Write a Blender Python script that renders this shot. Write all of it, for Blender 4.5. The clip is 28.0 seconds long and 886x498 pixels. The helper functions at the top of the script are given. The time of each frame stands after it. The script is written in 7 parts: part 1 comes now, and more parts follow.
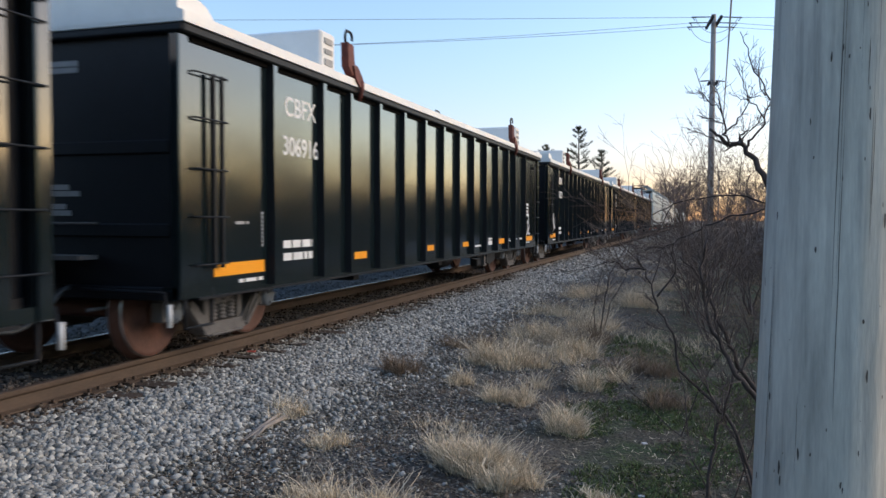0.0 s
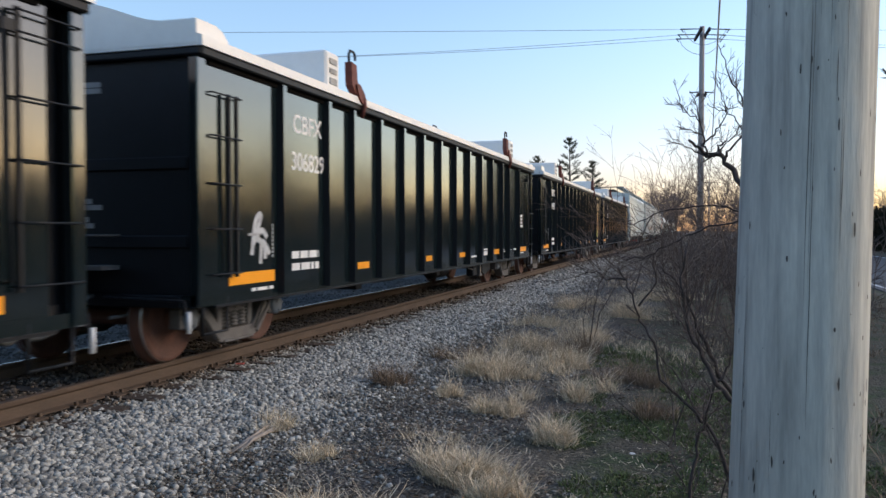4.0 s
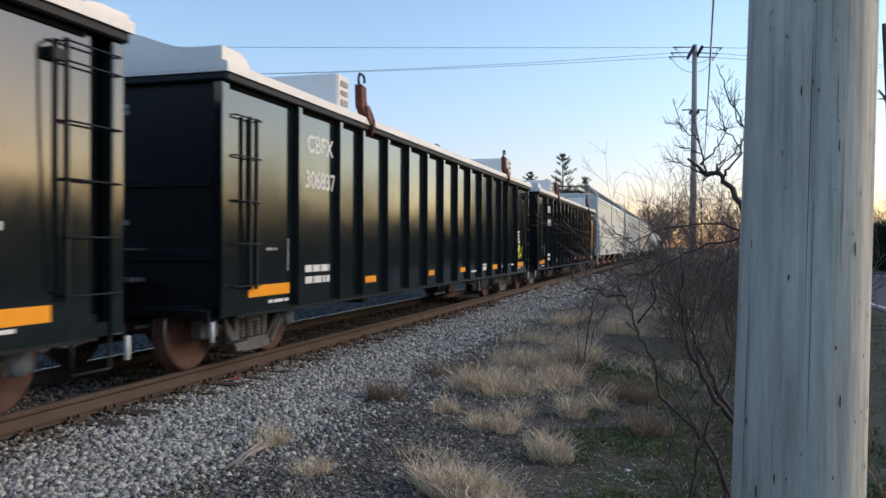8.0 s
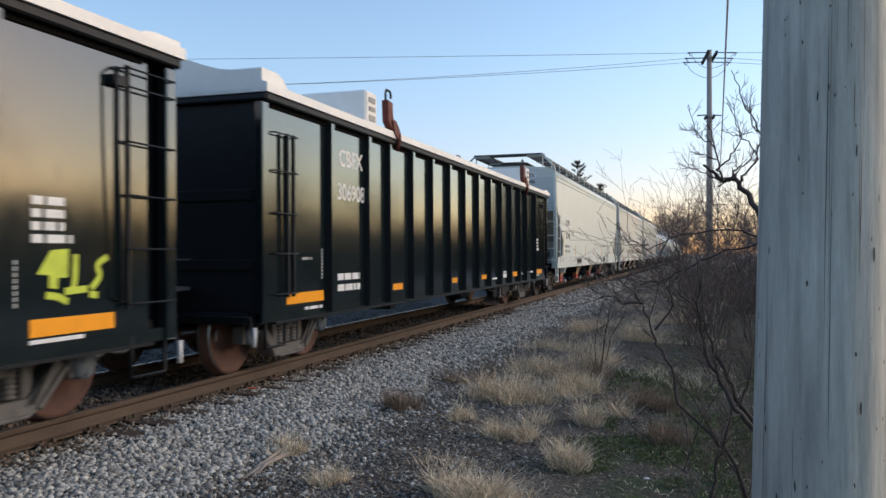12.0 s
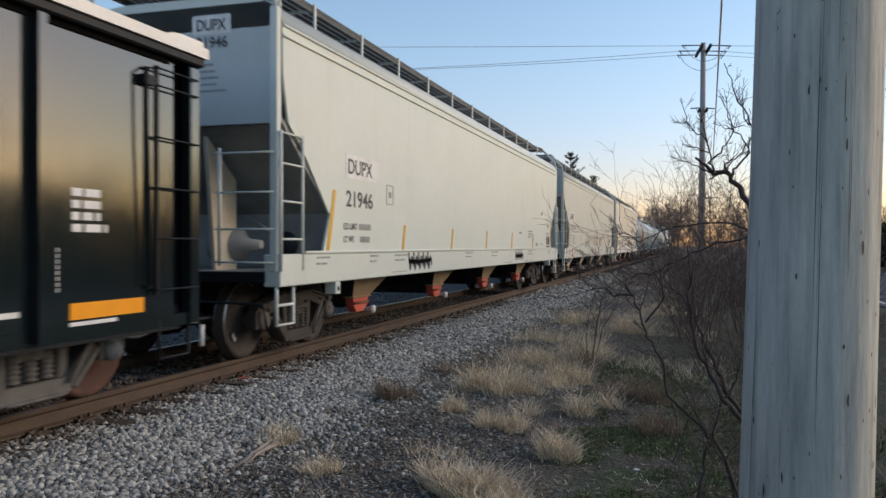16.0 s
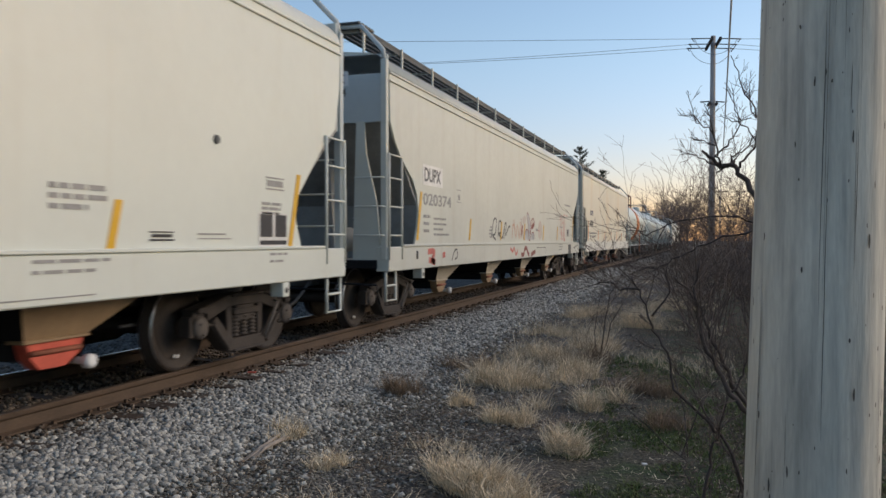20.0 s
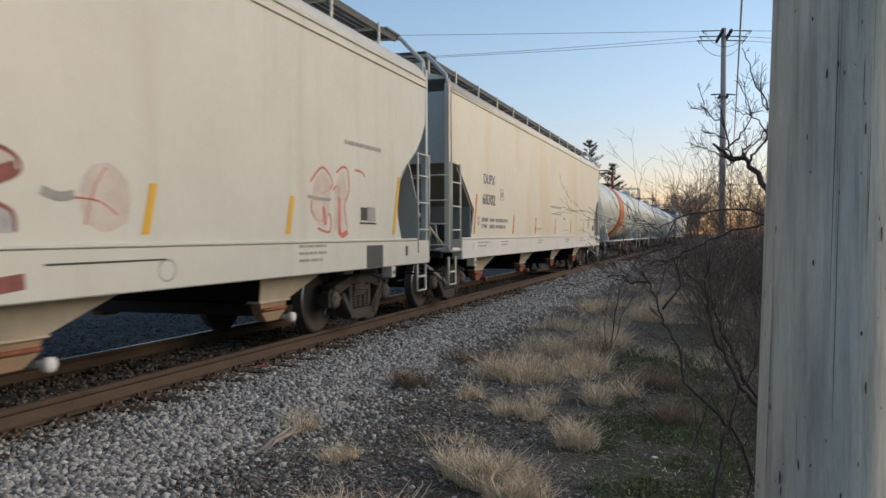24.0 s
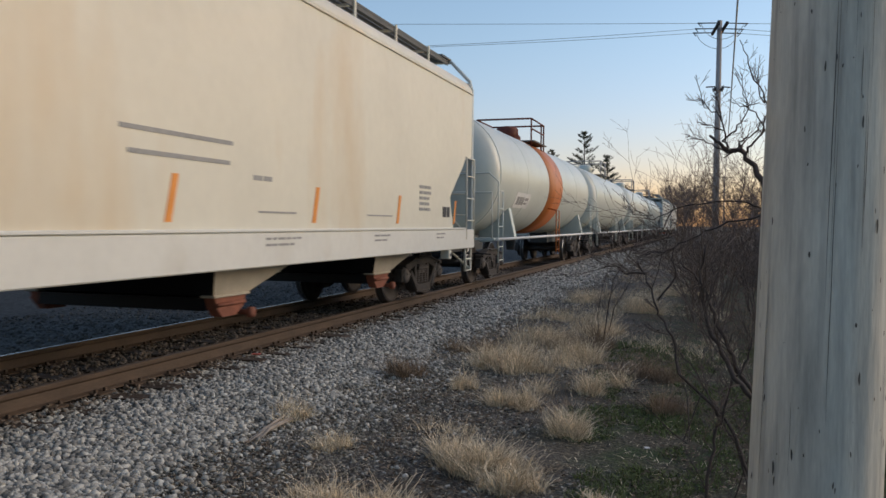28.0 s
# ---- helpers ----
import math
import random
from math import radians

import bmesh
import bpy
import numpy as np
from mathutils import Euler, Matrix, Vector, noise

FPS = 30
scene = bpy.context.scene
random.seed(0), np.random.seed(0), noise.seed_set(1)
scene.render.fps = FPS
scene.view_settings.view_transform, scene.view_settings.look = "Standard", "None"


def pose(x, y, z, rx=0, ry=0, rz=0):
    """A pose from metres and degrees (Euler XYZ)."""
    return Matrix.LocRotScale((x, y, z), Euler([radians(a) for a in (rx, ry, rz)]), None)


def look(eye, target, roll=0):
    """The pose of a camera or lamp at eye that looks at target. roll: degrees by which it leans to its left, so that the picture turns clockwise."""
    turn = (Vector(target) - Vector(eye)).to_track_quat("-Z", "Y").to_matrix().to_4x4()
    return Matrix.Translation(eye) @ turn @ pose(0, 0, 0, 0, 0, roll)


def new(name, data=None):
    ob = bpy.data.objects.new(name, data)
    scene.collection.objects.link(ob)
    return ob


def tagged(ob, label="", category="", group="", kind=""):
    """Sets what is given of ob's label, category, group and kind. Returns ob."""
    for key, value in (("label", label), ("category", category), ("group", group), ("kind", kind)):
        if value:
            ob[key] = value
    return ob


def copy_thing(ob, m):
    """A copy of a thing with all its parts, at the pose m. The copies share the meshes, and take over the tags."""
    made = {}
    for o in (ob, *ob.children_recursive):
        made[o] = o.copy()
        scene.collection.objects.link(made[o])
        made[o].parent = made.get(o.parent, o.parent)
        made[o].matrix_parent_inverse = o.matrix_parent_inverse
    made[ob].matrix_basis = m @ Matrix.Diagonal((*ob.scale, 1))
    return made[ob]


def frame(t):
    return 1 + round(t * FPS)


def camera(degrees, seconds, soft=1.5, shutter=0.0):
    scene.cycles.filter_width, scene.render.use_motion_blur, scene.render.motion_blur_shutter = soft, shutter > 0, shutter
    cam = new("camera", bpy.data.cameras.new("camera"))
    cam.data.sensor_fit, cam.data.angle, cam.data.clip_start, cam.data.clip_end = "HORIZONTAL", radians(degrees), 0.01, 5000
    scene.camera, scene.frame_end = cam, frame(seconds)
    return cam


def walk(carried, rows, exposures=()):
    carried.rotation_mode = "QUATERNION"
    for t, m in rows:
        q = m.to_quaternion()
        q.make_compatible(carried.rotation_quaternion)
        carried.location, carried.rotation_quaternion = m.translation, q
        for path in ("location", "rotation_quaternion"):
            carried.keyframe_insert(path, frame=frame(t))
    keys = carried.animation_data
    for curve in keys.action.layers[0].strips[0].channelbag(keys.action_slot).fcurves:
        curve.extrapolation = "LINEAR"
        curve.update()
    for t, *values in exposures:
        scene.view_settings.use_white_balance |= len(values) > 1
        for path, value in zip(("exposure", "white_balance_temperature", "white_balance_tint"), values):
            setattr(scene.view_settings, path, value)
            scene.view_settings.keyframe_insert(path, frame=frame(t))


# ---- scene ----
cam = camera(57.0, 28.0, shutter=0.4)
PATH = [
    (0, (-0.029, -0.024, 1.35), (-0.632, 1.881, 1.278), 0.1),
    (0.5, (-0.026, -0.025, 1.348), (-0.621, 1.883, 1.259), 0.1),
    (1, (-0.025, -0.025, 1.347), (-0.617, 1.884, 1.256), 0.2),
    (1.5, (-0.022, -0.025, 1.349), (-0.614, 1.884, 1.269), 0.2),
    (2, (-0.017, -0.027, 1.346), (-0.606, 1.882, 1.261), 0.1),
    (2.5, (-0.01, -0.037, 1.345), (-0.596, 1.873, 1.256), -0.3),
    (3, (0.001, -0.035, 1.347), (-0.582, 1.877, 1.27), -0.3),
    (3.5, (0.009, -0.026, 1.348), (-0.571, 1.888, 1.29), -0.2),
    (5.5, (0.004, -0.025, 1.351), (-0.607, 1.88, 1.319), 0.2),
    (6, (-0.003, -0.035, 1.352), (-0.603, 1.873, 1.311), -0.0),
    (6.5, (-0.013, -0.046, 1.353), (-0.593, 1.868, 1.317), -0.0),
    (7, (-0.02, -0.049, 1.351), (-0.591, 1.868, 1.325), 0.1),
    (7.5, (-0.018, -0.042, 1.351), (-0.588, 1.875, 1.328), 0.0),
    (8, (-0.014, -0.05, 1.353), (-0.582, 1.867, 1.346), 0.2),
    (8.5, (-0.009, -0.046, 1.355), (-0.58, 1.87, 1.374), 0.3),
    (9, (-0.009, -0.049, 1.355), (-0.586, 1.866, 1.376), 0.3),
    (9.5, (-0.011, -0.053, 1.355), (-0.594, 1.86, 1.373), 0.1),
    (10, (-0.01, -0.05, 1.354), (-0.6, 1.861, 1.362), -0.1),
    (10.5, (-0.011, -0.054, 1.355), (-0.604, 1.856, 1.361), -0.1),
    (11, (-0.009, -0.052, 1.355), (-0.605, 1.857, 1.367), -0.2),
    (11.5, (-0.011, -0.056, 1.356), (-0.609, 1.853, 1.368), -0.2),
    (12, (-0.014, -0.056, 1.355), (-0.618, 1.85, 1.368), -0.3),
    (12.5, (-0.014, -0.054, 1.355), (-0.624, 1.851, 1.375), -0.3),
    (14.5, (-0.019, -0.049, 1.352), (-0.62, 1.858, 1.349), 0.1),
    (15, (-0.018, -0.052, 1.352), (-0.614, 1.858, 1.349), 0.2),
    (15.5, (-0.013, -0.053, 1.355), (-0.605, 1.857, 1.348), 0.1),
    (16, (-0.011, -0.058, 1.354), (-0.598, 1.854, 1.345), 0.1),
    (16.5, (-0.011, -0.059, 1.354), (-0.597, 1.854, 1.342), 0.2),
    (17, (-0.01, -0.061, 1.353), (-0.596, 1.851, 1.341), 0.2),
    (17.5, (-0.01, -0.061, 1.353), (-0.598, 1.85, 1.342), 0.2),
    (18, (-0.008, -0.062, 1.353), (-0.604, 1.847, 1.345), 0.1),
    (18.5, (-0.007, -0.06, 1.354), (-0.615, 1.846, 1.343), -0.0),
    (19, (-0.005, -0.057, 1.354), (-0.616, 1.847, 1.331), -0.1),
    (19.5, (-0.004, -0.059, 1.352), (-0.613, 1.846, 1.324), -0.1),
    (20, (0.001, -0.049, 1.352), (-0.607, 1.855, 1.33), 0.0),
    (20.5, (0.003, -0.043, 1.352), (-0.604, 1.862, 1.33), 0.1),
    (21, (0.003, -0.036, 1.35), (-0.605, 1.869, 1.325), 0.3),
    (21.5, (0.002, -0.032, 1.35), (-0.61, 1.872, 1.324), 0.2),
    (23.5, (0.002, -0.054, 1.35), (-0.627, 1.844, 1.306), -0.1),
    (24, (-0.001, -0.056, 1.351), (-0.631, 1.842, 1.314), -0.1),
    (24.5, (0.001, -0.058, 1.353), (-0.617, 1.843, 1.326), -0.2),
    (25, (0.004, -0.062, 1.352), (-0.611, 1.841, 1.339), -0.2),
    (25.5, (0.005, -0.064, 1.352), (-0.616, 1.837, 1.351), -0.0),
    (26, (0.007, -0.063, 1.353), (-0.617, 1.837, 1.349), 0.1),
    (26.5, (0.0, -0.067, 1.351), (-0.632, 1.83, 1.339), 0.1),
    (27, (-0.006, -0.058, 1.35), (-0.646, 1.837, 1.317), 0.1),
    (27.5, (-0.011, -0.062, 1.348), (-0.642, 1.835, 1.292), 0.2),
    (28, (-0.009, -0.063, 1.348), (-0.624, 1.839, 1.287), 0.4),
]
walk(cam, [(t, look(eye, target, roll)) for t, eye, target, roll in PATH], [(0, 0.71, 6600, 23), (3.5, 0.67, 6600, 23), (6.5, 0.57, 6650, 23), (13, 0.52, 6700, 23), (16.5, 0.32, 6900, 23), (24, 0.26, 7000, 23), (28, 0.20, 7000, 23)])

# ---- world and light ----
world = bpy.data.worlds.new("world")
scene.world = world
world.use_nodes = True
wn = world.node_tree.nodes
sky = wn.new("ShaderNodeTexSky")
sky.sky_type = "NISHITA"
sky.sun_disc = False
sky.sun_elevation = radians(4.5)
sky.sun_rotation = radians(60)
sky.air_density = 1.0
sky.dust_density = 0.7
sky.ozone_density = 2.5
wn["Background"].inputs["Strength"].default_value = 0.38
pale = wn.new("ShaderNodeHueSaturation")
pale.inputs["Saturation"].default_value = 0.96
rosy = wn.new("ShaderNodeMix")
rosy.data_type = "RGBA"
rosy.inputs[7].default_value = (1.0, 1.0, 1.0, 1)
low_sky = wn.new("ShaderNodeMix")
low_sky.data_type = "RGBA"       # pink away from the sun, golden towards it
low_sky.inputs[6].default_value = (0.93, 0.80, 1.0, 1)
low_sky.inputs[7].default_value = (0.98, 0.93, 0.79, 1)
across = wn.new("ShaderNodeMapRange")
across.interpolation_type = "SMOOTHSTEP"
across.inputs[1].default_value, across.inputs[2].default_value = -0.1, 0.55
where = wn.new("ShaderNodeTexCoord")
split = wn.new("ShaderNodeSeparateXYZ")
height = wn.new("ShaderNodeMapRange")
height.interpolation_type = "SMOOTHSTEP"
height.inputs[1].default_value, height.inputs[2].default_value = 0.0, 0.27
dusk = wn.new("ShaderNodeMix")
dusk.data_type, dusk.blend_type = "RGBA", "MULTIPLY"
dusk.inputs[0].default_value = 1.0
world.node_tree.links.new(where.outputs["Generated"], split.inputs[0])
world.node_tree.links.new(split.outputs[2], height.inputs[0])
world.node_tree.links.new(split.outputs[0], across.inputs[0])
world.node_tree.links.new(across.outputs[0], low_sky.inputs[0])
world.node_tree.links.new(low_sky.outputs[2], rosy.inputs[6])
world.node_tree.links.new(height.outputs[0], rosy.inputs[0])
world.node_tree.links.new(sky.outputs[0], pale.inputs["Color"])
world.node_tree.links.new(pale.outputs[0], dusk.inputs[6])
world.node_tree.links.new(rosy.outputs[2], dusk.inputs[7])
world.node_tree.links.new(dusk.outputs[2], wn["Background"].inputs[0])

sun = new("sun", bpy.data.lights.new("sun", "SUN"))
sun.data.energy = 1.25
sun.data.angle = radians(35)
sun.data.color = (1.0, 0.88, 0.64)
sun.matrix_world = look((42, 18, 21), (0, 0, 0))

# ---- materials ----
def mat(name, color, rough=0.6, metal=0.0, var=0.25, scale=3.0, bump=0.0, bscale=40.0, color2=None, obj=0.0, spec=0.5,
        stretch=(1, 1, 1), coat=0.0, streak=None):
    """A paint or stone: base colour mixed with a darker or second colour by two sizes of noise, with relief."""
    m = bpy.data.materials.new(name)
    m.use_nodes = True
    nt = m.node_tree
    nd, ln = nt.nodes, nt.links.new
    b = nd["Principled BSDF"]
    tc = nd.new("ShaderNodeTexCoord")
    mp = nd.new("ShaderNodeMapping")
    mp.inputs["Scale"].default_value = stretch
    ln(tc.outputs["Object"], mp.inputs[0])
    n1 = nd.new("ShaderNodeTexNoise")
    n1.inputs["Scale"].default_value = scale
    n1.inputs["Detail"].default_value = 6
    ln(mp.outputs[0], n1.inputs["Vector"])
    n2 = nd.new("ShaderNodeTexNoise")
    n2.inputs["Scale"].default_value = scale * 9
    n2.inputs["Detail"].default_value = 4
    ln(mp.outputs[0], n2.inputs["Vector"])
    add = nd.new("ShaderNodeMath")
    add.operation = "MULTIPLY_ADD"
    ln(n2.outputs[0], add.inputs[0])
    add.inputs[1].default_value = 0.45
    ln(n1.outputs[0], add.inputs[2])
    rmp = nd.new("ShaderNodeMapRange")
    rmp.inputs[1].default_value, rmp.inputs[2].default_value = 0.45, 0.98
    ln(add.outputs[0], rmp.inputs[0])
    mix = nd.new("ShaderNodeMix")
    mix.data_type = "RGBA"
    c2 = color2 or tuple(c * (1 - var) for c in color)
    mix.inputs[6].default_value = (*color, 1)
    mix.inputs[7].default_value = (*c2, 1)
    ln(rmp.outputs[0], mix.inputs[0])
    out = mix.outputs[2]
    if streak:
        sm = nd.new("ShaderNodeMapping")
        sm.inputs["Scale"].default_value = streak[1]
        ln(tc.outputs["Object"], sm.inputs[0])
        n3 = nd.new("ShaderNodeTexNoise")
        n3.inputs["Scale"].default_value = 1.0
        n3.inputs["Detail"].default_value = 5
        ln(sm.outputs[0], n3.inputs["Vector"])
        r3 = nd.new("ShaderNodeMapRange")
        r3.inputs[1].default_value, r3.inputs[2].default_value = streak[2]
        r3.inputs[4].default_value = streak[3]
        ln(n3.outputs[0], r3.inputs[0])
        mx = nd.new("ShaderNodeMix")
        mx.data_type = "RGBA"
        ln(r3.outputs[0], mx.inputs[0])
        ln(out, mx.inputs[6])
        mx.inputs[7].default_value = (*streak[0], 1)
        out = mx.outputs[2]
    if obj:
        oi = nd.new("ShaderNodeObjectInfo")
        geo = nd.new("ShaderNodeNewGeometry")
        ad = nd.new("ShaderNodeMath")
        ad.operation = "ADD"
        ln(oi.outputs["Random"], ad.inputs[0])
        ln(geo.outputs["Random Per Island"], ad.inputs[1])
        fr = nd.new("ShaderNodeMath")
        fr.operation = "FRACT"
        ln(ad.outputs[0], fr.inputs[0])
        r2 = nd.new("ShaderNodeMapRange")
        r2.inputs[3].default_value, r2.inputs[4].default_value = 1 - obj, 1 + obj
        ln(fr.outputs[0], r2.inputs[0])
        hs = nd.new("ShaderNodeHueSaturation")
        ln(r2.outputs[0], hs.inputs["Value"])
        ln(out, hs.inputs["Color"])
        out = hs.outputs[0]
    ln(out, b.inputs["Base Color"])
    rr = nd.new("ShaderNodeMapRange")
    rr.inputs[3].default_value, rr.inputs[4].default_value = max(0.03, rough - 0.08), min(1, rough + 0.1)
    ln(n2.outputs[0], rr.inputs[0])
    ln(rr.outputs[0], b.inputs["Roughness"])
    b.inputs["Metallic"].default_value = metal
    b.inputs["Specular IOR Level"].default_value = spec
    b.inputs["Coat Weight"].default_value = coat
    b.inputs["Coat IOR"].default_value = 1.5
    b.inputs["Coat Roughness"].default_value = rough
    if bump:
        nb = nd.new("ShaderNodeTexNoise")
        nb.inputs["Scale"].default_value = bscale
        nb.inputs["Detail"].default_value = 5
        ln(mp.outputs[0], nb.inputs["Vector"])
        bp = nd.new("ShaderNodeBump")
        bp.inputs["Strength"].default_value = 1.0
        bp.inputs["Distance"].default_value = bump
        ln(nb.outputs[0], bp.inputs["Height"])
        ln(bp.outputs[0], b.inputs["Normal"])
    return m


BLACK = mat("gloss_black_paint", (0.007, 0.014, 0.016), 0.11, var=0.3, scale=1.2, bump=0.0009, bscale=1.6, spec=0.7, coat=1.0,
            stretch=(1, 1, 0.35))
BLACK_MATT = mat("dull_black_paint", (0.008, 0.010, 0.013), 0.5, var=0.3, scale=4, spec=0.22)
# flat black for the strips that stand for shade under the top chord
CHORDSHADE = mat("flat_black_chord_shade", (0.006, 0.006, 0.006), 0.92, var=0.3, scale=6, spec=0.04)
COVER = mat("white_fibreglass", (0.80, 0.79, 0.75), 0.45, var=0.12, scale=1.5, bump=0.002, bscale=15)
RUSTRED = mat("dark_red_oxide_steel", (0.16, 0.035, 0.022), 0.7, var=0.5, scale=12)
ORANGE = mat("orange_reflector_tape", (0.95, 0.36, 0.01), 0.35, var=0.12, scale=6)
WHITE = mat("white_stencil_paint", (0.78, 0.78, 0.76), 0.5, var=0.25, scale=8)
GREYMARK = mat("grey_faded_stencil", (0.33, 0.33, 0.32), 0.6, var=0.3, scale=9)
# darker copy of the path gravel, with the shade behind the train put in
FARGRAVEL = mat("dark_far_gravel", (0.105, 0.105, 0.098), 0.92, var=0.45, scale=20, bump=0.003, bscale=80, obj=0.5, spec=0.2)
HEDGE = mat("dark_evergreen_hedge", (0.018, 0.022, 0.014), 0.9, var=0.4, scale=3, obj=0.3, spec=0.1)
DARKMARK = mat("dark_stencil_paint", (0.05, 0.05, 0.055), 0.55, var=0.3, scale=9)
SILLWHITE = mat("chalky_white_sill_paint", (0.70, 0.70, 0.645), 0.5, var=0.14, scale=1.2, streak=((0.50, 0.44, 0.34), (1.5, 1.5, 0.8), (0.58, 0.8), 0.4))
BLUEMARK = mat("faded_blue_grey_stencil", (0.13, 0.15, 0.22), 0.55, var=0.35, scale=9)
YELLOW = mat("yellow_reflector_tape", (0.72, 0.40, 0.015), 0.4, var=0.15, scale=6)
ORANGE2 = mat("faded_orange_tape", (0.80, 0.28, 0.04), 0.45, var=0.15, scale=6)
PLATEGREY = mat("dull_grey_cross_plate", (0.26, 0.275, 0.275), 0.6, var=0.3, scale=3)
# both slope colours lightened to put in bounced light inside the end recess
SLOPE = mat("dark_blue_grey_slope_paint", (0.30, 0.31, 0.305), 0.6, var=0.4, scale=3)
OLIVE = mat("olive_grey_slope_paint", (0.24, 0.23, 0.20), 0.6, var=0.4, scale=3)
CREAM = mat("cream_grey_hopper_paint", (0.63, 0.67, 0.615), 0.42, var=0.07, scale=0.8, bump=0.003, bscale=1.6,
            streak=((0.50, 0.47, 0.38), (2.5, 2.5, 0.25), (0.55, 0.8), 0.25))
CREAM2 = mat("weathered_grey_hopper_paint", (0.57, 0.585, 0.525), 0.45, var=0.10, scale=0.9, bump=0.003, bscale=1.6,
             streak=((0.40, 0.36, 0.29), (3.0, 3.0, 0.25), (0.55, 0.8), 0.4))
CREAM3 = mat("rust_streaked_cream_paint", (0.68, 0.655, 0.55), 0.45, var=0.10, scale=0.8, bump=0.003, bscale=1.6,
             streak=((0.56, 0.40, 0.21), (0.8, 0.8, 0.2), (0.56, 0.80), 0.7))
BLUEGREY = mat("pale_blue_grey_paint", (0.50, 0.555, 0.555), 0.45, var=0.12, scale=1.0)
DARKGREY = mat("dark_grey_undercoat", (0.060, 0.068, 0.070), 0.6, var=0.4, scale=3)
TANKPAINT = mat("pale_grey_tank_paint", (0.56, 0.60, 0.55), 0.34, var=0.1, scale=0.9, bump=0.002, bscale=1.5,
                streak=((0.40, 0.41, 0.40), (2.0, 2.0, 0.3), (0.58, 0.8), 0.5))
BAND = mat("burnt_orange_band_paint", (0.55, 0.16, 0.035), 0.5, var=0.25, scale=2.5)
TRUCKSTEEL = mat("dusty_truck_casting", (0.055, 0.045, 0.039), 0.75, var=0.5, scale=7, bump=0.004, bscale=40)
TRUCKPALE = mat("pale_worn_truck_casting", (0.15, 0.142, 0.135), 0.7, var=0.5, scale=7, bump=0.004, bscale=40)
WHEELRUST = mat("rusty_wheel_plate", (0.125, 0.052, 0.033), 0.75, var=0.5, scale=6, bump=0.003, bscale=30)
WHEELDARK = mat("dark_greasy_wheel_plate", (0.036, 0.027, 0.022), 0.7, var=0.45, scale=6, bump=0.003, bscale=30)
TREAD = mat("bright_wheel_tread", (0.42, 0.42, 0.42), 0.3, metal=1.0, var=0.2, scale=10)
HUBDARK = mat("dusty_brown_bearing_cap", (0.11, 0.095, 0.085), 0.7, var=0.3, scale=15)
HUB = mat("blue_grey_bearing_cap", (0.17, 0.20, 0.23), 0.55, var=0.3, scale=15)
CHALK = mat("chalk_mark", (0.6, 0.6, 0.58), 0.9, var=0.3, scale=30)
OUTLET = mat("brown_outlet_paint", (0.30, 0.20, 0.11), 0.6, var=0.3, scale=4)
OUTCREAM = mat("cream_outlet_paint", (0.52, 0.46, 0.36), 0.55, var=0.25, scale=4)
GATERED = mat("faded_red_outlet_gate", (0.62, 0.10, 0.06), 0.6, var=0.35, scale=8)
GATERUST = mat("rusty_outlet_gate", (0.28, 0.09, 0.05), 0.75, var=0.4, scale=8)
RAILRUST = mat("rust_brown_rail_side", (0.098, 0.063, 0.040), 0.8, var=0.4, scale=9, bump=0.002, bscale=60, stretch=(1, 0.25, 1))
# near rail head: the train's dark reflection is put into its colour
RAILDULL = mat("dark_reflecting_rail_head", (0.105, 0.072, 0.050), 0.6, metal=0.1, var=0.3, scale=8, stretch=(4, 0.3, 1))
RAILTOP = mat("polished_rail_head", (0.55, 0.55, 0.56), 0.22, metal=1.0, var=0.2, scale=8, stretch=(4, 0.3, 1))
TIE = mat("weathered_brown_tie_wood", (0.075, 0.052, 0.038), 0.9, var=0.5, scale=4, bump=0.012, bscale=14, stretch=(0.25, 3, 3), obj=0.25)
POLEWOOD = mat("grey_weathered_pole_wood", (0.67, 0.645, 0.55), 0.85, var=0.34, scale=7, bump=0.003, bscale=18, stretch=(2.6, 2.6, 0.4),
               streak=((0.19, 0.175, 0.16), (52, 52, 2.2), (0.46, 0.72), 0.48))
POLEFAR = mat("far_grey_pole_wood", (0.36, 0.33, 0.31), 0.85, var=0.3, scale=4, stretch=(4, 4, 0.3))
CRACK = mat("dark_wood_check", (0.10, 0.09, 0.08), 0.9, var=0.4, scale=20)
KNOT = mat("dark_knot_wood", (0.115, 0.10, 0.085), 0.9, var=0.4, scale=30)
CABLE = mat("grey_cable_sheath", (0.46, 0.49, 0.53), 0.5, var=0.2, scale=5)
ARM = mat("dark_creosoted_arm_wood", (0.05, 0.045, 0.045), 0.8, var=0.3, scale=6)
WIRE = mat("dark_cable_sheath", (0.16, 0.18, 0.21), 0.5, var=0.2, scale=5)
STONE = mat("pale_ballast_stone", (0.44, 0.425, 0.375), 0.85, color2=(0.20, 0.20, 0.185), scale=12, bump=0.004, bscale=60, obj=0.62)
STONE3 = mat("rust_dusted_stone", (0.19, 0.15, 0.115), 0.9, var=0.5, scale=12, bump=0.004, bscale=60, obj=0.5)
STONE2 = mat("dark_path_gravel", (0.225, 0.215, 0.18), 0.88, var=0.45, scale=20, bump=0.003, bscale=80, obj=0.65)
DRYGRASS = mat("straw_dry_grass", (0.86, 0.71, 0.50), 0.8, var=0.4, scale=5, obj=0.55, spec=0.2)
DRYGRASS2 = mat("brown_dead_weed", (0.33, 0.24, 0.165), 0.85, var=0.4, scale=3, obj=0.3, spec=0.2)
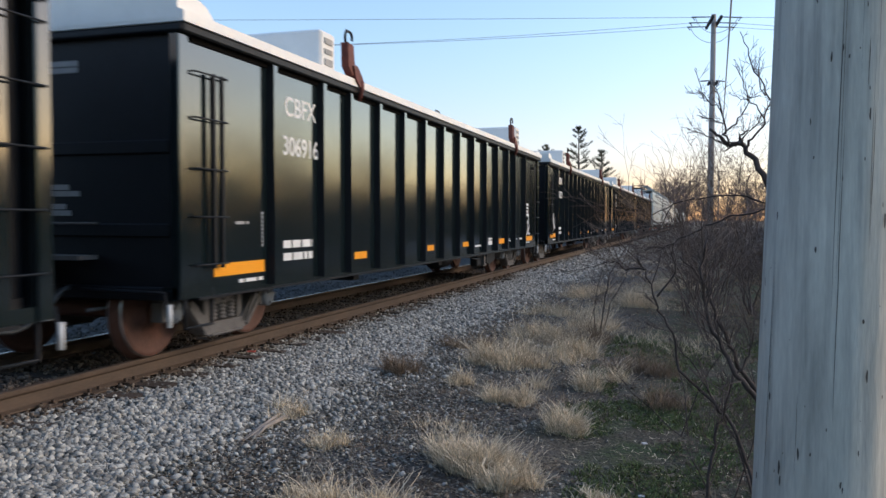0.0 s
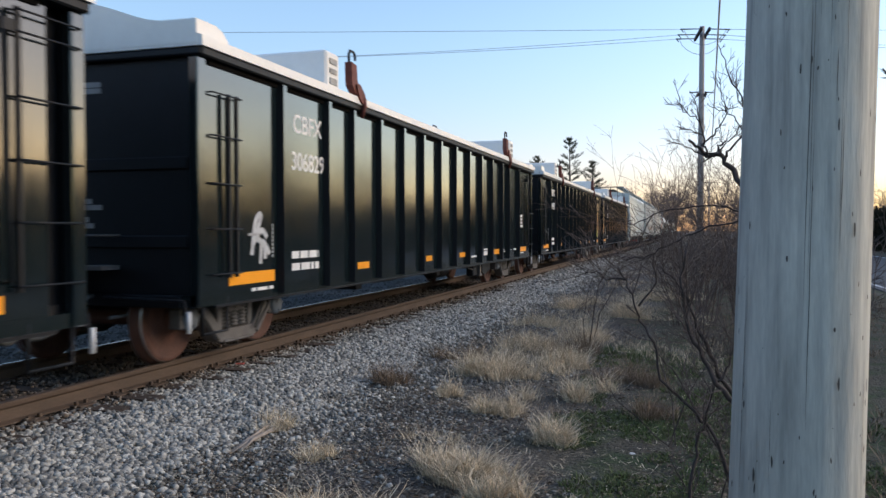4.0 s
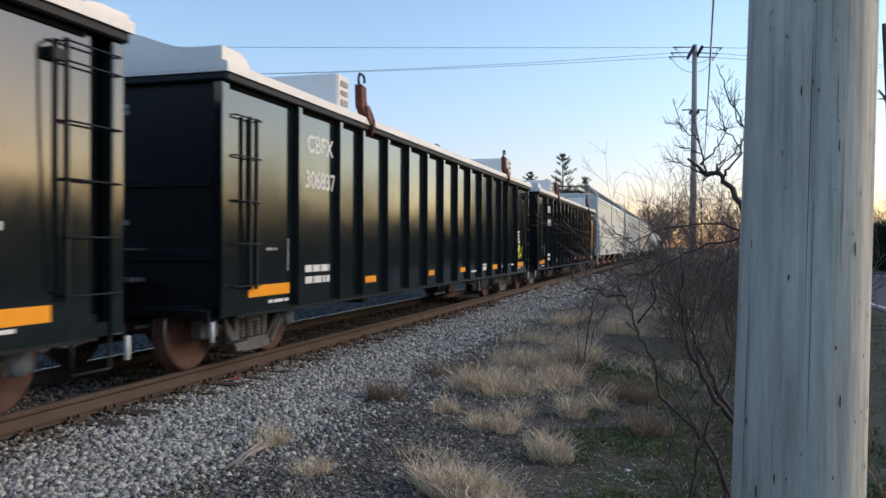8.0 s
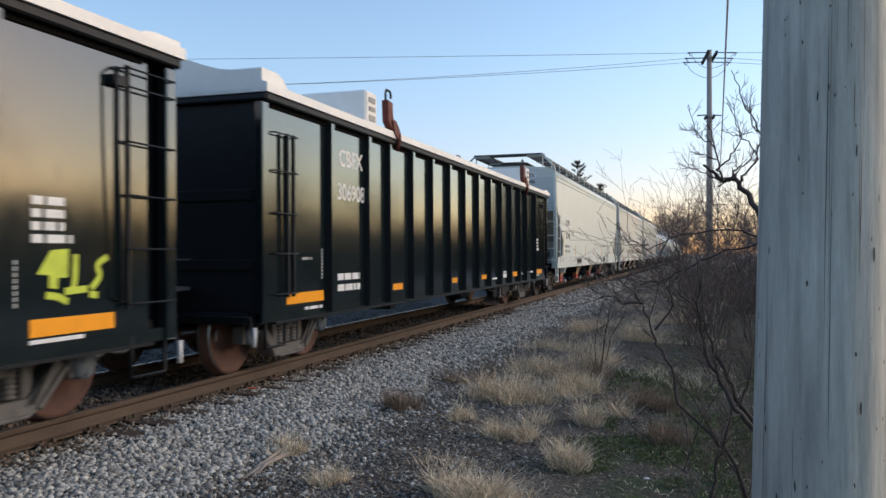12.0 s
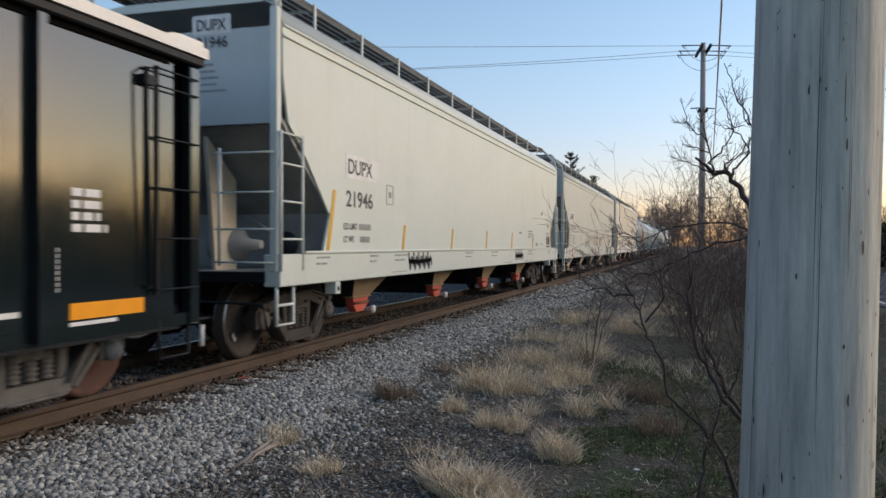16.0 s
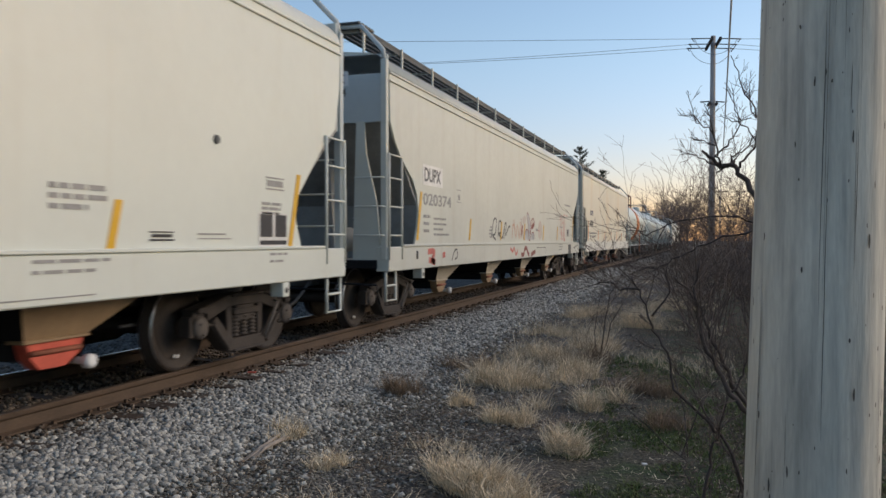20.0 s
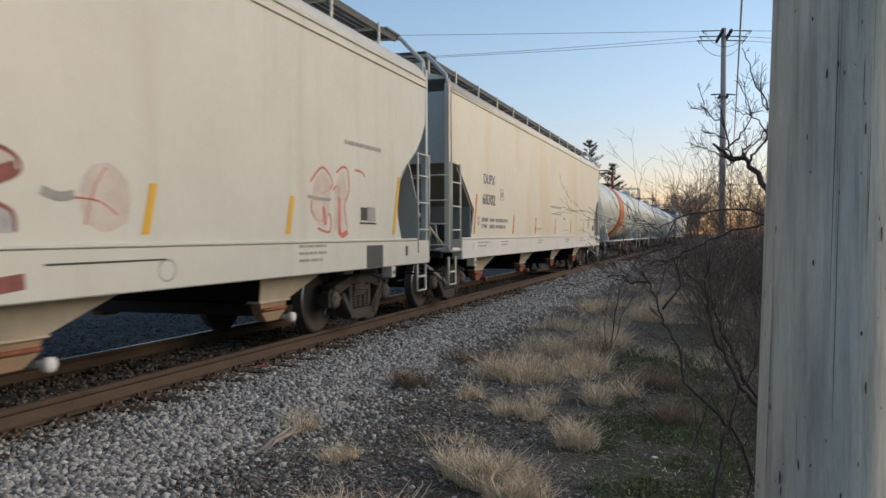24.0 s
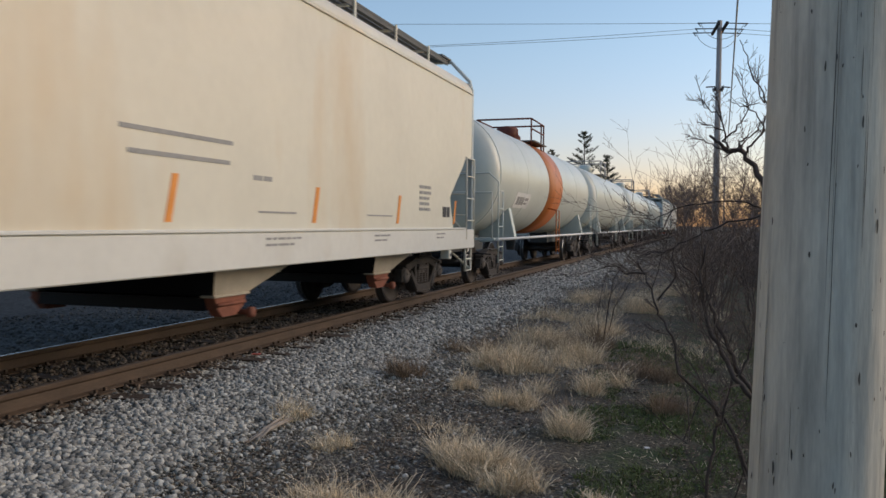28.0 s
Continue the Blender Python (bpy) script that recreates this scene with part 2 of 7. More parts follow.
GREENGRASS = mat("dull_green_short_grass", (0.075, 0.125, 0.04), 0.8, var=0.5, scale=3, obj=0.6, spec=0.2, color2=(0.12, 0.135, 0.055))
BARK = mat("dark_shrub_bark", (0.075, 0.058, 0.052), 0.85, var=0.4, scale=14, bump=0.002, bscale=50)
TWIG = mat("brown_twig_bark", (0.14, 0.108, 0.092), 0.85, var=0.4, scale=10, obj=0.2)
SAPTWIG = mat("pale_brown_sapling_bark", (0.16, 0.118, 0.098), 0.85, var=0.4, scale=8, obj=0.25)
LEAFLITTER = mat("brown_leaf_litter", (0.17, 0.13, 0.095), 0.85, var=0.5, scale=9, obj=0.75, spec=0.2)
FARTWIG = mat("far_bare_twigs", (0.20, 0.15, 0.13), 0.9, var=0.3, scale=2, obj=0.2)
NEEDLE = mat("dark_pine_needles", (0.045, 0.062, 0.038), 0.8, var=0.4, scale=2, obj=0.3)
DRIFTWOOD = mat("bleached_driftwood", (0.40, 0.34, 0.28), 0.85, var=0.4, scale=6, bump=0.004, bscale=30, stretch=(0.3, 3, 3))
ASPHALT = mat("grey_asphalt", (0.075, 0.077, 0.082), 0.85, var=0.3, scale=3, bump=0.004, bscale=90)
LINEPAINT = mat("white_road_paint", (0.7, 0.7, 0.68), 0.7, var=0.3, scale=5)
BRICKWALL = mat("brown_house_siding", (0.20, 0.15, 0.12), 0.8, var=0.3, scale=2)
ROOFDARK = mat("dark_roof_shingle", (0.06, 0.055, 0.055), 0.85, var=0.3, scale=4)
PANE = mat("dark_window_pane", (0.02, 0.025, 0.03), 0.08, var=0.2, scale=2)
INK = mat("black_spray_paint", (0.03, 0.03, 0.035), 0.6, var=0.3, scale=9)
REDSPRAY = mat("red_spray_paint", (0.62, 0.17, 0.14), 0.6, var=0.35, scale=9)
ORSPRAY = mat("pale_orange_spray_paint", (0.62, 0.36, 0.25), 0.6, var=0.35, scale=9)
LIMESPRAY = mat("lime_spray_paint", (0.55, 0.66, 0.05), 0.55, var=0.3, scale=9)
PINKSPRAY = mat("pale_pink_spray_paint", (0.595, 0.535, 0.475), 0.6, var=0.25, scale=5)
MAROON = mat("dull_maroon_spray_paint", (0.30, 0.09, 0.075), 0.65, var=0.45, scale=5)
PALESPRAY = mat("white_spray_paint", (0.55, 0.57, 0.58), 0.6, var=0.5, scale=6)
PLASTIC = mat("white_plastic_scrap", (0.7, 0.7, 0.7), 0.5, var=0.2, scale=20)
REDMARK = mat("faded_red_survey_paint", (0.55, 0.10, 0.07), 0.7, var=0.4, scale=20)


# ---- mesh helpers ----
def part(name, bm, material, parent=None, label=""):
    me = bpy.data.meshes.new(name)
    bm.to_mesh(me)
    bm.free()
    for m_ in (material if isinstance(material, (list, tuple)) else [material]):
        me.materials.append(m_)
    ob = new(name, me)
    if parent:
        ob.parent = parent
    if label:
        ob["label"] = label
    return ob


def share(name, me, parent, m=None, label=""):
    ob = new(name, me)
    ob.parent = parent
    if m is not None:
        ob.matrix_basis = m
    if label:
        ob["label"] = label
    return ob


def box(bm, x0, x1, y0, y1, z0, z1, mi=0, bev=0.0):
    vs = [bm.verts.new(p) for p in ((x0, y0, z0), (x1, y0, z0), (x1, y1, z0), (x0, y1, z0), (x0, y0, z1), (x1, y0, z1), (x1, y1, z1), (x0, y1, z1))]
    fs = [bm.faces.new([vs[i] for i in q]) for q in ((3, 2, 1, 0), (4, 5, 6, 7), (0, 1, 5, 4), (1, 2, 6, 5), (2, 3, 7, 6), (3, 0, 4, 7))]
    for f in fs:
        f.material_index = mi
    if bev:
        es = list({e for f in fs for e in f.edges})
        bmesh.ops.bevel(bm, geom=es, offset=bev, segments=1, affect="EDGES")
    return bm


def rods(parent, rows, material, label=""):
    """Round bars, each a part of its own: rows of name, points, radius."""
    for name, pts, r in rows:
        bm = bmesh.new()
        tube(bm, pts, r, 6)
        part(name, bm, material, parent, label)


def boxes(*rows, bev=0.0):
    bm = bmesh.new()
    for r in rows:
        box(bm, *r, bev=bev)
    return bm


def tube(bm, pts, r, n=8, mi=0, closed=True):
    """A round bar through pts; r is one radius or one for each point."""
    pts = [Vector(p) for p in pts]
    rs = r if isinstance(r, (list, tuple)) else [r] * len(pts)
    rings = []
    side = None
    for i, p in enumerate(pts):
        d = (pts[min(i + 1, len(pts) - 1)] - pts[max(i - 1, 0)]).normalized()
        if side is None:
            side = d.orthogonal().normalized()
        side = (side - d * side.dot(d))
        side = side.normalized() if side.length > 1e-6 else d.orthogonal().normalized()
        up = d.cross(side)
        rings.append([bm.verts.new(p + (side * math.cos(a) + up * math.sin(a)) * rs[i]) for a in [2 * math.pi * k / n for k in range(n)]])
    for a, b in zip(rings, rings[1:]):
        for k in range(n):
            f = bm.faces.new((a[k], a[(k + 1) % n], b[(k + 1) % n], b[k]))
            f.smooth = True
            f.material_index = mi
    if closed:
        for ring in (rings[0][::-1], rings[-1]):
            f = bm.faces.new(ring)
            f.material_index = mi
    return bm


def lathe(bm, prof, axis="x", n=32, c=(0, 0, 0), mi=0, mis=None):
    """Turns a profile of (along, radius) round an axis through c."""
    rings = []
    for a, r in prof:
        ring = []
        for k in range(n):
            t = 2 * math.pi * k / n
            u, w = r * math.cos(t), r * math.sin(t)
            p = {"x": (a, u, w), "y": (u, a, w), "z": (u, w, a)}[axis]
            ring.append(bm.verts.new((p[0] + c[0], p[1] + c[1], p[2] + c[2])))
        rings.append(ring)
    for i, (a, b) in enumerate(zip(rings, rings[1:])):
        for k in range(n):
            f = bm.faces.new((a[k], a[(k + 1) % n], b[(k + 1) % n], b[k]))
            f.smooth = True
            f.material_index = mis[i] if mis else mi
    for ring in (rings[0][::-1], rings[-1]):
        bm.faces.new(ring).material_index = mi
    bmesh.ops.recalc_face_normals(bm, faces=bm.faces)
    return bm


def prism(bm, outline, x0, x1, mi=0):
    """A plate: outline in (y, z), from x0 to x1."""
    a = [bm.verts.new((x0, y, z)) for y, z in outline]
    b = [bm.verts.new((x1, y, z)) for y, z in outline]
    n = len(outline)
    fs = [bm.faces.new(a), bm.faces.new(b[::-1])]
    for k in range(n):
        fs.append(bm.faces.new((a[k], b[k], b[(k + 1) % n], a[(k + 1) % n])))
    for f in fs:
        f.material_index = mi
    bmesh.ops.recalc_face_normals(bm, faces=fs)
    return bm


FACE = Matrix(((0, 0, 1, 0), (1, 0, 0, 0), (0, 1, 0, 0), (0, 0, 0, 1)))


def lettering(name, text, height, x, y, z, material, parent, width=None, label="", face=None):
    """Raised stencil letters on a side that faces +x; y, z: lower left corner."""
    cu = bpy.data.curves.new(name, "FONT")
    cu.body = text
    cu.extrude = 0.002
    cu.offset = 0.012
    cu.size = 1.0
    ob = new(name, cu)
    me = bpy.data.meshes.new_from_object(ob.evaluated_get(bpy.context.evaluated_depsgraph_get()))
    bpy.data.objects.remove(ob)
    co = np.empty(len(me.vertices) * 3)
    me.vertices.foreach_get("co", co)
    co = co.reshape(-1, 3)
    lo, hi = co.min(0), co.max(0)
    sy = height / (hi[1] - lo[1])
    sx = width / (hi[0] - lo[0]) if width else sy
    co = (co - (lo[0], lo[1], 0)) * (sx, sy, 1)
    me.vertices.foreach_set("co", co.ravel())
    me.materials.clear()
    me.materials.append(material)
    me.update()
    ob = share(name, me, parent, Matrix.Translation((x, y, z)) @ (face or FACE), label)
    return ob


def bars(name, rows, x, material, parent, label="", t=0.004):
    """Plain bars for small print: rows of (y0, y1, z0, z1)."""
    for y0, y1, z0, z1 in rows:
        part(name, boxes((x, x + t, y0, y1, z0, z1)), material, parent, label)


def small_print(name, y0, z0, lines, x, material, parent, h=0.07, gap=0.05, seed=1, label=""):
    """Unreadable lines of print: lines of total widths, broken into word-long bars."""
    rnd = random.Random(seed)
    rows = []
    for i, w in enumerate(lines):
        z = z0 - i * (h + gap)
        y = y0
        while y < y0 + w - 0.02:
            l = min(rnd.uniform(0.10, 0.28), y0 + w - y)
            rows.append((x, x + 0.004, y, y + l - 0.035, z, z + h))
            y += l
    ob = part(name, boxes(*rows), material, parent, label)
    ob["kind"] = "stuff"
    return ob


def strokes(name, lines, x, r, material, parent, label=""):
    """Sprayed lines on a side that faces +x: each line is a list of (y, z)."""
    bm = bmesh.new()
    for ln_ in lines:
        pts = [Vector((y, z)) for y, z in ln_]
        fine = []
        for i in range(len(pts) - 1):
            p0, p1, p2, p3 = pts[max(i - 1, 0)], pts[i], pts[i + 1], pts[min(i + 2, len(pts) - 1)]
            for k in range(4):
                s = k / 4
                fine.append(0.5 * ((2 * p1) + (p2 - p0) * s + (2 * p0 - 5 * p1 + 4 * p2 - p3) * s * s + (3 * p1 - p0 - 3 * p2 + p3) * s ** 3))
        fine.append(pts[-1])
        prev = None
        for i, p in enumerate(fine):
            d = (fine[min(i + 1, len(fine) - 1)] - fine[max(i - 1, 0)])
            d = d.normalized() if d.length else Vector((1, 0))
            nrm = Vector((-d.y, d.x)) * r
            q = [bm.verts.new((x, (p + nrm).x, (p + nrm).y)), bm.verts.new((x, (p - nrm).x, (p - nrm).y))]
            if prev:
                bm.faces.new((prev[0], prev[1], q[1], q[0]))
            prev = q
    bmesh.ops.recalc_face_normals(bm, faces=bm.faces)
    ob = part(name, bm, material, parent, label)
    ob["kind"] = "stuff"
    return ob


def fill(name, lines, x, material, parent, label=""):
    """Sprayed patches on a side that faces +x: each is an outline of (y, z)."""
    for ln_ in lines:
        bm = bmesh.new()
        f_ = bm.faces.new([bm.verts.new((x, y, z)) for y, z in ln_])
        bmesh.ops.recalc_face_normals(bm, faces=bm.faces)
        f_.normal_update()
        if f_.normal.x < 0:
            f_.normal_flip()
        part(name, bm, material, parent, label)

# ---- ground ----
XC = -5.95          # the track's centre line


def ground_z(x, y):
    d = x - XC
    a = abs(d)
    if a < 1.55:
        z = -0.205
    elif d > 0:
        z = -0.205 - 0.135 * min(1, (a - 1.55) / 1.1)
    else:
        z = -0.205 - 0.34 * min(1, (a - 1.55) / 1.3)
    w = min(1.0, max(0.0, (a - 1.3) / 1.0))
    z += w * (0.035 * noise.noise((x * 0.9, y * 0.9, 0)) + 0.012 * noise.noise((x * 4, y * 4, 5)))
    if x > -3.2:
        z += 0.05 * noise.noise((x * 0.5, y * 0.4, 9)) * min(1, (x + 3.2))
    if x > 4.0:
        z = z + (-0.40 - z) * min(1, (x - 4.0) / 0.8)
    return z


def ground_material():
    m = bpy.data.materials.new("trackside_ground")
    m.use_nodes = True
    nt = m.node_tree
    nd, ln = nt.nodes, nt.links.new
    b = nd["Principled BSDF"]
    tc = nd.new("ShaderNodeTexCoord")
    sp = nd.new("ShaderNodeSeparateXYZ")
    ln(tc.outputs["Object"], sp.inputs[0])

    def tex(scale, detail=6):
        n = nd.new("ShaderNodeTexNoise")
        n.inputs["Scale"].default_value, n.inputs["Detail"].default_value = scale, detail
        ln(tc.outputs["Object"], n.inputs["Vector"])
        return n.outputs[0]

    def ramp(src, a, b_, lo=0.0, hi=1.0):
        r = nd.new("ShaderNodeMapRange")
        r.interpolation_type = "SMOOTHSTEP"
        for i, v in enumerate((a, b_, lo, hi)):
            r.inputs[i + 1].default_value = v
        ln(src, r.inputs[0])
        return r.outputs[0]

    def blend(f, c1, c2):
        mx = nd.new("ShaderNodeMix")
        mx.data_type = "RGBA"
        ln(f, mx.inputs[0])
        for i, c in ((6, c1), (7, c2)):
            if isinstance(c, tuple):
                mx.inputs[i].default_value = (*c, 1)
            else:
                ln(c, mx.inputs[i])
        return mx.outputs[2]

    def math_(op, a, b_):
        n = nd.new("ShaderNodeMath")
        n.operation = op
        for i, v in enumerate((a, b_)):
            if isinstance(v, (int, float)):
                n.inputs[i].default_value = v
            else:
                ln(v, n.inputs[i])
        return n.outputs[0]

    wob = math_("MULTIPLY", math_("SUBTRACT", tex(0.6), 0.5), 2.6)
    xw = math_("ADD", sp.outputs[0], wob)
    vor = nd.new("ShaderNodeTexVoronoi")
    vor.inputs["Scale"].default_value = 22
    ln(tc.outputs["Object"], vor.inputs["Vector"])
    stone = blend(ramp(vor.outputs["Distance"], 0.15, 0.75), blend(tex(9), (0.36, 0.345, 0.30), (0.22, 0.215, 0.19)), (0.045, 0.041, 0.034))
    dark = blend(ramp(tex(48), 0.42, 0.68), (0.055, 0.050, 0.045), (0.21, 0.195, 0.175))
    straw = blend(ramp(tex(26), 0.4, 0.68), (0.075, 0.062, 0.048), (0.27, 0.215, 0.15))
    green = blend(ramp(tex(2.2), 0.40, 0.66), (0.115, 0.10, 0.07), (0.055, 0.085, 0.032))
    green = blend(ramp(tex(34), 0.42, 0.66), green, (0.035, 0.036, 0.028))
    dirty = blend(ramp(tex(1.4), 0.50, 0.72), dark, straw)
    c = blend(ramp(xw, -3.7, -2.9), stone, dirty)
    c = blend(ramp(xw, -1.5, -0.5), c, green)
    far = blend(tex(0.12), (0.11, 0.10, 0.075), (0.19, 0.155, 0.11))
    c = blend(ramp(sp.outputs[1], 25, 60), c, blend(ramp(xw, -4.2, -3.0), stone, far))
    # ground beyond the track, darkened likewise for the shade behind the train
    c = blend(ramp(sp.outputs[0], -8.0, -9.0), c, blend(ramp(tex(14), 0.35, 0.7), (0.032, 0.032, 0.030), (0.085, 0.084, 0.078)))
    # shade under the train, darkened into the ground colour between the rails
    train_shade = math_("MULTIPLY", ramp(math_("ABSOLUTE", math_("ADD", sp.outputs[0], -XC), 0), 1.35, 1.0), ramp(tex(3), 0.2, 0.6))
    c = blend(train_shade, c, (0.045, 0.034, 0.026))
    ln(c, b.inputs["Base Color"])
    b.inputs["Roughness"].default_value = 0.9
    b.inputs["Specular IOR Level"].default_value = 0.25
    bp = nd.new("ShaderNodeBump")
    bp.inputs["Distance"].default_value = 0.03
    ln(math_("ADD", math_("MULTIPLY", vor.outputs["Distance"], -0.7), tex(60, 3)), bp.inputs["Height"])
    ln(bp.outputs[0], b.inputs["Normal"])
    return m


def steps(*stretches):
    out = []
    for a, b, n in stretches:
        out += [a + (b - a) * i / n for i in range(n)]
    return out + [stretches[-1][1]]


def build_ground():
    xs = steps((-1500, -60, 8), (-60, -12, 12), (-12, -7.6, 14), (-7.6, -4.4, 24), (-4.4, 1.6, 50), (1.6, 12, 30), (12, 80, 12), (80, 1500, 8))
    ys = steps((-400, -20, 10), (-20, 2, 16), (2, 16, 100), (16, 40, 60), (40, 160, 40), (160, 3000, 12))
    vs = [(x, y, ground_z(x, y)) for y in ys for x in xs]
    w = len(xs)
    fs = [(j * w + i, j * w + i + 1, (j + 1) * w + i + 1, (j + 1) * w + i) for j in range(len(ys) - 1) for i in range(w - 1)]
    me = bpy.data.meshes.new("ground")
    me.from_pydata(vs, [], fs)
    me.materials.append(ground_material())
    me.polygons.foreach_set("use_smooth", [True] * len(fs))
    return tagged(new("ground", me), "trackside ground of pale ballast, dark gravel, dry grass and dull turf", "ground", kind="structure")


build_ground()

# the road beside the line
bm = bmesh.new()
box(bm, 5.2, 11.8, -120, 900, -0.60, -0.375)
road = tagged(part("road", bm, ASPHALT), "grey asphalt road running beside the railway", "road", kind="structure")
bm = bmesh.new()
for x in (5.45, 11.45):
    box(bm, x, x + 0.12, -120, 900, -0.38, -0.371)
part("edge_line", bm, LINEPAINT, road, "worn white painted edge line")


# ---- the track ----
def rail_profile():
    h = [(-0.07, -0.172), (0.07, -0.172), (0.07, -0.160), (0.018, -0.146), (0.011, -0.06), (0.034, -0.038), (0.037, -0.010), (0.030, 0.0)]
    return h + [(0.012, 0.0005), (-0.012, 0.0005), (-0.030, 0.0), (-0.037, -0.010), (-0.034, -0.038), (-0.011, -0.06), (-0.018, -0.146), (-0.07, -0.160)]


def build_track():
    tr = new("railway_track")
    tagged(tr, "rust-brown steel rails spiked to weathered wooden ties", "railway track", kind="structure")
    tr.location = (XC, 0, 0)
    prof = rail_profile()
    for s in (1, -1):
        bm = bmesh.new()
        y0, y1 = -60, 900
        a = [bm.verts.new((s * 0.755 + x, y0, z)) for x, z in prof]
        b = [bm.verts.new((s * 0.755 + x, y1, z)) for x, z in prof]
        n = len(prof)
        for k in range(n):
            f = bm.faces.new((a[k], a[(k + 1) % n], b[(k + 1) % n], b[k]))
            # near head all dull, as if reflecting the train; far head polished midway
            f.material_index = 1 if (k == 8 or s == 1 and k in (7, 9)) else 0
        bmesh.ops.recalc_face_normals(bm, faces=bm.faces)
        part("rail", bm, [RAILRUST, RAILDULL if s == 1 else RAILTOP], tr, "rust-brown rail with a worn head")
    ties = []
    rnd = random.Random(4)
    for v in range(3):
        bm = bmesh.new()
        box(bm, -1.30, 1.30, -0.115, 0.115, -0.36, -0.172, bev=0.012)
        for vv in bm.verts:
            vv.co.x += rnd.uniform(-0.02, 0.02)
            vv.co.y += rnd.uniform(-0.012, 0.012)
            vv.co.z += rnd.uniform(-0.008, 0.004)
        me = bpy.data.meshes.new("tie")
        bm.to_mesh(me)
        bm.free()
        me.materials.append(TIE)
        ties.append(me)
    bm = bmesh.new()
    box(bm, -0.18, 0.18, -0.10, 0.10, -0.176, -0.160, bev=0.004)
    plate = bpy.data.meshes.new("tie_plate")
    bm.to_mesh(plate)
    bm.free()
    plate.materials.append(RAILRUST)
    bm = bmesh.new()
    for sx in (-1, 1):
        for sy in (-0.06, 0.06):
            box(bm, sx * 0.098 - 0.016, sx * 0.098 + 0.016, sy - 0.014, sy + 0.014, -0.17, -0.128, bev=0.004)
    spike = bpy.data.meshes.new("spikes")
    bm.to_mesh(spike)
    bm.free()
    spike.materials.append(RAILRUST)
    far = bmesh.new()
    y = -3.0
    while y < 170:
        x = rnd.uniform(-0.05, 0.05)
        if y < 62:
            tie = share("tie", rnd.choice(ties), tr, pose(x, y, rnd.uniform(-0.012, 0.004), 0, 0, rnd.uniform(-1.2, 1.2)))
            for s in (1, -1):
                pl = share("tie_plate", plate, tie, pose(s * 0.755 - x, 0, 0.002))
                if y < 30:
                    share("spikes", spike, tie, pose(s * 0.755 - x, 0, 0.002))
        else:
            box(far, -1.3 + x, 1.3 + x, y - 0.115, y + 0.115, -0.36, -0.172)
        y += 0.52 + rnd.uniform(-0.03, 0.03)
    ob = part("far_ties", far, TIE, tr)
    ob["kind"] = "stuff"
    return tr


build_track()


def scatter_stones(name, spots, material, label, lo, hi, seed, flat=0.7):
    """Broken stones, each a small many-sided lump, laid on the ground."""
    rnd = np.random.RandomState(seed)
    bm = bmesh.new()
    bmesh.ops.create_icosphere(bm, subdivisions=1, radius=1.0)
    base = np.array([v.co[:] for v in bm.verts])
    tri = np.array([[v.index for v in f.verts] for f in bm.faces])
    bm.free()
    kinds = [base * (1 + rnd.uniform(-0.48, 0.34, (len(base), 1))) * rnd.uniform(0.55, 1.35, 3) for _ in range(24)]
    n = len(spots)
    ang = rnd.uniform(0, 2 * np.pi, n)
    tilt = rnd.uniform(-0.7, 0.7, n)
    size = lo + (hi - lo) * rnd.rand(n) ** 1.8
    V = np.empty((n, 12, 3))
    for i in range(n):
        k = kinds[i % 24]
        c, s = math.cos(ang[i]), math.sin(ang[i])
        ct, st = math.cos(tilt[i]), math.sin(tilt[i])
        p = k @ np.array([[1, 0, 0], [0, ct, -st], [0, st, ct]]).T
        p = p @ np.array([[c, -s, 0], [s, c, 0], [0, 0, 1]]).T
        V[i] = p * size[i] * (1, 1, flat) + (spots[i][0], spots[i][1], spots[i][2] + size[i] * 0.28)
    F = (tri[None] + (np.arange(n) * 12)[:, None, None]).reshape(-1, 3)
    me = bpy.data.meshes.new(name)
    me.vertices.add(n * 12)
    me.vertices.foreach_set("co", V.ravel())
    me.loops.add(F.size)
    me.loops.foreach_set("vertex_index", F.ravel())
    me.polygons.add(len(F))
    me.polygons.foreach_set("loop_start", np.arange(len(F)) * 3)
    me.update(calc_edges=True)
    me.materials.append(material)
    return tagged(new(name, me), label, "gravel", kind="stuff")


def stone_spots(n, x0, x1, y0, y1, seed, keep=None, power=1.0, lift=0.0):
    rnd = random.Random(seed)
    out = []
    while len(out) < n:
        x = rnd.uniform(x0, x1)
        y = y0 + (y1 - y0) * rnd.random() ** power
        if keep and not keep(x, y, rnd):
            continue
        out.append((x, y, ground_z(x, y) + rnd.random() * lift))
    return out


def on_shoulder(x, y, rnd):
    edge = -3.45 + 0.5 * noise.noise((y * 0.5, 3, 0)) + 0.25 * noise.noise((y * 2.1, 7, 0))
    if x > edge:
        return rnd.random() < 0.30 * math.exp(-(x - edge) * 3)
    if x < -4.72:
        return rnd.random() < 0.9
    return True


def on_path(x, y, rnd):
    f = noise.noise((x * 1.1, y * 0.7, 4)) + 0.5 * noise.noise((x * 3.1, y * 2.3, 8))
    return rnd.random() < min(1.0, max(0.04, (-1.5 - x) / 1.1 + 0.4 + 0.9 * f))


def near_rail(x, y, rnd):
    return rnd.random() < 0.5 if x < -4.85 else True


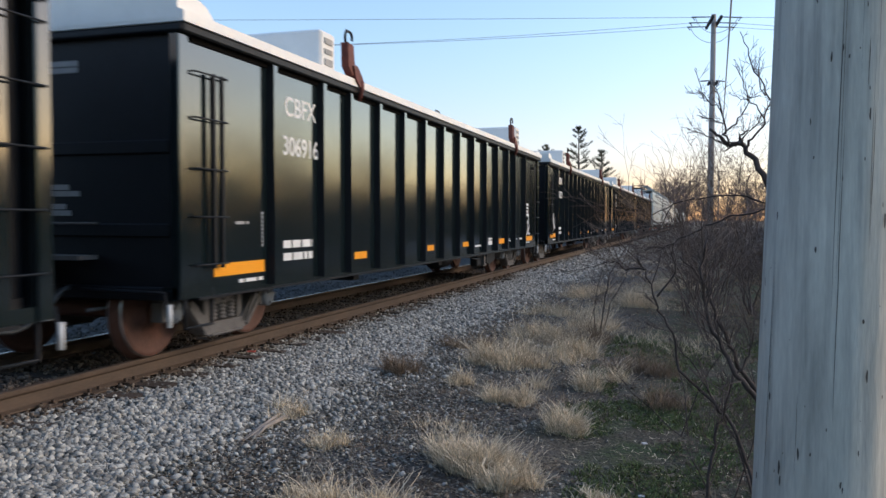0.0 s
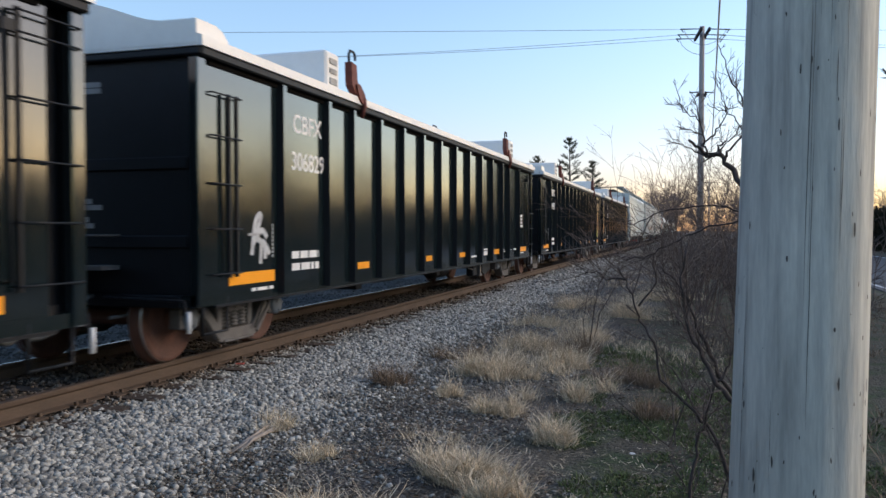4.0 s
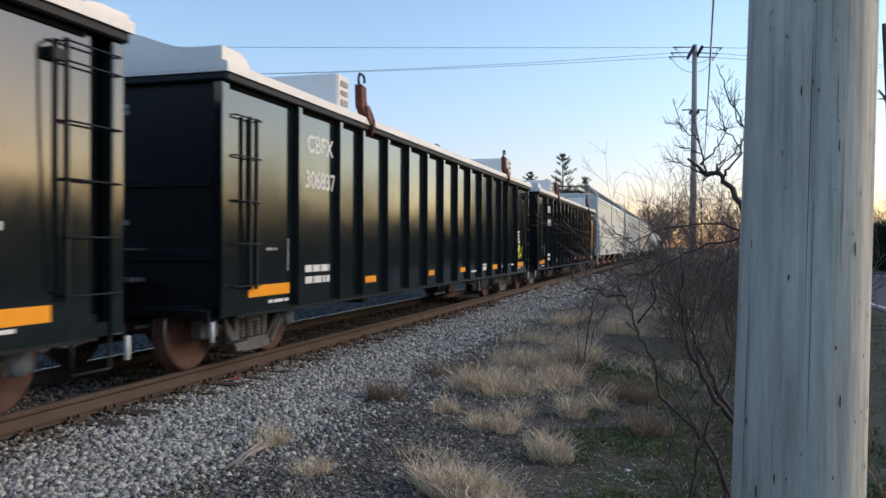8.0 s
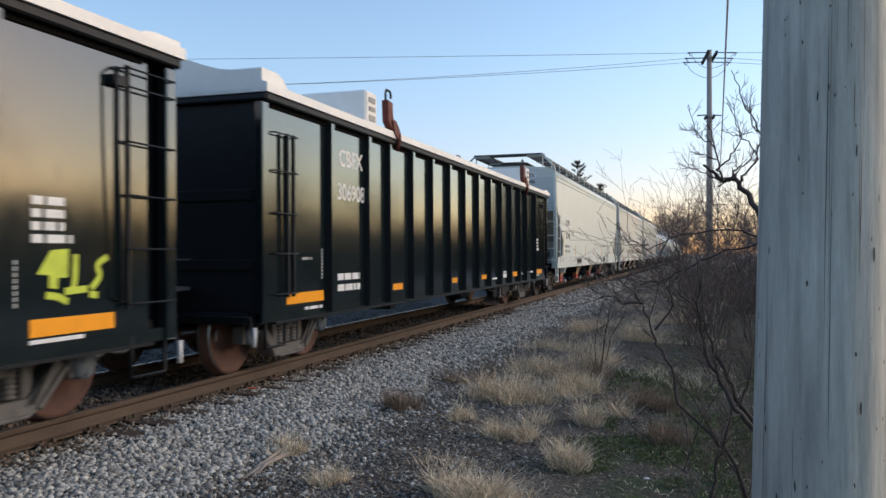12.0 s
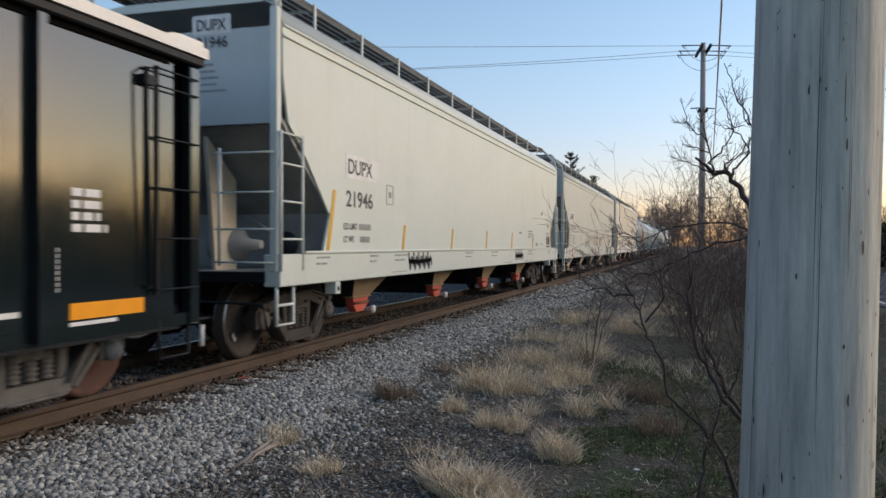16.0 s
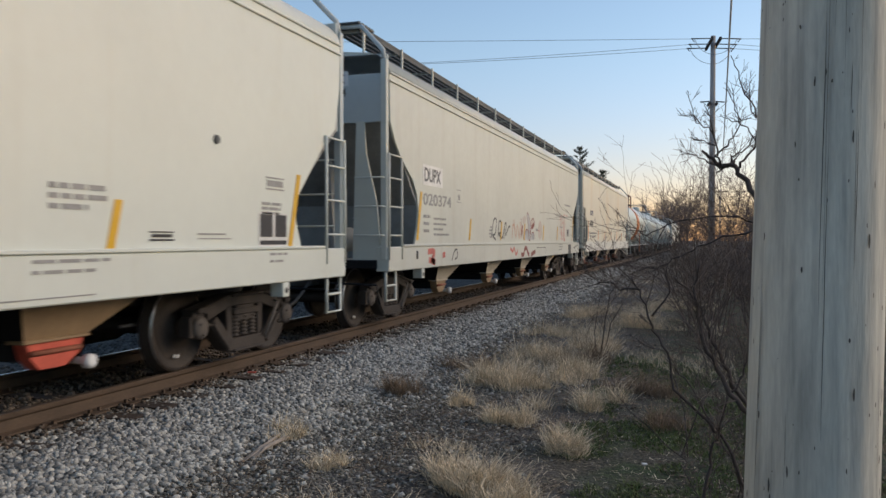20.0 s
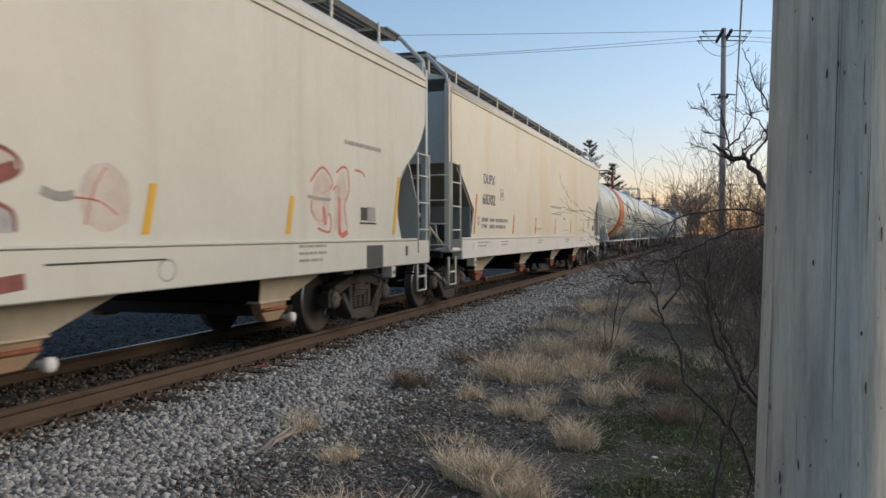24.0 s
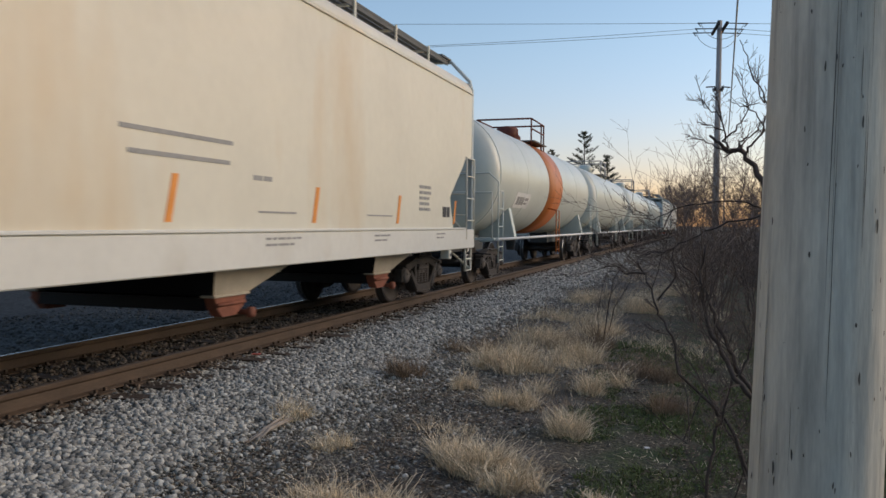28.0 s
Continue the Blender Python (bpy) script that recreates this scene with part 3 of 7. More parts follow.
scatter_stones("ballast_stones", stone_spots(36000, -5.08, -2.6, 3.2, 11.0, 11, on_shoulder, 1.4), STONE,
               "loose pale grey crushed-stone ballast beside the rail", 0.008, 0.033, 1, 0.82)
scatter_stones("mid_ballast_stones", stone_spots(17000, -5.08, -2.6, 11.0, 22.0, 17, on_shoulder, 1.3), STONE,
               "pale crushed-stone ballast along the line", 0.013, 0.036, 6, 0.8)
scatter_stones("far_ballast_stones", stone_spots(9000, -5.10, -2.6, 22.0, 46.0, 12, on_shoulder, 1.4), STONE,
               "pale crushed-stone ballast farther along the line", 0.025, 0.06, 2)
scatter_stones("rusty_stones", stone_spots(2000, -5.14, -4.86, 3.2, 24.0, 18, near_rail, 1.5, 0.035), STONE3,
               "rust-dusted stones along the rail foot", 0.010, 0.030, 7, 0.8)
scatter_stones("crib_stones", stone_spots(10000, -6.62, -5.3, 3.5, 26.0, 13, None, 1.5, 0.045), STONE3,
               "brown stones between the ties", 0.010, 0.032, 3)
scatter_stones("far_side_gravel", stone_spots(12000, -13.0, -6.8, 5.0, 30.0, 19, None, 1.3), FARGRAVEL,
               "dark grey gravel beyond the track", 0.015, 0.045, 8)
scatter_stones("path_gravel", stone_spots(17000, -3.7, -0.6, 3.0, 11.0, 14, on_path, 1.6), STONE2,
               "fine dark gravel between ballast and turf", 0.006, 0.019, 4)
scatter_stones("pale_path_gravel", stone_spots(6000, -3.7, -0.7, 3.0, 14.0, 15, on_path, 1.5), STONE,
               "scattered pale stones on dark gravel", 0.006, 0.021, 5)

# ---- the train: shared running gear ----
def mesh_of(bm, name, *mats):
    me = bpy.data.meshes.new(name)
    bm.to_mesh(me)
    bm.free()
    for m_ in mats:
        me.materials.append(m_)
    return me


def wheelset_mesh(plate):
    bm = bmesh.new()
    for s in (1, -1):
        prof = [(s * 0.835, 0.09), (s * 0.835, 0.15), (s * 0.80, 0.17), (s * 0.775, 0.36), (s * 0.815, 0.40), (s * 0.815, 0.44), (s * 0.80, 0.455),
                (s * 0.715, 0.462), (s * 0.700, 0.486), (s * 0.685, 0.484), (s * 0.68, 0.40), (s * 0.72, 0.36), (s * 0.74, 0.17), (s * 0.66, 0.14), (s * 0.66, 0.09)]
        # tread in plate colour for its dark reflection; bright steel on edges only
        lathe(bm, prof, "x", 40, mis=[0, 0, 0, 0, 0, 1, 0, 0, 1, 0, 0, 0, 0, 0])
        # chalk dashes and a casting mark on the plate
        for k in range(3):
            a = 0.5 + k * 0.12
            p = Vector((s * 0.806, math.cos(a) * 0.30, math.sin(a) * 0.30))
            box(bm, p.x - 0.006, p.x + 0.006, p.y - 0.018, p.y + 0.018, p.z - 0.012, p.z + 0.012, mi=3)
    tube(bm, [(-1.1, 0, 0), (1.1, 0, 0)], 0.085, 14)
    return mesh_of(bm, "wheelset", plate, TREAD, plate, CHALK)


def side_frame_mesh(steel):
    bm = bmesh.new()
    x0, x1 = 0.92, 1.06
    top = [(-1.05, 0.50), (-0.98, 0.63), (-0.66, 0.69), (-0.34, 0.76), (0.34, 0.76), (0.66, 0.69), (0.98, 0.63), (1.05, 0.50),
           (0.92, 0.47), (0.60, 0.55), (0.32, 0.63), (-0.32, 0.63), (-0.60, 0.55), (-0.92, 0.47)]
    prism(bm, top, x0, x1)
    low = [(-0.72, 0.46), (-0.60, 0.55), (-0.30, 0.28), (0.30, 0.28), (0.60, 0.55), (0.72, 0.46), (0.42, 0.17), (0.28, 0.13), (-0.28, 0.13), (-0.42, 0.17)]
    prism(bm, low, x0 + 0.005, x1 + 0.02)
    for s in (1, -1):
        prism(bm, [(s * 0.26, 0.27), (s * 0.36, 0.27), (s * 0.38, 0.64), (s * 0.27, 0.64)], x0 + 0.01, x1 - 0.01)
        prism(bm, [(s * 0.74, 0.36), (s * 0.80, 0.36), (s * 0.82, 0.60), (s * 0.74, 0.60)], x0, x1)
        prism(bm, [(s * 0.98, 0.36), (s * 1.05, 0.36), (s * 1.05, 0.56), (s * 0.96, 0.60)], x0, x1)
        # flanges of the compression and tension members, and a lug over the axle
        prism(bm, [(s * 0.36, 0.735), (s * 0.66, 0.672), (s * 0.98, 0.612), (s * 0.98, 0.638), (s * 0.66, 0.70), (s * 0.36, 0.768)], x0 - 0.02, x1 + 0.035)
        prism(bm, [(s * 0.66, 0.50), (s * 0.70, 0.46), (s * 0.41, 0.17), (s * 0.37, 0.20)], x0 - 0.02, x1 + 0.045)
        box(bm, x1 - 0.01, x1 + 0.045, s * 0.89 - 0.06, s * 0.89 + 0.06, 0.60, 0.66)
    box(bm, x0 - 0.02, x1 + 0.05, -0.30, 0.30, 0.135, 0.165)
    box(bm, x0 - 0.02, x1 + 0.05, -0.33, 0.33, 0.735, 0.768)
    bmesh.ops.bevel(bm, geom=list(bm.edges), offset=0.010, segments=1, affect="EDGES")
    return mesh_of(bm, "side_frame", steel)


def spring_mesh(steel):
    bm = bmesh.new()
    for y in (-0.17, 0.0, 0.17):
        prof = []
        for k in range(19):
            z = 0.29 + 0.24 * k / 18
            prof.append((z, 0.075 if k % 3 == 1 else 0.056))
        lathe(bm, prof, "z", 14, c=(1.0, y, 0))
    box(bm, 0.90, 1.08, -0.26, 0.26, 0.53, 0.60, bev=0.01)
    return mesh_of(bm, "spring_nest", steel)


def cap_mesh(mt):
    bm = bmesh.new()
    lathe(bm, [(0.98, 0.12), (1.08, 0.12), (1.10, 0.10), (1.12, 0.06), (1.125, 0.02)], "x", 20)
    for k in range(3):
        a = 2 * math.pi * k / 3 + 0.4
        lathe(bm, [(1.09, 0.02), (1.13, 0.018)], "x", 6, c=(0, 0.065 * math.cos(a), 0.065 * math.sin(a)))
    return mesh_of(bm, "bearing_cap", mt)


def bolster_mesh(steel):
    bm = bmesh.new()
    box(bm, -1.05, 1.05, -0.2, 0.2, 0.45, 0.70, bev=0.02)
    for s in (1, -1):
        box(bm, -1.0, 1.0, s * 0.38 - 0.05, s * 0.38 + 0.05, 0.33, 0.45, bev=0.01)
        for x in (0.755, -0.755):
            prism(bm, [(s * 0.36, 0.28), (s * 0.41, 0.28), (s * 0.43, 0.60), (s * 0.36, 0.60)], x - 0.05, x + 0.05)
    return mesh_of(bm, "truck_bolster", steel)


RUN = {}
for key, plate, steel in (("pale", WHEELRUST, TRUCKPALE), ("dark", WHEELDARK, TRUCKSTEEL)):
    RUN[key] = dict(wheel=wheelset_mesh(plate), frame=side_frame_mesh(steel), spring=spring_mesh(steel), cap=cap_mesh(HUB if key == "pale" else HUBDARK), bolster=bolster_mesh(steel))


def trucks(car, centres, key):
    """Two trucks under a car. The wheelsets turn."""
    g = RUN[key]
    for c in centres:
        bl = share("truck_bolster", g["bolster"], car, pose(0, c, 0))
        for s in (1, -1):
            turn = 0 if s == 1 else 180
            sf = share("side_frame", g["frame"], car, pose(0, c, 0, 0, 0, turn), "cast steel truck side frame")
            share("spring_nest", g["spring"], sf, pose(0, 0, 0))
            for a in (-0.89, 0.89):
                share("bearing_cap", g["cap"], sf, pose(0, a, 0.457), "blue-grey roller bearing cap")
        rods(car, [("brake_rod", [(1.12, c + 0.30, 0.24), (1.12, c + 0.60, 0.62), (1.0, c + 0.64, 0.66)], 0.017),
                   ("brake_rod", [(0.62, c - 1.55, 0.52), (0.62, c + 1.55, 0.52)], 0.018)], TRUCKPALE)
        for a in (-0.89, 0.89):
            share("wheelset", g["wheel"], car, pose(0, c + a, 0.457), "pair of steel wheels on an axle")


def couplers(car, half, reach, steel):
    for s in (1, -1):
        bm = bmesh.new()
        y0, y1 = sorted((s * (half - 0.3), s * (half + reach - 0.18)))
        box(bm, -0.10, 0.10, y0, y1, 0.76, 0.92, bev=0.015)
        a, b = sorted((s * (half + reach - 0.24), s * (half + reach + 0.05)))
        box(bm, -0.16, 0.14, a, b, 0.70, 0.98, bev=0.04)
        cp = part("coupler", bm, steel, car)
        bm = bmesh.new()
        pts = [(0.35, s * (half + 0.02), 0.72)]
        for k in range(7):
            f = k / 6
            pts.append((0.35 - 0.2 * f, s * (half + 0.1 + (reach - 0.12) * f), 0.70 - 0.34 * math.sin(f * 2.2)))
        tube(bm, pts, 0.024, 8)
        part("air_hose", bm, DARKGREY, car)
        bm = bmesh.new()
        tube(bm, [(0.55, s * (half + 0.10), 0.72), (1.45, s * (half + 0.10), 0.70), (1.50, s * (half + 0.10), 0.42)], 0.016, 6)
        part("uncoupling_lever", bm, BLACK_MATT, car)
        if steel is TRUCKPALE:
            rods(car, [("lever_handle", [(1.50, s * (half + 0.10), 0.60), (1.50, s * (half + 0.10), 0.40)], 0.022)], WHITE, "white painted lever end")


def rung_bars(car, x, y0, y1, zs, material, name="grab_iron", out=0.07, r=0.013):
    for z in zs:
        bm = bmesh.new()
        tube(bm, [(x, y0, z), (x + out, y0, z), (x + out, y1, z), (x, y1, z)], r, 6)
        part(name, bm, material, car)


# ---- gondola cars ----
GL = 16.6
POSTS = [-6.67, -5.47, -4.67, -3.67, -2.67, -1.67, -0.67, 0.33, 1.33, 2.33, 3.33, 4.34, 5.12, 6.34]


def gondola():
    car = new("gondola_car")
    tagged(car, "glossy black steel gondola car with white fibreglass cover, rolling on rails", "rail car", "cars of the freight train")
    h = GL / 2
    part("underframe", boxes((-0.35, 0.35, -h + 0.1, h - 0.1, 0.62, 0.88), (-1.42, 1.42, -h + 0.15, h - 0.15, 0.72, 0.80)), BLACK_MATT, car)
    cuts = [-h + 0.13] + POSTS + [h - 0.36]
    for s in (1, -1):
        for a, b in zip(cuts, cuts[1:]):
            bm = bmesh.new()
            x = sorted((s * 1.47, s * 1.51))
            box(bm, x[0], x[1], a, b, 0.74, 2.99)
            part("side_panel", bm, BLACK, car)
        for p in POSTS:
            bm = bmesh.new()
            outer, inner = s * 1.59, s * 1.50
            prism_pts = [(inner, p - 0.055), (outer, p - 0.04), (outer, p + 0.04), (inner, p + 0.055)]
            lo = [bm.verts.new((x, y, 0.66)) for x, y in prism_pts]
            hi = [bm.verts.new((x, y, 2.98)) for x, y in prism_pts]
            bm.faces.new(lo[::-1])
            bm.faces.new(hi)
            # gloss on the outer face only; dull sides put in their dark reflection
            for k in range(4):
                bm.faces.new((lo[k], lo[(k + 1) % 4], hi[(k + 1) % 4], hi[k])).material_index = 0 if k == 1 else 1
            bmesh.ops.recalc_face_normals(bm, faces=bm.faces)
            part("side_post", bm, [BLACK, BLACK_MATT], car)
        x = sorted((s * 1.38, s * 1.60))
        part("top_chord", boxes((x[0], x[1], -h, h, 2.992, 3.075), bev=0.015), BLACK_MATT, car)
        # the shadow band below the chord, put in as black strips between posts
        for a, b in zip(cuts, cuts[1:]):
            x2 = sorted((s * 1.512, s * 1.53))
            part("chord_shade", boxes((x2[0], x2[1], a + 0.09, b - 0.07, 2.945, 2.99)), CHORDSHADE, car)
        x = sorted((s * 1.36, s * 1.513))
        part("side_sill", boxes((x[0], x[1], -h, h, 0.63, 0.738)), BLACK, car)
        part("sill_flange", boxes((*sorted((s * 1.30, s * 1.535)), -h + 0.3, h - 0.3, 0.605, 0.628)), BLACK_MATT, car)
        for e in (-1, 1):
            y = sorted((e * (h - 0.14), e * h))
            x = sorted((s * 1.44, s * 1.545))
            part("corner_post", boxes((x[0], x[1], y[0], y[1], 0.63, 2.99), bev=0.012), BLACK, car)
    for e in (-1, 1):
        y = sorted((e * (h - 0.10), e * (h - 0.06)))
        end = part("end_wall", boxes((-1.44, 1.44, y[0], y[1], 0.74, 2.99)), BLACK_MATT, car, "plain black end wall")
        for z in (1.25, 2.0):
            yr = sorted((e * (h - 0.06), e * (h - 0.035)))
            part("end_rib", boxes((-1.40, 1.40, yr[0], yr[1], z - 0.06, z + 0.06), bev=0.01), BLACK_MATT, end)
        yc = sorted((e * (h - 0.12), e * (h + 0.02)))
        part("end_chord", boxes((-1.585, 1.585, yc[0], yc[1], 2.995, 3.072), bev=0.015), BLACK_MATT, car)
        part("end_sill", boxes((-1.35, 1.35, yc[0], yc[1], 0.62, 0.74), bev=0.01), BLACK_MATT, car)
    # end stencils that face the gap
    for x0, x1, z in ((-0.2, 0.42, 2.70), (-0.2, 0.42, 2.76), (0.05, 0.30, 1.62), (0.05, 0.42, 1.56), (0.05, 0.26, 1.44), (0.05, 0.32, 1.38)):
        part("end_stencil", boxes((x0, x1, -h + 0.052, -h + 0.058, z, z + 0.05)), GREYMARK, car, "faded white end stencil")
    part("brake_step", boxes((-0.5, 0.62, -h - 0.20, -h + 0.05, 0.98, 1.02)), TRUCKPALE, car, "grey crossover step")
    rods(car, [("end_grab_iron", [(-0.4, -h + 0.06, 1.31), (-0.4, -h - 0.03, 1.31), (0.62, -h - 0.03, 1.31), (0.62, -h + 0.06, 1.31)], 0.012)], TRUCKPALE)
    # ladders: narrow at the near end, wide at the far end
    for s in (1, -1):
        xs = s * 1.51
        o = s * 0.07
        for e, (a, b) in ((-1, (0.20, 0.72)), (1, (0.08, 0.68))):
            ya, yb = e * (h - a), e * (h - b)
            zs = (0.93, 1.37, 1.81, 2.27, 2.68) if e == -1 else (0.97, 1.41, 1.84, 2.27, 2.71, 2.86)
            rung_bars(car, xs, min(ya, yb), max(ya, yb), zs, BLACK_MATT, "ladder_rung", o, 0.009)
            for st in (0.50, 0.64) if e == -1 else (b - 0.01,):
                y = e * (h - st)
                x = sorted((xs + o * 0.5, xs + o))
                part("ladder_stile", boxes((x[0], x[1], y - 0.016, y + 0.016, zs[0] - 0.04, zs[-1] + 0.02)), BLACK_MATT, car)
        rods(car, [("hand_rod", [(xs, h - 0.80, 2.84), (xs + o, h - 0.82, 2.80), (xs + o, h - 0.81, 2.3), (xs + o, h - 0.77, 1.5), (xs + o, h - 0.76, 1.02), (xs, h - 0.76, 1.0)], 0.013)], BLACK_MATT)
        part("latch_bracket", boxes((*sorted((xs, xs + o)), h - 0.84, h - 0.70, 2.70, 2.78)), BLACK_MATT, car)
        part("recess_back", boxes((*sorted((s * 1.36, s * 1.39)), h - 0.44, h - 0.10, 0.74, 2.99)), BLACK_MATT, car)
        for e in (-1, 1):
            bm = bmesh.new()
            y0, y1 = sorted((e * (h - 0.12), e * (h - 0.55)))
            tube(bm, [(s * 1.5, y0, 0.70), (s * 1.5, y0, 0.36), (s * 1.5, y1, 0.36), (s * 1.5, y1, 0.70)], 0.018, 6)
            part("sill_step", bm, BLACK_MATT, car)
    # the cover: low crowned sheet, raised ends, cross boxes, clamps
    bm = bmesh.new()
    n = 14
    rows = []
    for y in (-h - 0.03, h + 0.03):
        row = [(-1.62, 3.075), (-1.62, 3.17)]
        for k in range(n + 1):
            x = -1.56 + 3.12 * k / n
            row.append((x, 3.19 + 0.10 * math.cos(x / 1.56 * math.pi / 2)))
        row += [(1.62, 3.17), (1.62, 3.075)]
        rows.append([bm.verts.new((x, y, z)) for x, z in row])
    m_ = len(rows[0])
    for k in range(m_):
        bm.faces.new((rows[0][k], rows[0][(k + 1) % m_], rows[1][(k + 1) % m_], rows[1][k]))
    bm.faces.new(rows[0])
    bm.faces.new(rows[1][::-1])
    bmesh.ops.recalc_face_normals(bm, faces=bm.faces)
    cover = part("cover", bm, COVER, car, "white fibreglass cover, slightly crowned")
    for e in (-1, 1):
        # end hood: level at the sides, humped over the middle, falling back to the cover
        bm = bmesh.new()
        n = 24
        side, hump = (3.325, 0.23) if e < 0 else (3.24, 0.20)
        lines = []
        for back, f in ((-0.035, 1.0), (0.30, 1.0), (0.42, 0.72), (0.52, 0.1)):
            line = []
            for k in range(n + 1):
                x = -1.56 + 3.12 * k / n
                g = min(1, max(0, (1.22 - abs(x)) / 0.95))
                g = g * g * (3 - 2 * g)
                low = 3.19 + 0.10 * math.cos(x / 1.56 * math.pi / 2)
                line.append(bm.verts.new((x, e * (h - back), low + (side + hump * g - low) * f)))
            lines.append(line)
        foot = [bm.verts.new((v.co.x, v.co.y, 3.10)) for v in lines[0]]
        tail = [bm.verts.new((v.co.x, v.co.y, 3.10)) for v in lines[-1]]
        lines = [foot] + lines + [tail]
        for p, q in zip(lines, lines[1:]):
            for k in range(n):
                bm.faces.new((p[k], p[k + 1], q[k + 1], q[k]))
        bm.faces.new([l[0] for l in lines])
        bm.faces.new([l[-1] for l in reversed(lines)])
        bm.faces.new([v for v in foot] + [v for v in reversed(tail)])
        bmesh.ops.recalc_face_normals(bm, faces=bm.faces)
        part("raised_cover_end", bm, COVER, cover)
        ya = -h + 2.90 if e < 0 else h - 2.82
        yb = ya + 0.40
        part("cover_cross_box", boxes((-1.38, 1.50, ya, yb, 3.14, 3.66), bev=0.03), COVER, cover)
        part("box_vent", boxes((1.50, 1.515, ya + 0.09, ya + 0.30, 3.24, 3.32), (1.50, 1.515, ya + 0.09, ya + 0.30, 3.38, 3.44), (1.50, 1.515, ya + 0.09, ya + 0.30, 3.50, 3.57)), GREYMARK, cover)
        for s in (1, -1):
            y = -h + 3.68 if e < 0 else h - 3.48
            x = s * 1.57
            bm = bmesh.new()
            prism(bm, [(y - 0.25, 3.60), (y - 0.07, 3.58), (y - 0.05, 3.40), (y + 0.03, 3.24), (y - 0.10, 3.20), (y - 0.23, 3.30)], min(x - 0.05, x + 0.05), max(x - 0.05, x + 0.05))
            bmesh.ops.recalc_face_normals(bm, faces=bm.faces)
            clamp = part("cover_clamp", bm, RUSTRED, car, "dark red steel cover clamp")
            bm = bmesh.new()
            x0, x1 = sorted((x - s * 0.03, x + s * 0.075))
            prism(bm, [(y - 0.12, 3.32), (y - 0.01, 3.34), (y + 0.16, 3.22), (y + 0.20, 3.12), (y + 0.08, 3.08), (y - 0.04, 3.16)], x0, x1)
            bmesh.ops.recalc_face_normals(bm, faces=bm.faces)
            part("clamp_foot", bm, RUSTRED, clamp)
            bm = bmesh.new()
            tube(bm, [(x + s * 0.05, y + 0.15, 3.16), (x + s * 0.07, y + 0.14, 3.05), (x + s * 0.04, y + 0.12, 2.90)], [0.045, 0.035, 0.025], 7)
            part("clamp_strap", bm, RUSTRED, clamp)
            bm = bmesh.new()
            tube(bm, [(x, y - 0.22, 3.57), (x, y - 0.23, 3.70), (x, y - 0.19, 3.76), (x, y - 0.06, 3.76), (x, y - 0.02, 3.72), (x, y - 0.02, 3.66)], 0.018, 7)
            part("clamp_hook", bm, BLACK_MATT, clamp, "black hooked handle")
        bm = bmesh.new()
        y = e * (h - 1.0)
        tube(bm, [(0.9, y - 0.25, 3.25), (0.9, y - 0.2, 3.36), (0.9, y + 0.2, 3.36), (0.9, y + 0.28, 3.25)], 0.015, 6)
        part("cover_handle", bm, DARKGREY, cover)
    bm = bmesh.new()
    tube(bm, [(1.3, -0.35, 3.24), (1.3, -0.3, 3.33), (1.3, -0.12, 3.33), (1.3, -0.02, 3.24)], 0.014, 6)
    part("cover_handle", bm, DARKGREY, cover)
    # reflectors and stencils on the near side
    f = -h
    for a, b, z0, z1 in ((0.57, 1.50, 0.80, 0.925), (3.86, 4.28, 0.82, 0.915), (6.85, 7.25, 0.82, 0.915), (9.05, 9.45, 0.82, 0.915), (12.01, 12.51, 0.80, 0.915), (14.98, 15.83, 0.79, 0.915)):
        part("orange_reflector", boxes((1.51, 1.516, f + a, f + b, z0, z1)), ORANGE, car, "orange reflective strip")
    small_print("side_stencil", f + 1.00, 0.715, (0.5,), 1.514, WHITE, car, h=0.035, seed=1)
    small_print("load_stencil", f + 1.92, 1.03, (0.74, 0.74), 1.51, WHITE, car, h=0.085, gap=0.055, seed=5)
    small_print("upright_stencil", f + 1.46, 1.40, (0.05,) * 9, 1.51, WHITE, car, h=0.03, gap=0.012, seed=6)
    bars("white_panel", [(f + 11.03, f + 11.36, 0.80, 0.895), (f + 11.03, f + 11.38, 0.915, 0.95)], 1.51, WHITE, car)
    bars("side_stripe", [(f + 9.85, f + 10.4, 0.79, 0.825), (f + 12.72, f + 13.2, 0.835, 0.855), (f + 12.72, f + 13.1, 0.875, 0.895), (f + 13.75, f + 13.95, 0.86, 0.88), (f + 14.2, f + 14.5, 0.85, 0.89),
                        (f + 14.98, f + 15.5, 0.742, 0.772)], 1.51, WHITE, car)
    small_print("door_stencil", f + 15.0, 1.72, (0.34, 0.34, 0.34, 0.42), 1.51, WHITE, car, h=0.06, gap=0.03, seed=8)
    small_print("upright_stencil", f + 14.85, 1.30, (0.05,) * 8, 1.51, WHITE, car, h=0.03, gap=0.012, seed=9)
    small_print("test_stencil", f + 0.95, 1.30, (0.28,), 1.51, GREYMARK, car, h=0.03, seed=10)
    # brake gear under the floor
    bm = bmesh.new()
    tube(bm, [(1.2, f + 3.0, 0.60), (1.2, f + 6.0, 0.55), (0.9, f + 9.0, 0.55)], 0.02, 6)
    part("brake_pipe", bm, BLACK_MATT, car)
    bm = bmesh.new()
    lathe(bm, [(-0.45, 0.05), (-0.4, 0.17), (0.4, 0.17), (0.45, 0.05)], "y", 16, c=(0.75, 1.6, 0.52))
    part("air_reservoir", bm, BLACK_MATT, car)
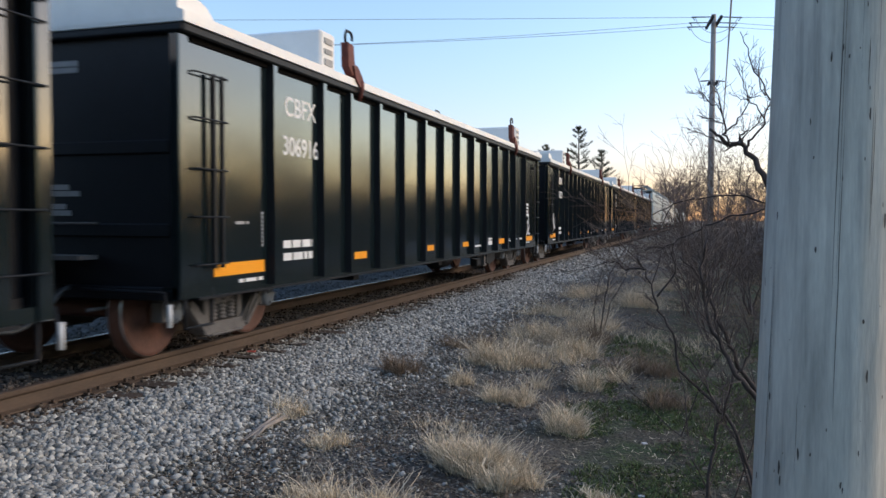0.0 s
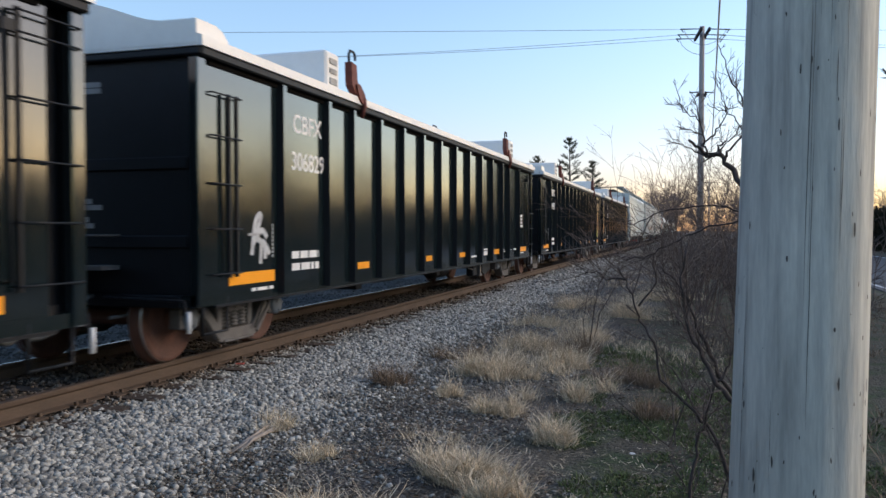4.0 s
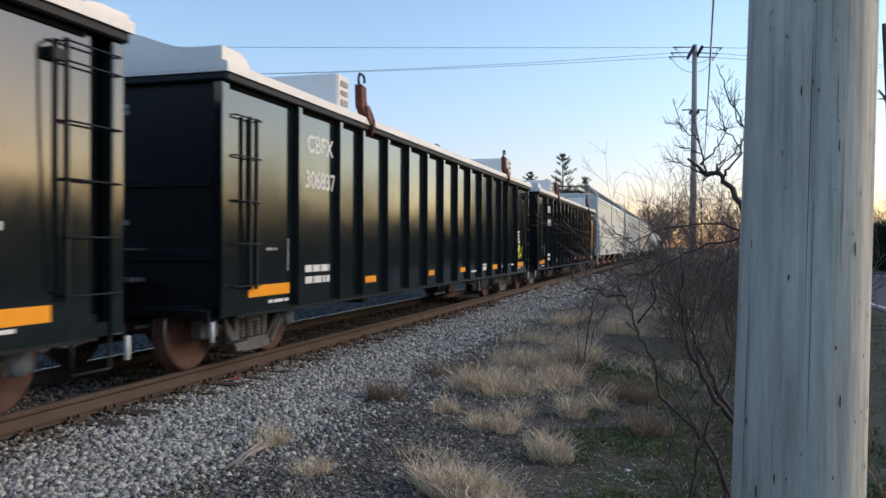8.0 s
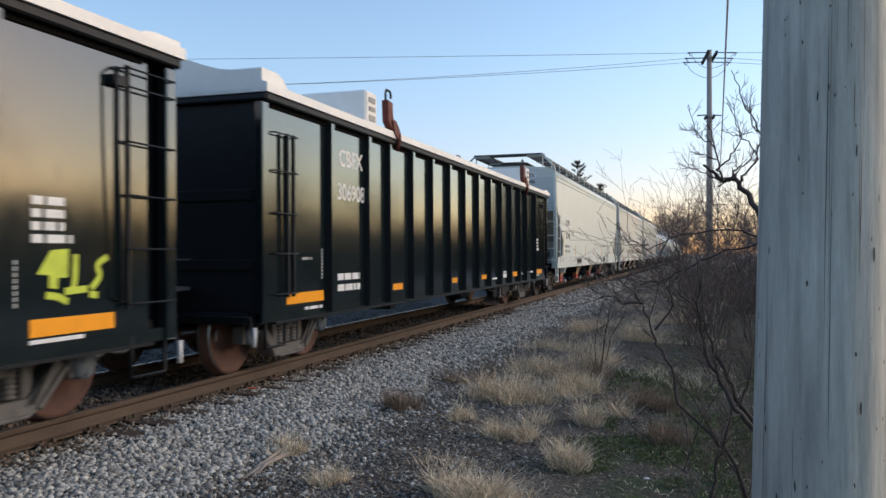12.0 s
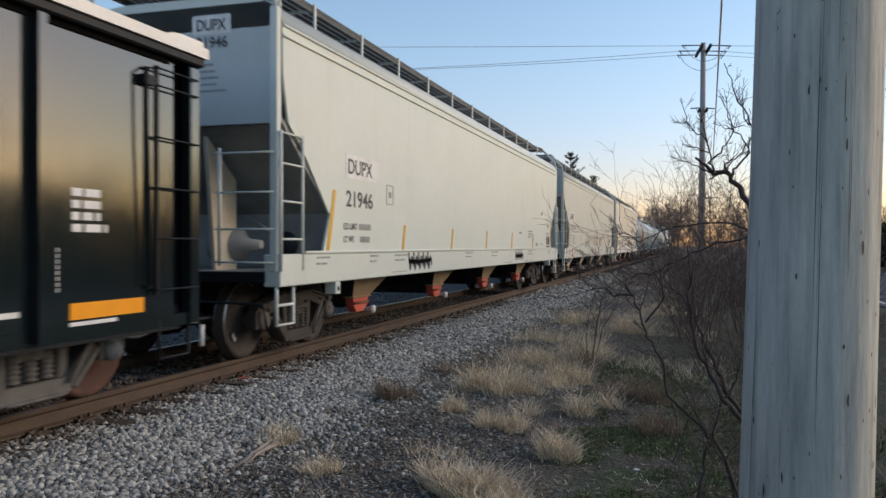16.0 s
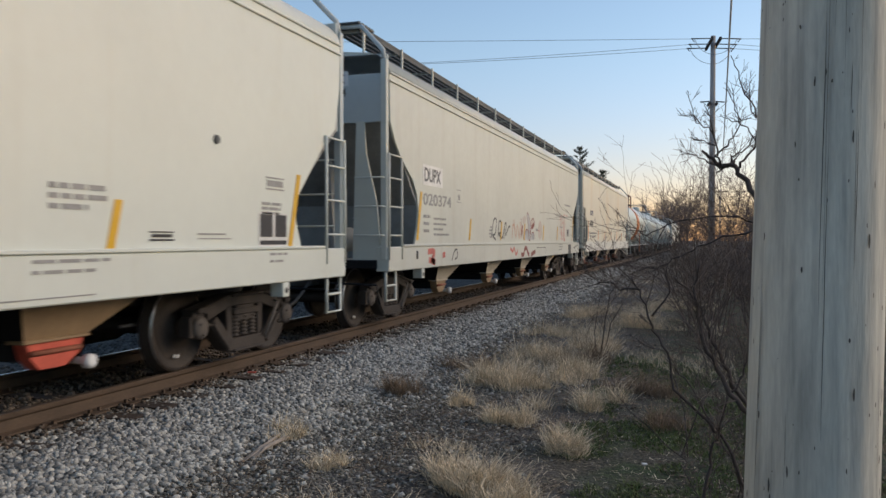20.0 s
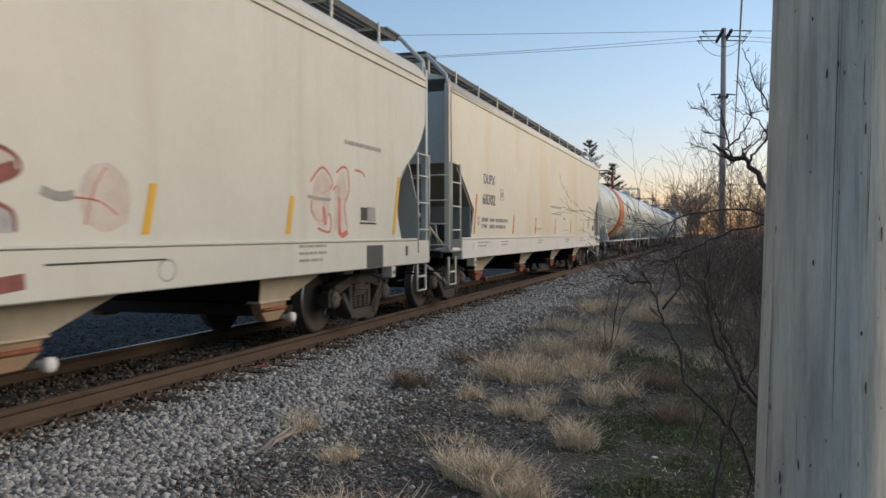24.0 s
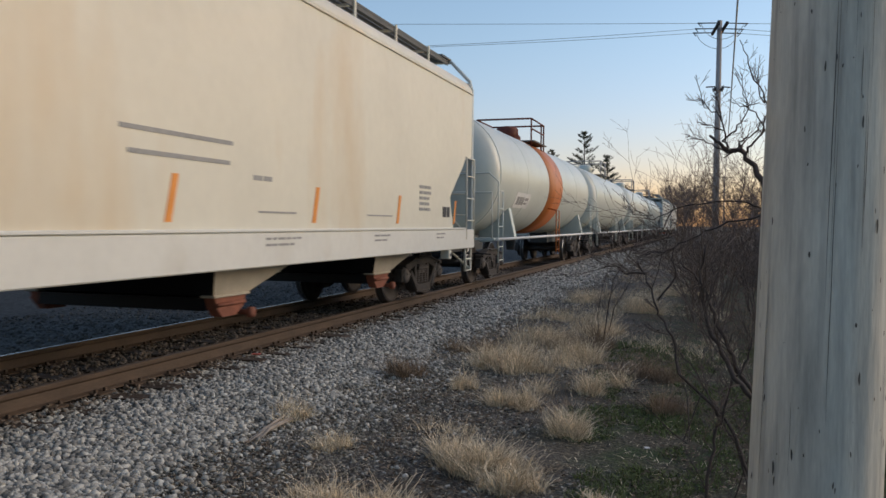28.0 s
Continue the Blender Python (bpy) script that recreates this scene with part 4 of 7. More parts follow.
    for y in (f + 11.1,):
        part("outlet_bracket", boxes((1.30, 1.42, y - 0.05, y + 0.05, 0.36, 0.68), (1.24, 1.40, y - 0.04, y + 0.22, 0.34, 0.39)), TRUCKPALE, car)
    bm = bmesh.new()
    prism(bm, [(f + 11.16, 0.63), (f + 11.16, 0.42), (f + 11.42, 0.36), (f + 11.92, 0.46), (f + 11.92, 0.63)], 1.39, 1.44)
    bmesh.ops.recalc_face_normals(bm, faces=bm.faces)
    part("sill_gusset", bm, BLACK_MATT, car)
    rods(car, [("brake_pipe", [(1.44, f + 9.9, 0.56), (1.44, f + 10.35, 0.52), (1.40, f + 10.7, 0.53), (1.2, f + 10.9, 0.55)], 0.018)], BLACK_MATT)
    part("valve_box", boxes((1.20, 1.36, f + 10.68, f + 11.05, 0.36, 0.60), bev=0.02), BLACK_MATT, car)
    for y in (-3.9, 0.0, 3.9):
        part("crossbearer", boxes((-1.3, 1.3, y - 0.1, y + 0.1, 0.5, 0.68)), BLACK_MATT, car)
    couplers(car, h, 0.78, TRUCKPALE)
    trucks(car, (-6.85, 6.81), "pale")
    return car


CARS = []           # each car with the place of its middle when the clip starts


def add(car, u):
    car.matrix_basis = pose(XC, u, 0)
    CARS.append((car, u))
    return car


G0 = 14.43
first = gondola()
gons = [first] + [copy_thing(first, pose(0, 0, 0)) for _ in range(4)]
for k, car in enumerate(gons):
    add(car, G0 + 18.07 * (k - 1))
NUMBERS = [None, "306916", "306829", "306837", "306908"]
for car, num in zip(gons, NUMBERS):
    f = -GL / 2
    if num:
        lettering("reporting_mark", "CBFX", 0.22, 1.511, f + 1.97, 2.50, WHITE, car, 0.76, "white stencilled letters")
        lettering("car_number", num, 0.22, 1.511, f + 1.93, 2.06, WHITE, car, 0.86, "white stencilled number")
# sprayed marks on single cars
f = -GL / 2
strokes("sprayed_tag",
        [[(y + f, z) for y, z in l] for l in [[(15.18, 1.42), (15.25, 1.52), (15.36, 1.38), (15.22, 1.20), (15.38, 1.08), (15.14, 1.02), (15.46, 0.97)],
         [(15.15, 1.26), (15.32, 1.32), (15.44, 1.14), (15.2, 1.10)], [(15.08, 0.95), (15.3, 1.0), (15.56, 0.95)]]],
        1.512, 0.028, PALESPRAY, gons[1], "smeared white spray tag")
strokes("sprayed_tag", [[(y + f, z) for y, z in l] for l in [[(1.02, 1.10), (1.1, 1.46), (1.22, 1.52), (1.12, 1.30), (1.28, 1.20), (1.30, 1.05)],
                        [(1.05, 1.22), (1.22, 1.36), (1.34, 1.28)], [(1.2, 1.0), (1.24, 1.24), (1.4, 1.1)]]], 1.512, 0.032, PALESPRAY, gons[2], "smeared white spray tag")
fill("sprayed_patch", [[(y + f, z) for y, z in ((15.18, 1.40), (15.35, 1.41), (15.34, 1.20), (15.25, 1.20), (15.24, 1.12), (15.16, 1.13), (15.16, 1.22), (15.05, 1.23))]], 1.511, LIMESPRAY, gons[3], "lime green sprayed figure")
strokes("sprayed_tag", [[(y + f, z) for y, z in l] for l in [[(15.42, 1.37), (15.40, 1.13), (15.31, 1.10), (15.54, 1.11)], [(15.76, 1.35), (15.65, 1.29), (15.67, 1.20), (15.58, 1.11)],
                        [(15.13, 1.08), (15.25, 1.06), (15.34, 1.02)], [(15.56, 1.07), (15.65, 1.055)]]], 1.512, 0.026, LIMESPRAY, gons[3], "lime green spray tag")


# ---- covered hopper cars ----
def hopper(L, paint, edge, tape, outlet, gate, knob, label, end_paint=BLUEGREY, slope_paint=SLOPE, eave=3.80, bulk=2.60, outlets=(2.80, 3.80, 1.60), sill_cut=0.0, lift=0.06):
    """edge: the outline of a side sheet's end, as (distance from the car's end, height), from the sill up."""
    car = new("covered_hopper_car")
    tagged(car, label, "rail car", "cars of the freight train")
    h = L / 2
    W = 1.575
    sill_paint = SILLWHITE if paint is CREAM3 else paint
    sill_top = 1.25
    # side sheets, with the end cut, and slightly bulged
    for s in (1, -1):
        bm = bmesh.new()
        near = [(-h + a, z) for a, z in edge]
        far = [(h - a, z) for a, z in reversed(edge)]
        outline = near + [(-h + 0.10, eave), (h - 0.10, eave)] + far
        x0, x1 = sorted((s * (W - 0.03), s * W))
        prism(bm, outline, x0, x1)
        part("side_sheet", bm, paint, car)
        bm = bmesh.new()
        x0, x1 = sorted((s * (W - 0.01), s * (W + 0.024)))
        for z in (eave - 0.13, eave - 0.015) if paint is not CREAM3 else (eave - 0.02,):
            box(bm, x0, x1, -h + 0.10, h - 0.10, z, z + 0.03, bev=0.008)
        part("eave_moulding", bm, paint, car)
        x0, x1 = sorted((s * 1.40, s * 1.605))
        part("side_sill", boxes((x0, x1, -h + sill_cut, h, 0.89, sill_top), bev=0.012), sill_paint, car)
        if sill_cut:
            part("platform_rim", boxes((*sorted((s * 1.30, s * 1.60)), -h - 0.02, -h + sill_cut + 0.02, 1.035, 1.105), bev=0.02), sill_paint, car)
        x0, x1 = sorted((s * 1.55, s * 1.62))
        part("sill_lip", boxes((x0, x1, -h + 0.6, h - 0.6, sill_top + 0.003, sill_top + 0.035), bev=0.006), sill_paint, car)
    # roof: two curved shoulders and a flat crown
    bm = bmesh.new()
    prof = [(W, eave + 0.001)]
    for k in range(1, 9):
        a = k / 8 * math.pi / 2
        prof.append((W - 0.42 * (1 - math.cos(a)), eave + 0.001 + 0.32 * math.sin(a)))
    prof.append((0.5, eave + 0.38))
    prof = prof + [(-x, z) for x, z in reversed(prof)]
    ra = [bm.verts.new((x, -h + 0.10, z)) for x, z in prof]
    rb = [bm.verts.new((x, h - 0.10, z)) for x, z in prof]
    for k in range(len(prof) - 1):
        bm.faces.new((ra[k], rb[k], rb[k + 1], ra[k + 1])).smooth = True
    bm.faces.new(ra)
    bm.faces.new(rb[::-1])
    bm.faces.new((ra[0], ra[-1], rb[-1], rb[0]))
    bmesh.ops.recalc_face_normals(bm, faces=bm.faces)
    part("roof", bm, paint, car)
    # roof walks on posts, and the hatch trough
    for s in (1, -1):
        x0, x1 = sorted((s * 1.06, s * 1.09))
        walkway = part("running_board", boxes((x0, x1, -h + 0.15, h - 0.15, 4.44, 4.54)), DARKGREY, car, "dark steel running board")
        for k in range(5):
            x = s * (0.62 + 0.11 * k)
            part("grating_slat", boxes((x - 0.035, x + 0.035, -h + 0.15, h - 0.15, 4.50, 4.53)), DARKGREY, walkway)
        y = -h + 0.25
        while y < h:
            bm = bmesh.new()
            x0, x1 = sorted((s * 1.09, s * 1.115))
            box(bm, x0, x1, y - 0.025, y + 0.025, 4.10, 4.56)
            x0, x1 = sorted((s * 0.6, s * 1.09))
            box(bm, x0, x1, y - 0.02, y + 0.02, 4.46, 4.495)
            part("board_bracket", bm, paint, car)
            y += 1.62
    for e in (-1, 1):
        a, b = sorted((e * (h - 0.02), e * (h - 0.62)))
        deck = part("end_running_board", boxes((-1.12, 1.12, a, b, 4.535, 4.56)), DARKGREY, car, "dark steel platform across the roof end")
        for k in range(5):
            y = a + 0.06 + 0.12 * k
            part("grating_slat", boxes((-1.12, 1.12, y - 0.02, y + 0.02, 4.561, 4.575)), DARKGREY, deck)
    bm = bmesh.new()
    box(bm, -0.34, 0.34, -h + 0.5, h - 0.5, 4.15, 4.36, bev=0.03)
    y = -h + 1.2
    while y < h - 1:
        box(bm, -0.40, 0.40, y, y + 1.5, 4.36, 4.42, bev=0.015)
        y += 1.75
    part("roof_hatch", bm, DARKGREY, car)
    # ends: upper bulkhead, sloped sheet, platform, posts and ladders
    for e in (-1, 1):
        def ys(a, b):
            return sorted((e * (h - a), e * (h - b)))
        y = ys(0.10, 0.14)
        part("end_bulkhead", boxes((-1.54, 1.54, y[0], y[1], bulk, 4.08)), end_paint, car, "pale blue-grey upper end sheet")
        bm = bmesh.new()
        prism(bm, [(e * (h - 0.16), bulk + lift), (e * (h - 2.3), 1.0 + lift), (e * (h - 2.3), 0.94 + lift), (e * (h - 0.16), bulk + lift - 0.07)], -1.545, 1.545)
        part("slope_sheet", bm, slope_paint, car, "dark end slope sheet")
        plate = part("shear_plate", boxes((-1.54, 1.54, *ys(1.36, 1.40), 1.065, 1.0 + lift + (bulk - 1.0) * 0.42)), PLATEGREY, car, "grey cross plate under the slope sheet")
        # no real opening: a black disc stands for the dark inside of the hole
        bm = bmesh.new()
        lathe(bm, [(e * (h - 1.35), 0.001), (e * (h - 1.35), 0.17), (e * (h - 1.37), 0.17)], "y", 20, c=(0.95, 0, 1.36))
        part("plate_hole", bm, INK, plate, "dark round opening")
        y = ys(-0.02, 1.34)
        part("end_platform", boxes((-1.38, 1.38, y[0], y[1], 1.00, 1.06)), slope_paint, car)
        # end sill in black, its shadow put into the colour
        part("end_sill", boxes((-1.42, 1.42, *ys(-0.03, 0.10), 0.93, 1.058), bev=0.012), BLACK_MATT, car)
        part("stub_sill", boxes((-0.3, 0.3, *ys(0.0, 2.4), 0.66, 1.00)), DARKGREY, car)
        for s in (1, -1):
            x = sorted((s * 1.48, s * 1.57))
            part("corner_post", boxes((x[0], x[1], *ys(-0.02, 0.075), 1.06, 3.98), bev=0.008), paint if e < 0 else end_paint, car)
            bm = bmesh.new()
            tube(bm, [(s * 1.53, e * (h - 0.03), 3.95), (s * 1.50, e * (h - 0.03), 4.12), (s * 1.14, e * (h - 0.08), 4.50), (s * 0.6, e * (h - 0.1), 4.52)], 0.035, 8)
            part("bent_grab_rail", bm, end_paint, car)
            # an upright web plate beside the centre
            x = sorted((s * 0.55, s * 0.60))
            bm = bmesh.new()
            prism(bm, [(e * (h - 0.12), 2.60), (e * (h - 0.30), 1.06), (e * (h - 0.75), 1.06), (e * (h - 0.75), 2.14)], x[0], x[1])
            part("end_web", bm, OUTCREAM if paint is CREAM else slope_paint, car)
            if paint is CREAM3:
                rods(car, [("end_brace", [(s * 0.30, e * (h - 0.16), bulk - 0.12), (s * 1.46, e * (h - 0.06), 1.12)], 0.026)], paint)
            if sill_cut:
                rods(car, [("step_brace", [(s * 0.95, e * h, 0.95), (s * 1.52, e * (h - 0.03), 0.48)], 0.026)], paint)
            for st in (0.02, 0.54):
                bm = bmesh.new()
                tube(bm, [(s * 1.60, e * (h - st), 1.06), (s * 1.60, e * (h - st), 2.62 if st else 4.0)], 0.020, 6)
                part("ladder_stile", bm, paint, car)
            for z in (1.42, 1.84, 2.26, 2.60):
                bm = bmesh.new()
                tube(bm, [(s * 1.60, e * (h - 0.02), z), (s * 1.60, e * (h - 0.54), z)], 0.014, 6)
                part("ladder_rung", bm, paint, car)
            bm = bmesh.new()
            a, b = e * (h - 0.03), e * (h - 0.42)
            tube(bm, [(s * 1.54, a, 0.95), (s * 1.54, a, 0.46), (s * 1.54, b, 0.46), (s * 1.54, b, 0.95)], 0.022, 6)
            tube(bm, [(s * 1.54, a, 0.68), (s * 1.54, b, 0.68)], 0.018, 6)
            part("sill_step", bm, paint, car)
            # the end ladder that faces the gap: a wide corner plate, or an inner stile, with bars across
            if paint is CREAM2:
                bm = bmesh.new()
                ya, yb = ys(0.02, 0.06)
                va = [bm.verts.new((s * a, ya, z)) for a, z in ((1.02, 1.063), (1.476, 1.063), (1.40, 1.9), (1.24, 2.6), (1.20, 3.09), (1.08, 3.09))]
                vb = [bm.verts.new((v.co.x, yb, v.co.z)) for v in va]
                bm.faces.new(va)
                bm.faces.new(vb[::-1])
                for k in range(6):
                    bm.faces.new((va[k], vb[k], vb[(k + 1) % 6], va[(k + 1) % 6]))
                bmesh.ops.recalc_face_normals(bm, faces=bm.faces)
                part("corner_web", bm, paint, car, "cream tapered web plate")
                rods(car, [("end_grab_iron", [(s * 1.10, e * (h + 0.03), z), (s * 1.10, e * (h + 0.09), z), (s * 1.54, e * (h + 0.09), z), (s * 1.54, e * (h + 0.03), z)], 0.012) for z in (1.42, 1.84, 2.26)], paint)
            else:
                yy = e * (h + 0.03)
                rods(car, [("end_ladder_rail", [(s * 0.86, yy, 1.12), (s * 0.86, yy, 2.44)], 0.022)]
                     + [("end_ladder_rung", [(s * 0.80, yy, z), (s * 1.53, yy, z)], 0.012) for z in (1.16, 1.53, 1.94, 2.38)], paint)
            part("jacking_pad", boxes((min(s * 1.44, s * 1.60), max(s * 1.44, s * 1.60), *ys(1.47, 1.61), 0.73, 0.888), bev=0.01), paint, car)
            # black disc in place of the shaded jacking hole
            bm = bmesh.new()
            lathe(bm, [(s * 1.601, 0.032), (s * 1.606, 0.032)], "x", 14, c=(0, e * (h - 1.54), 0.80))
            part("jacking_hole", bm, INK, car)
    # brake cylinder and pipes on the near platform
    bm = bmesh.new()
    lathe(bm, [(-0.3, 0.04), (-0.26, 0.19), (0.12, 0.19), (0.2, 0.08), (0.4, 0.05)], "x", 16, c=(0.55, -h + 0.75, 1.36))
    tube(bm, [(1.1, -h + 0.75, 1.10), (1.0, -h + 0.9, 1.5), (0.6, -h + 1.0, 1.7)], 0.03, 6)
    part("brake_cylinder", bm, SLOPE, car)
    # four hoppers and their outlet gates
    start, pitch, wide = outlets
    for k in range(4):
        y0 = -h + start + k * pitch
        bm = bmesh.new()
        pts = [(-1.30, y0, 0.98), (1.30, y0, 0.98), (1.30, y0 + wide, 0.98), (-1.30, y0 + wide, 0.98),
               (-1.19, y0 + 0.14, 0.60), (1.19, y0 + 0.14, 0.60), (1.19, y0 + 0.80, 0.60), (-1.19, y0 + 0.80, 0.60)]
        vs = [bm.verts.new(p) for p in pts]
        # faces along the car are painted; end slopes and underside black, as shade there
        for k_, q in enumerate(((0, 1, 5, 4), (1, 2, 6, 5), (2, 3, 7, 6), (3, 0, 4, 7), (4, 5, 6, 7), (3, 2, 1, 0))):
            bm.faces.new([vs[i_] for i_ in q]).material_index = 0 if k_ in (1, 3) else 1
        bmesh.ops.recalc_face_normals(bm, faces=bm.faces)
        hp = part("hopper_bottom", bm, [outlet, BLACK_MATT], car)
        yc = y0 + 0.46
        for s in (1, -1):
            bm = bmesh.new()
            x0, x1 = sorted((s * 1.06, s * 1.185))
            prism(bm, [(yc - 0.29, 0.575), (yc + 0.29, 0.575), (yc + 0.25, 0.46), (yc + 0.10, 0.37), (yc - 0.16, 0.37), (yc - 0.25, 0.46)], x0, x1)
            bmesh.ops.recalc_face_normals(bm, faces=bm.faces)
            part("outlet_gate", bm, gate, hp, "coloured outlet gate")
            x0, x1 = sorted((s * 1.04, s * 1.215))
            part("gate_rail", boxes((x0, x1, yc - 0.34, yc + 0.34, 0.577, 0.605), bev=0.006), outlet, hp)
            rods(hp, [("gate_shaft", [(s * 1.19, yc - 0.26, 0.50), (s * 1.19, yc + 0.26, 0.50)], 0.022)], GATERUST)
        # black block behind the gates, standing for the deep shade under the car
        part("gate_frame", boxes((-1.05, 1.05, yc - 0.30, yc + 0.30, 0.44, 0.574)), BLACK_MATT, hp)
        bm = bmesh.new()
        tube(bm, [(1.12, yc + 0.26, 0.385), (1.25, yc + 0.26, 0.385)], 0.03, 8)
        lathe(bm, [(1.23, 0.02), (1.24, 0.058), (1.30, 0.058), (1.31, 0.025)], "x", 14, c=(0, yc + 0.26, 0.385))
        part("gate_capstan", bm, knob, hp)
    part("centre_sill", boxes((-0.28, 0.28, -h + 1.0, h - 1.0, 0.80, 1.02)), DARKGREY, car)
    # upright reflector strips, near side
    x = W
    for a, z0, z1 in tape:
        lean = 0.26 * (z1 - z0)
        bm = bmesh.new()
        prism(bm, [(-h + a - 0.045, z0), (-h + a + 0.045, z0), (-h + a + 0.045 + lean, z1), (-h + a - 0.045 + lean, z1)], x, x + 0.006)
        part("upright_reflector", bm, ORANGE2 if paint is CREAM3 else YELLOW, car, "upright reflective strip")
    couplers(car, h, 0.85, TRUCKSTEEL)
    trucks(car, (-h + 1.48, h - 1.48), "dark")
    return car


STR = lambda top, *offs, z=1.35, short=1.77: [(offs[0], z, top)] + [(o, z, short) for o in offs[1:]]
h1 = hopper(19.10, CREAM, [(1.13, 1.24), (1.34, 1.73), (0.58, 2.48), (0.24, 2.73), (0.12, 3.25)], STR(2.06, 1.27, 4.02, 6.71, 9.40, 12.03, 14.80, z=1.275, short=1.67) + [(17.68, 1.275, 2.09)], OUTLET, GATERED, WHITE,
            "clean cream covered hopper car with yellow reflectors and red outlet gates", bulk=2.72)
# brown gates here: the shadow on them is put into their colour
h2 = hopper(18.96, CREAM2, [(1.16, 1.24), (1.30, 1.55), (1.36, 1.80), (1.30, 2.08), (1.10, 2.30), (0.82, 2.46), (0.55, 2.62), (0.30, 2.85), (0.13, 3.1)], STR(2.14, 1.30, 4.36, 6.95, 9.47, 12.07, 14.40) + [(17.47, 1.34, 2.18)], OUTCREAM, OUTLET, WHITE,
            "grey-cream covered hopper car with curved ends, spray-painted tags", bulk=3.09, outlets=(3.30, 3.67, 1.80))
h3 = hopper(19.43, CREAM3, [(1.29, 1.24), (1.52, 1.82), (0.72, 2.42), (0.58, 2.56), (0.14, 2.62)], STR(2.12, 1.52, 4.73, 7.17, 9.92, 12.63, 15.33, 18.15), OUTCREAM, GATERUST, GATERUST,
            "rust-stained cream covered hopper car with faded orange reflectors", slope_paint=OLIVE, eave=3.86, outlets=(2.72, 4.16, 1.95), sill_cut=0.66, lift=0.24)
h4 = copy_thing(h1, pose(0, 0, 0))
h5 = copy_thing(h2, pose(0, 0, 0))
tagged(h4, "cream covered hopper car far back in the train")
tagged(h5, "grey covered hopper car far back in the train")
add(h1, 78.38 + 9.55)
add(h2, 98.99 + 9.48)
add(h3, 119.10 + 9.715)

X1 = 1.577
ENDFACE = Matrix.Rotation(radians(90), 4, "X")


def end_marks(car, h, number, drop=0.0, lines=5):
    """Stencils on the upper end sheet that faces the gap."""
    y = -h + 0.098
    part("white_patch", boxes((0.42, 0.92, y, y + 0.004, 3.76 - drop, 3.98 - drop)), WHITE, car, "white painted patch behind the mark")
    lettering("end_mark", "DUPX", 0.13, 0.48, y - 0.003, 3.80 - drop, DARKMARK, car, 0.38, "dark stencilled letters", ENDFACE)
    lettering("end_number", number, 0.13, 0.48, y - 0.003, 3.60 - drop, DARKMARK, car, 0.40, "dark stencilled number", ENDFACE)
    for k, w in enumerate((0.22, 0.24, 0.28, 0.26, 0.38)[:lines]):
        part("end_stencil", boxes((0.48, 0.48 + w, y - 0.003, y, 3.40 - 0.075 * k, 3.425 - 0.075 * k)), GREYMARK, car)


end_marks(h1, 9.55, "21946")
end_marks(h2, 9.48, "020374", 0.12, 0)
end_marks(h3, 9.715, "68302")
f = -19.10 / 2
part("white_patch", boxes((X1 - 0.002, X1 + 0.001, f + 1.82, f + 3.0, 2.24, 2.56)), WHITE, h1, "white painted patch behind the mark")
lettering("reporting_mark", "DUPX", 0.20, X1 + 0.002, f + 1.90, 2.30, DARKMARK, h1, 0.84, "dark stencilled letters")
lettering("car_number", "21946", 0.22, X1, f + 1.84, 1.86, DARKMARK, h1, 0.92, "dark stencilled number")
for k, (word, w, a, b) in enumerate((("LD LMT", 0.44, 2.26, 2.70), ("LT WT", 0.34, 2.30, 2.66))):
    lettering("load_mark", word, 0.085, X1, f + 1.76, 1.56 - 0.17 * k, DARKMARK, h1, w, "dark stencilled letters")
    bars("load_figures", [(f + a + q * (b - a) / 5, f + a + (q + 0.8) * (b - a) / 5, 1.56 - 0.17 * k, 1.645 - 0.17 * k) for q in range(5)], X1, GREYMARK, h1)
bars("stencil_frame", [(f + 3.30, f + 3.58, 2.24, 2.252), (f + 3.30, f + 3.58, 1.96, 1.972), (f + 3.30, f + 3.312, 1.96, 2.25), (f + 3.568, f + 3.58, 1.96, 2.25), (f + 3.40, f + 3.5, 2.06, 2.15)], X1, GREYMARK, h1)
XS = 1.606
for y, w, s_ in ((0.9, 0.4, 1), (2.6, 0.35, 2), (3.6, 0.6, 3), (7.6, 0.6, 4), (9.8, 0.7, 5), (14.0, 0.8, 6), (17.2, 0.4, 7)):
    small_print("sill_stencil", f + y, 1.19, (w, w * 0.8), XS, GREYMARK, h1, h=0.025, gap=0.05, seed=s_)
zig = lambda y0, n, w, z0, z1: [[(y0 + k * w, z1), (y0 + k * w + w * 0.3, z0), (y0 + k * w + w * 0.6, z1 - 0.08), (y0 + k * w + w, z0 + 0.05)] for k in range(n)]
strokes("sprayed_tag", zig(f + 4.22, 5, 0.24, 0.97, 1.24) + [[(f + 4.22, 1.10), (f + 4.7, 1.08), (f + 5.4, 1.11)]], XS, 0.035, INK, h1, "black spray tag on the side sill")
strokes("sprayed_tag", zig(f + 12.35, 5, 0.20, 0.98, 1.24) + [[(f + 12.35, 1.10), (f + 12.8, 1.08), (f + 13.3, 1.11)]], XS, 0.03, INK, h1, "black spray tag on the side sill")
small_print("rear_stencil", f + 14.18, 1.725, (0.60, 0.62, 0.42), X1, GREYMARK, h1, h=0.04, gap=0.035, seed=31)
small_print("rear_stencil", f + 12.92, 1.665, (0.37,), X1, GREYMARK, h1, h=0.05, seed=32)
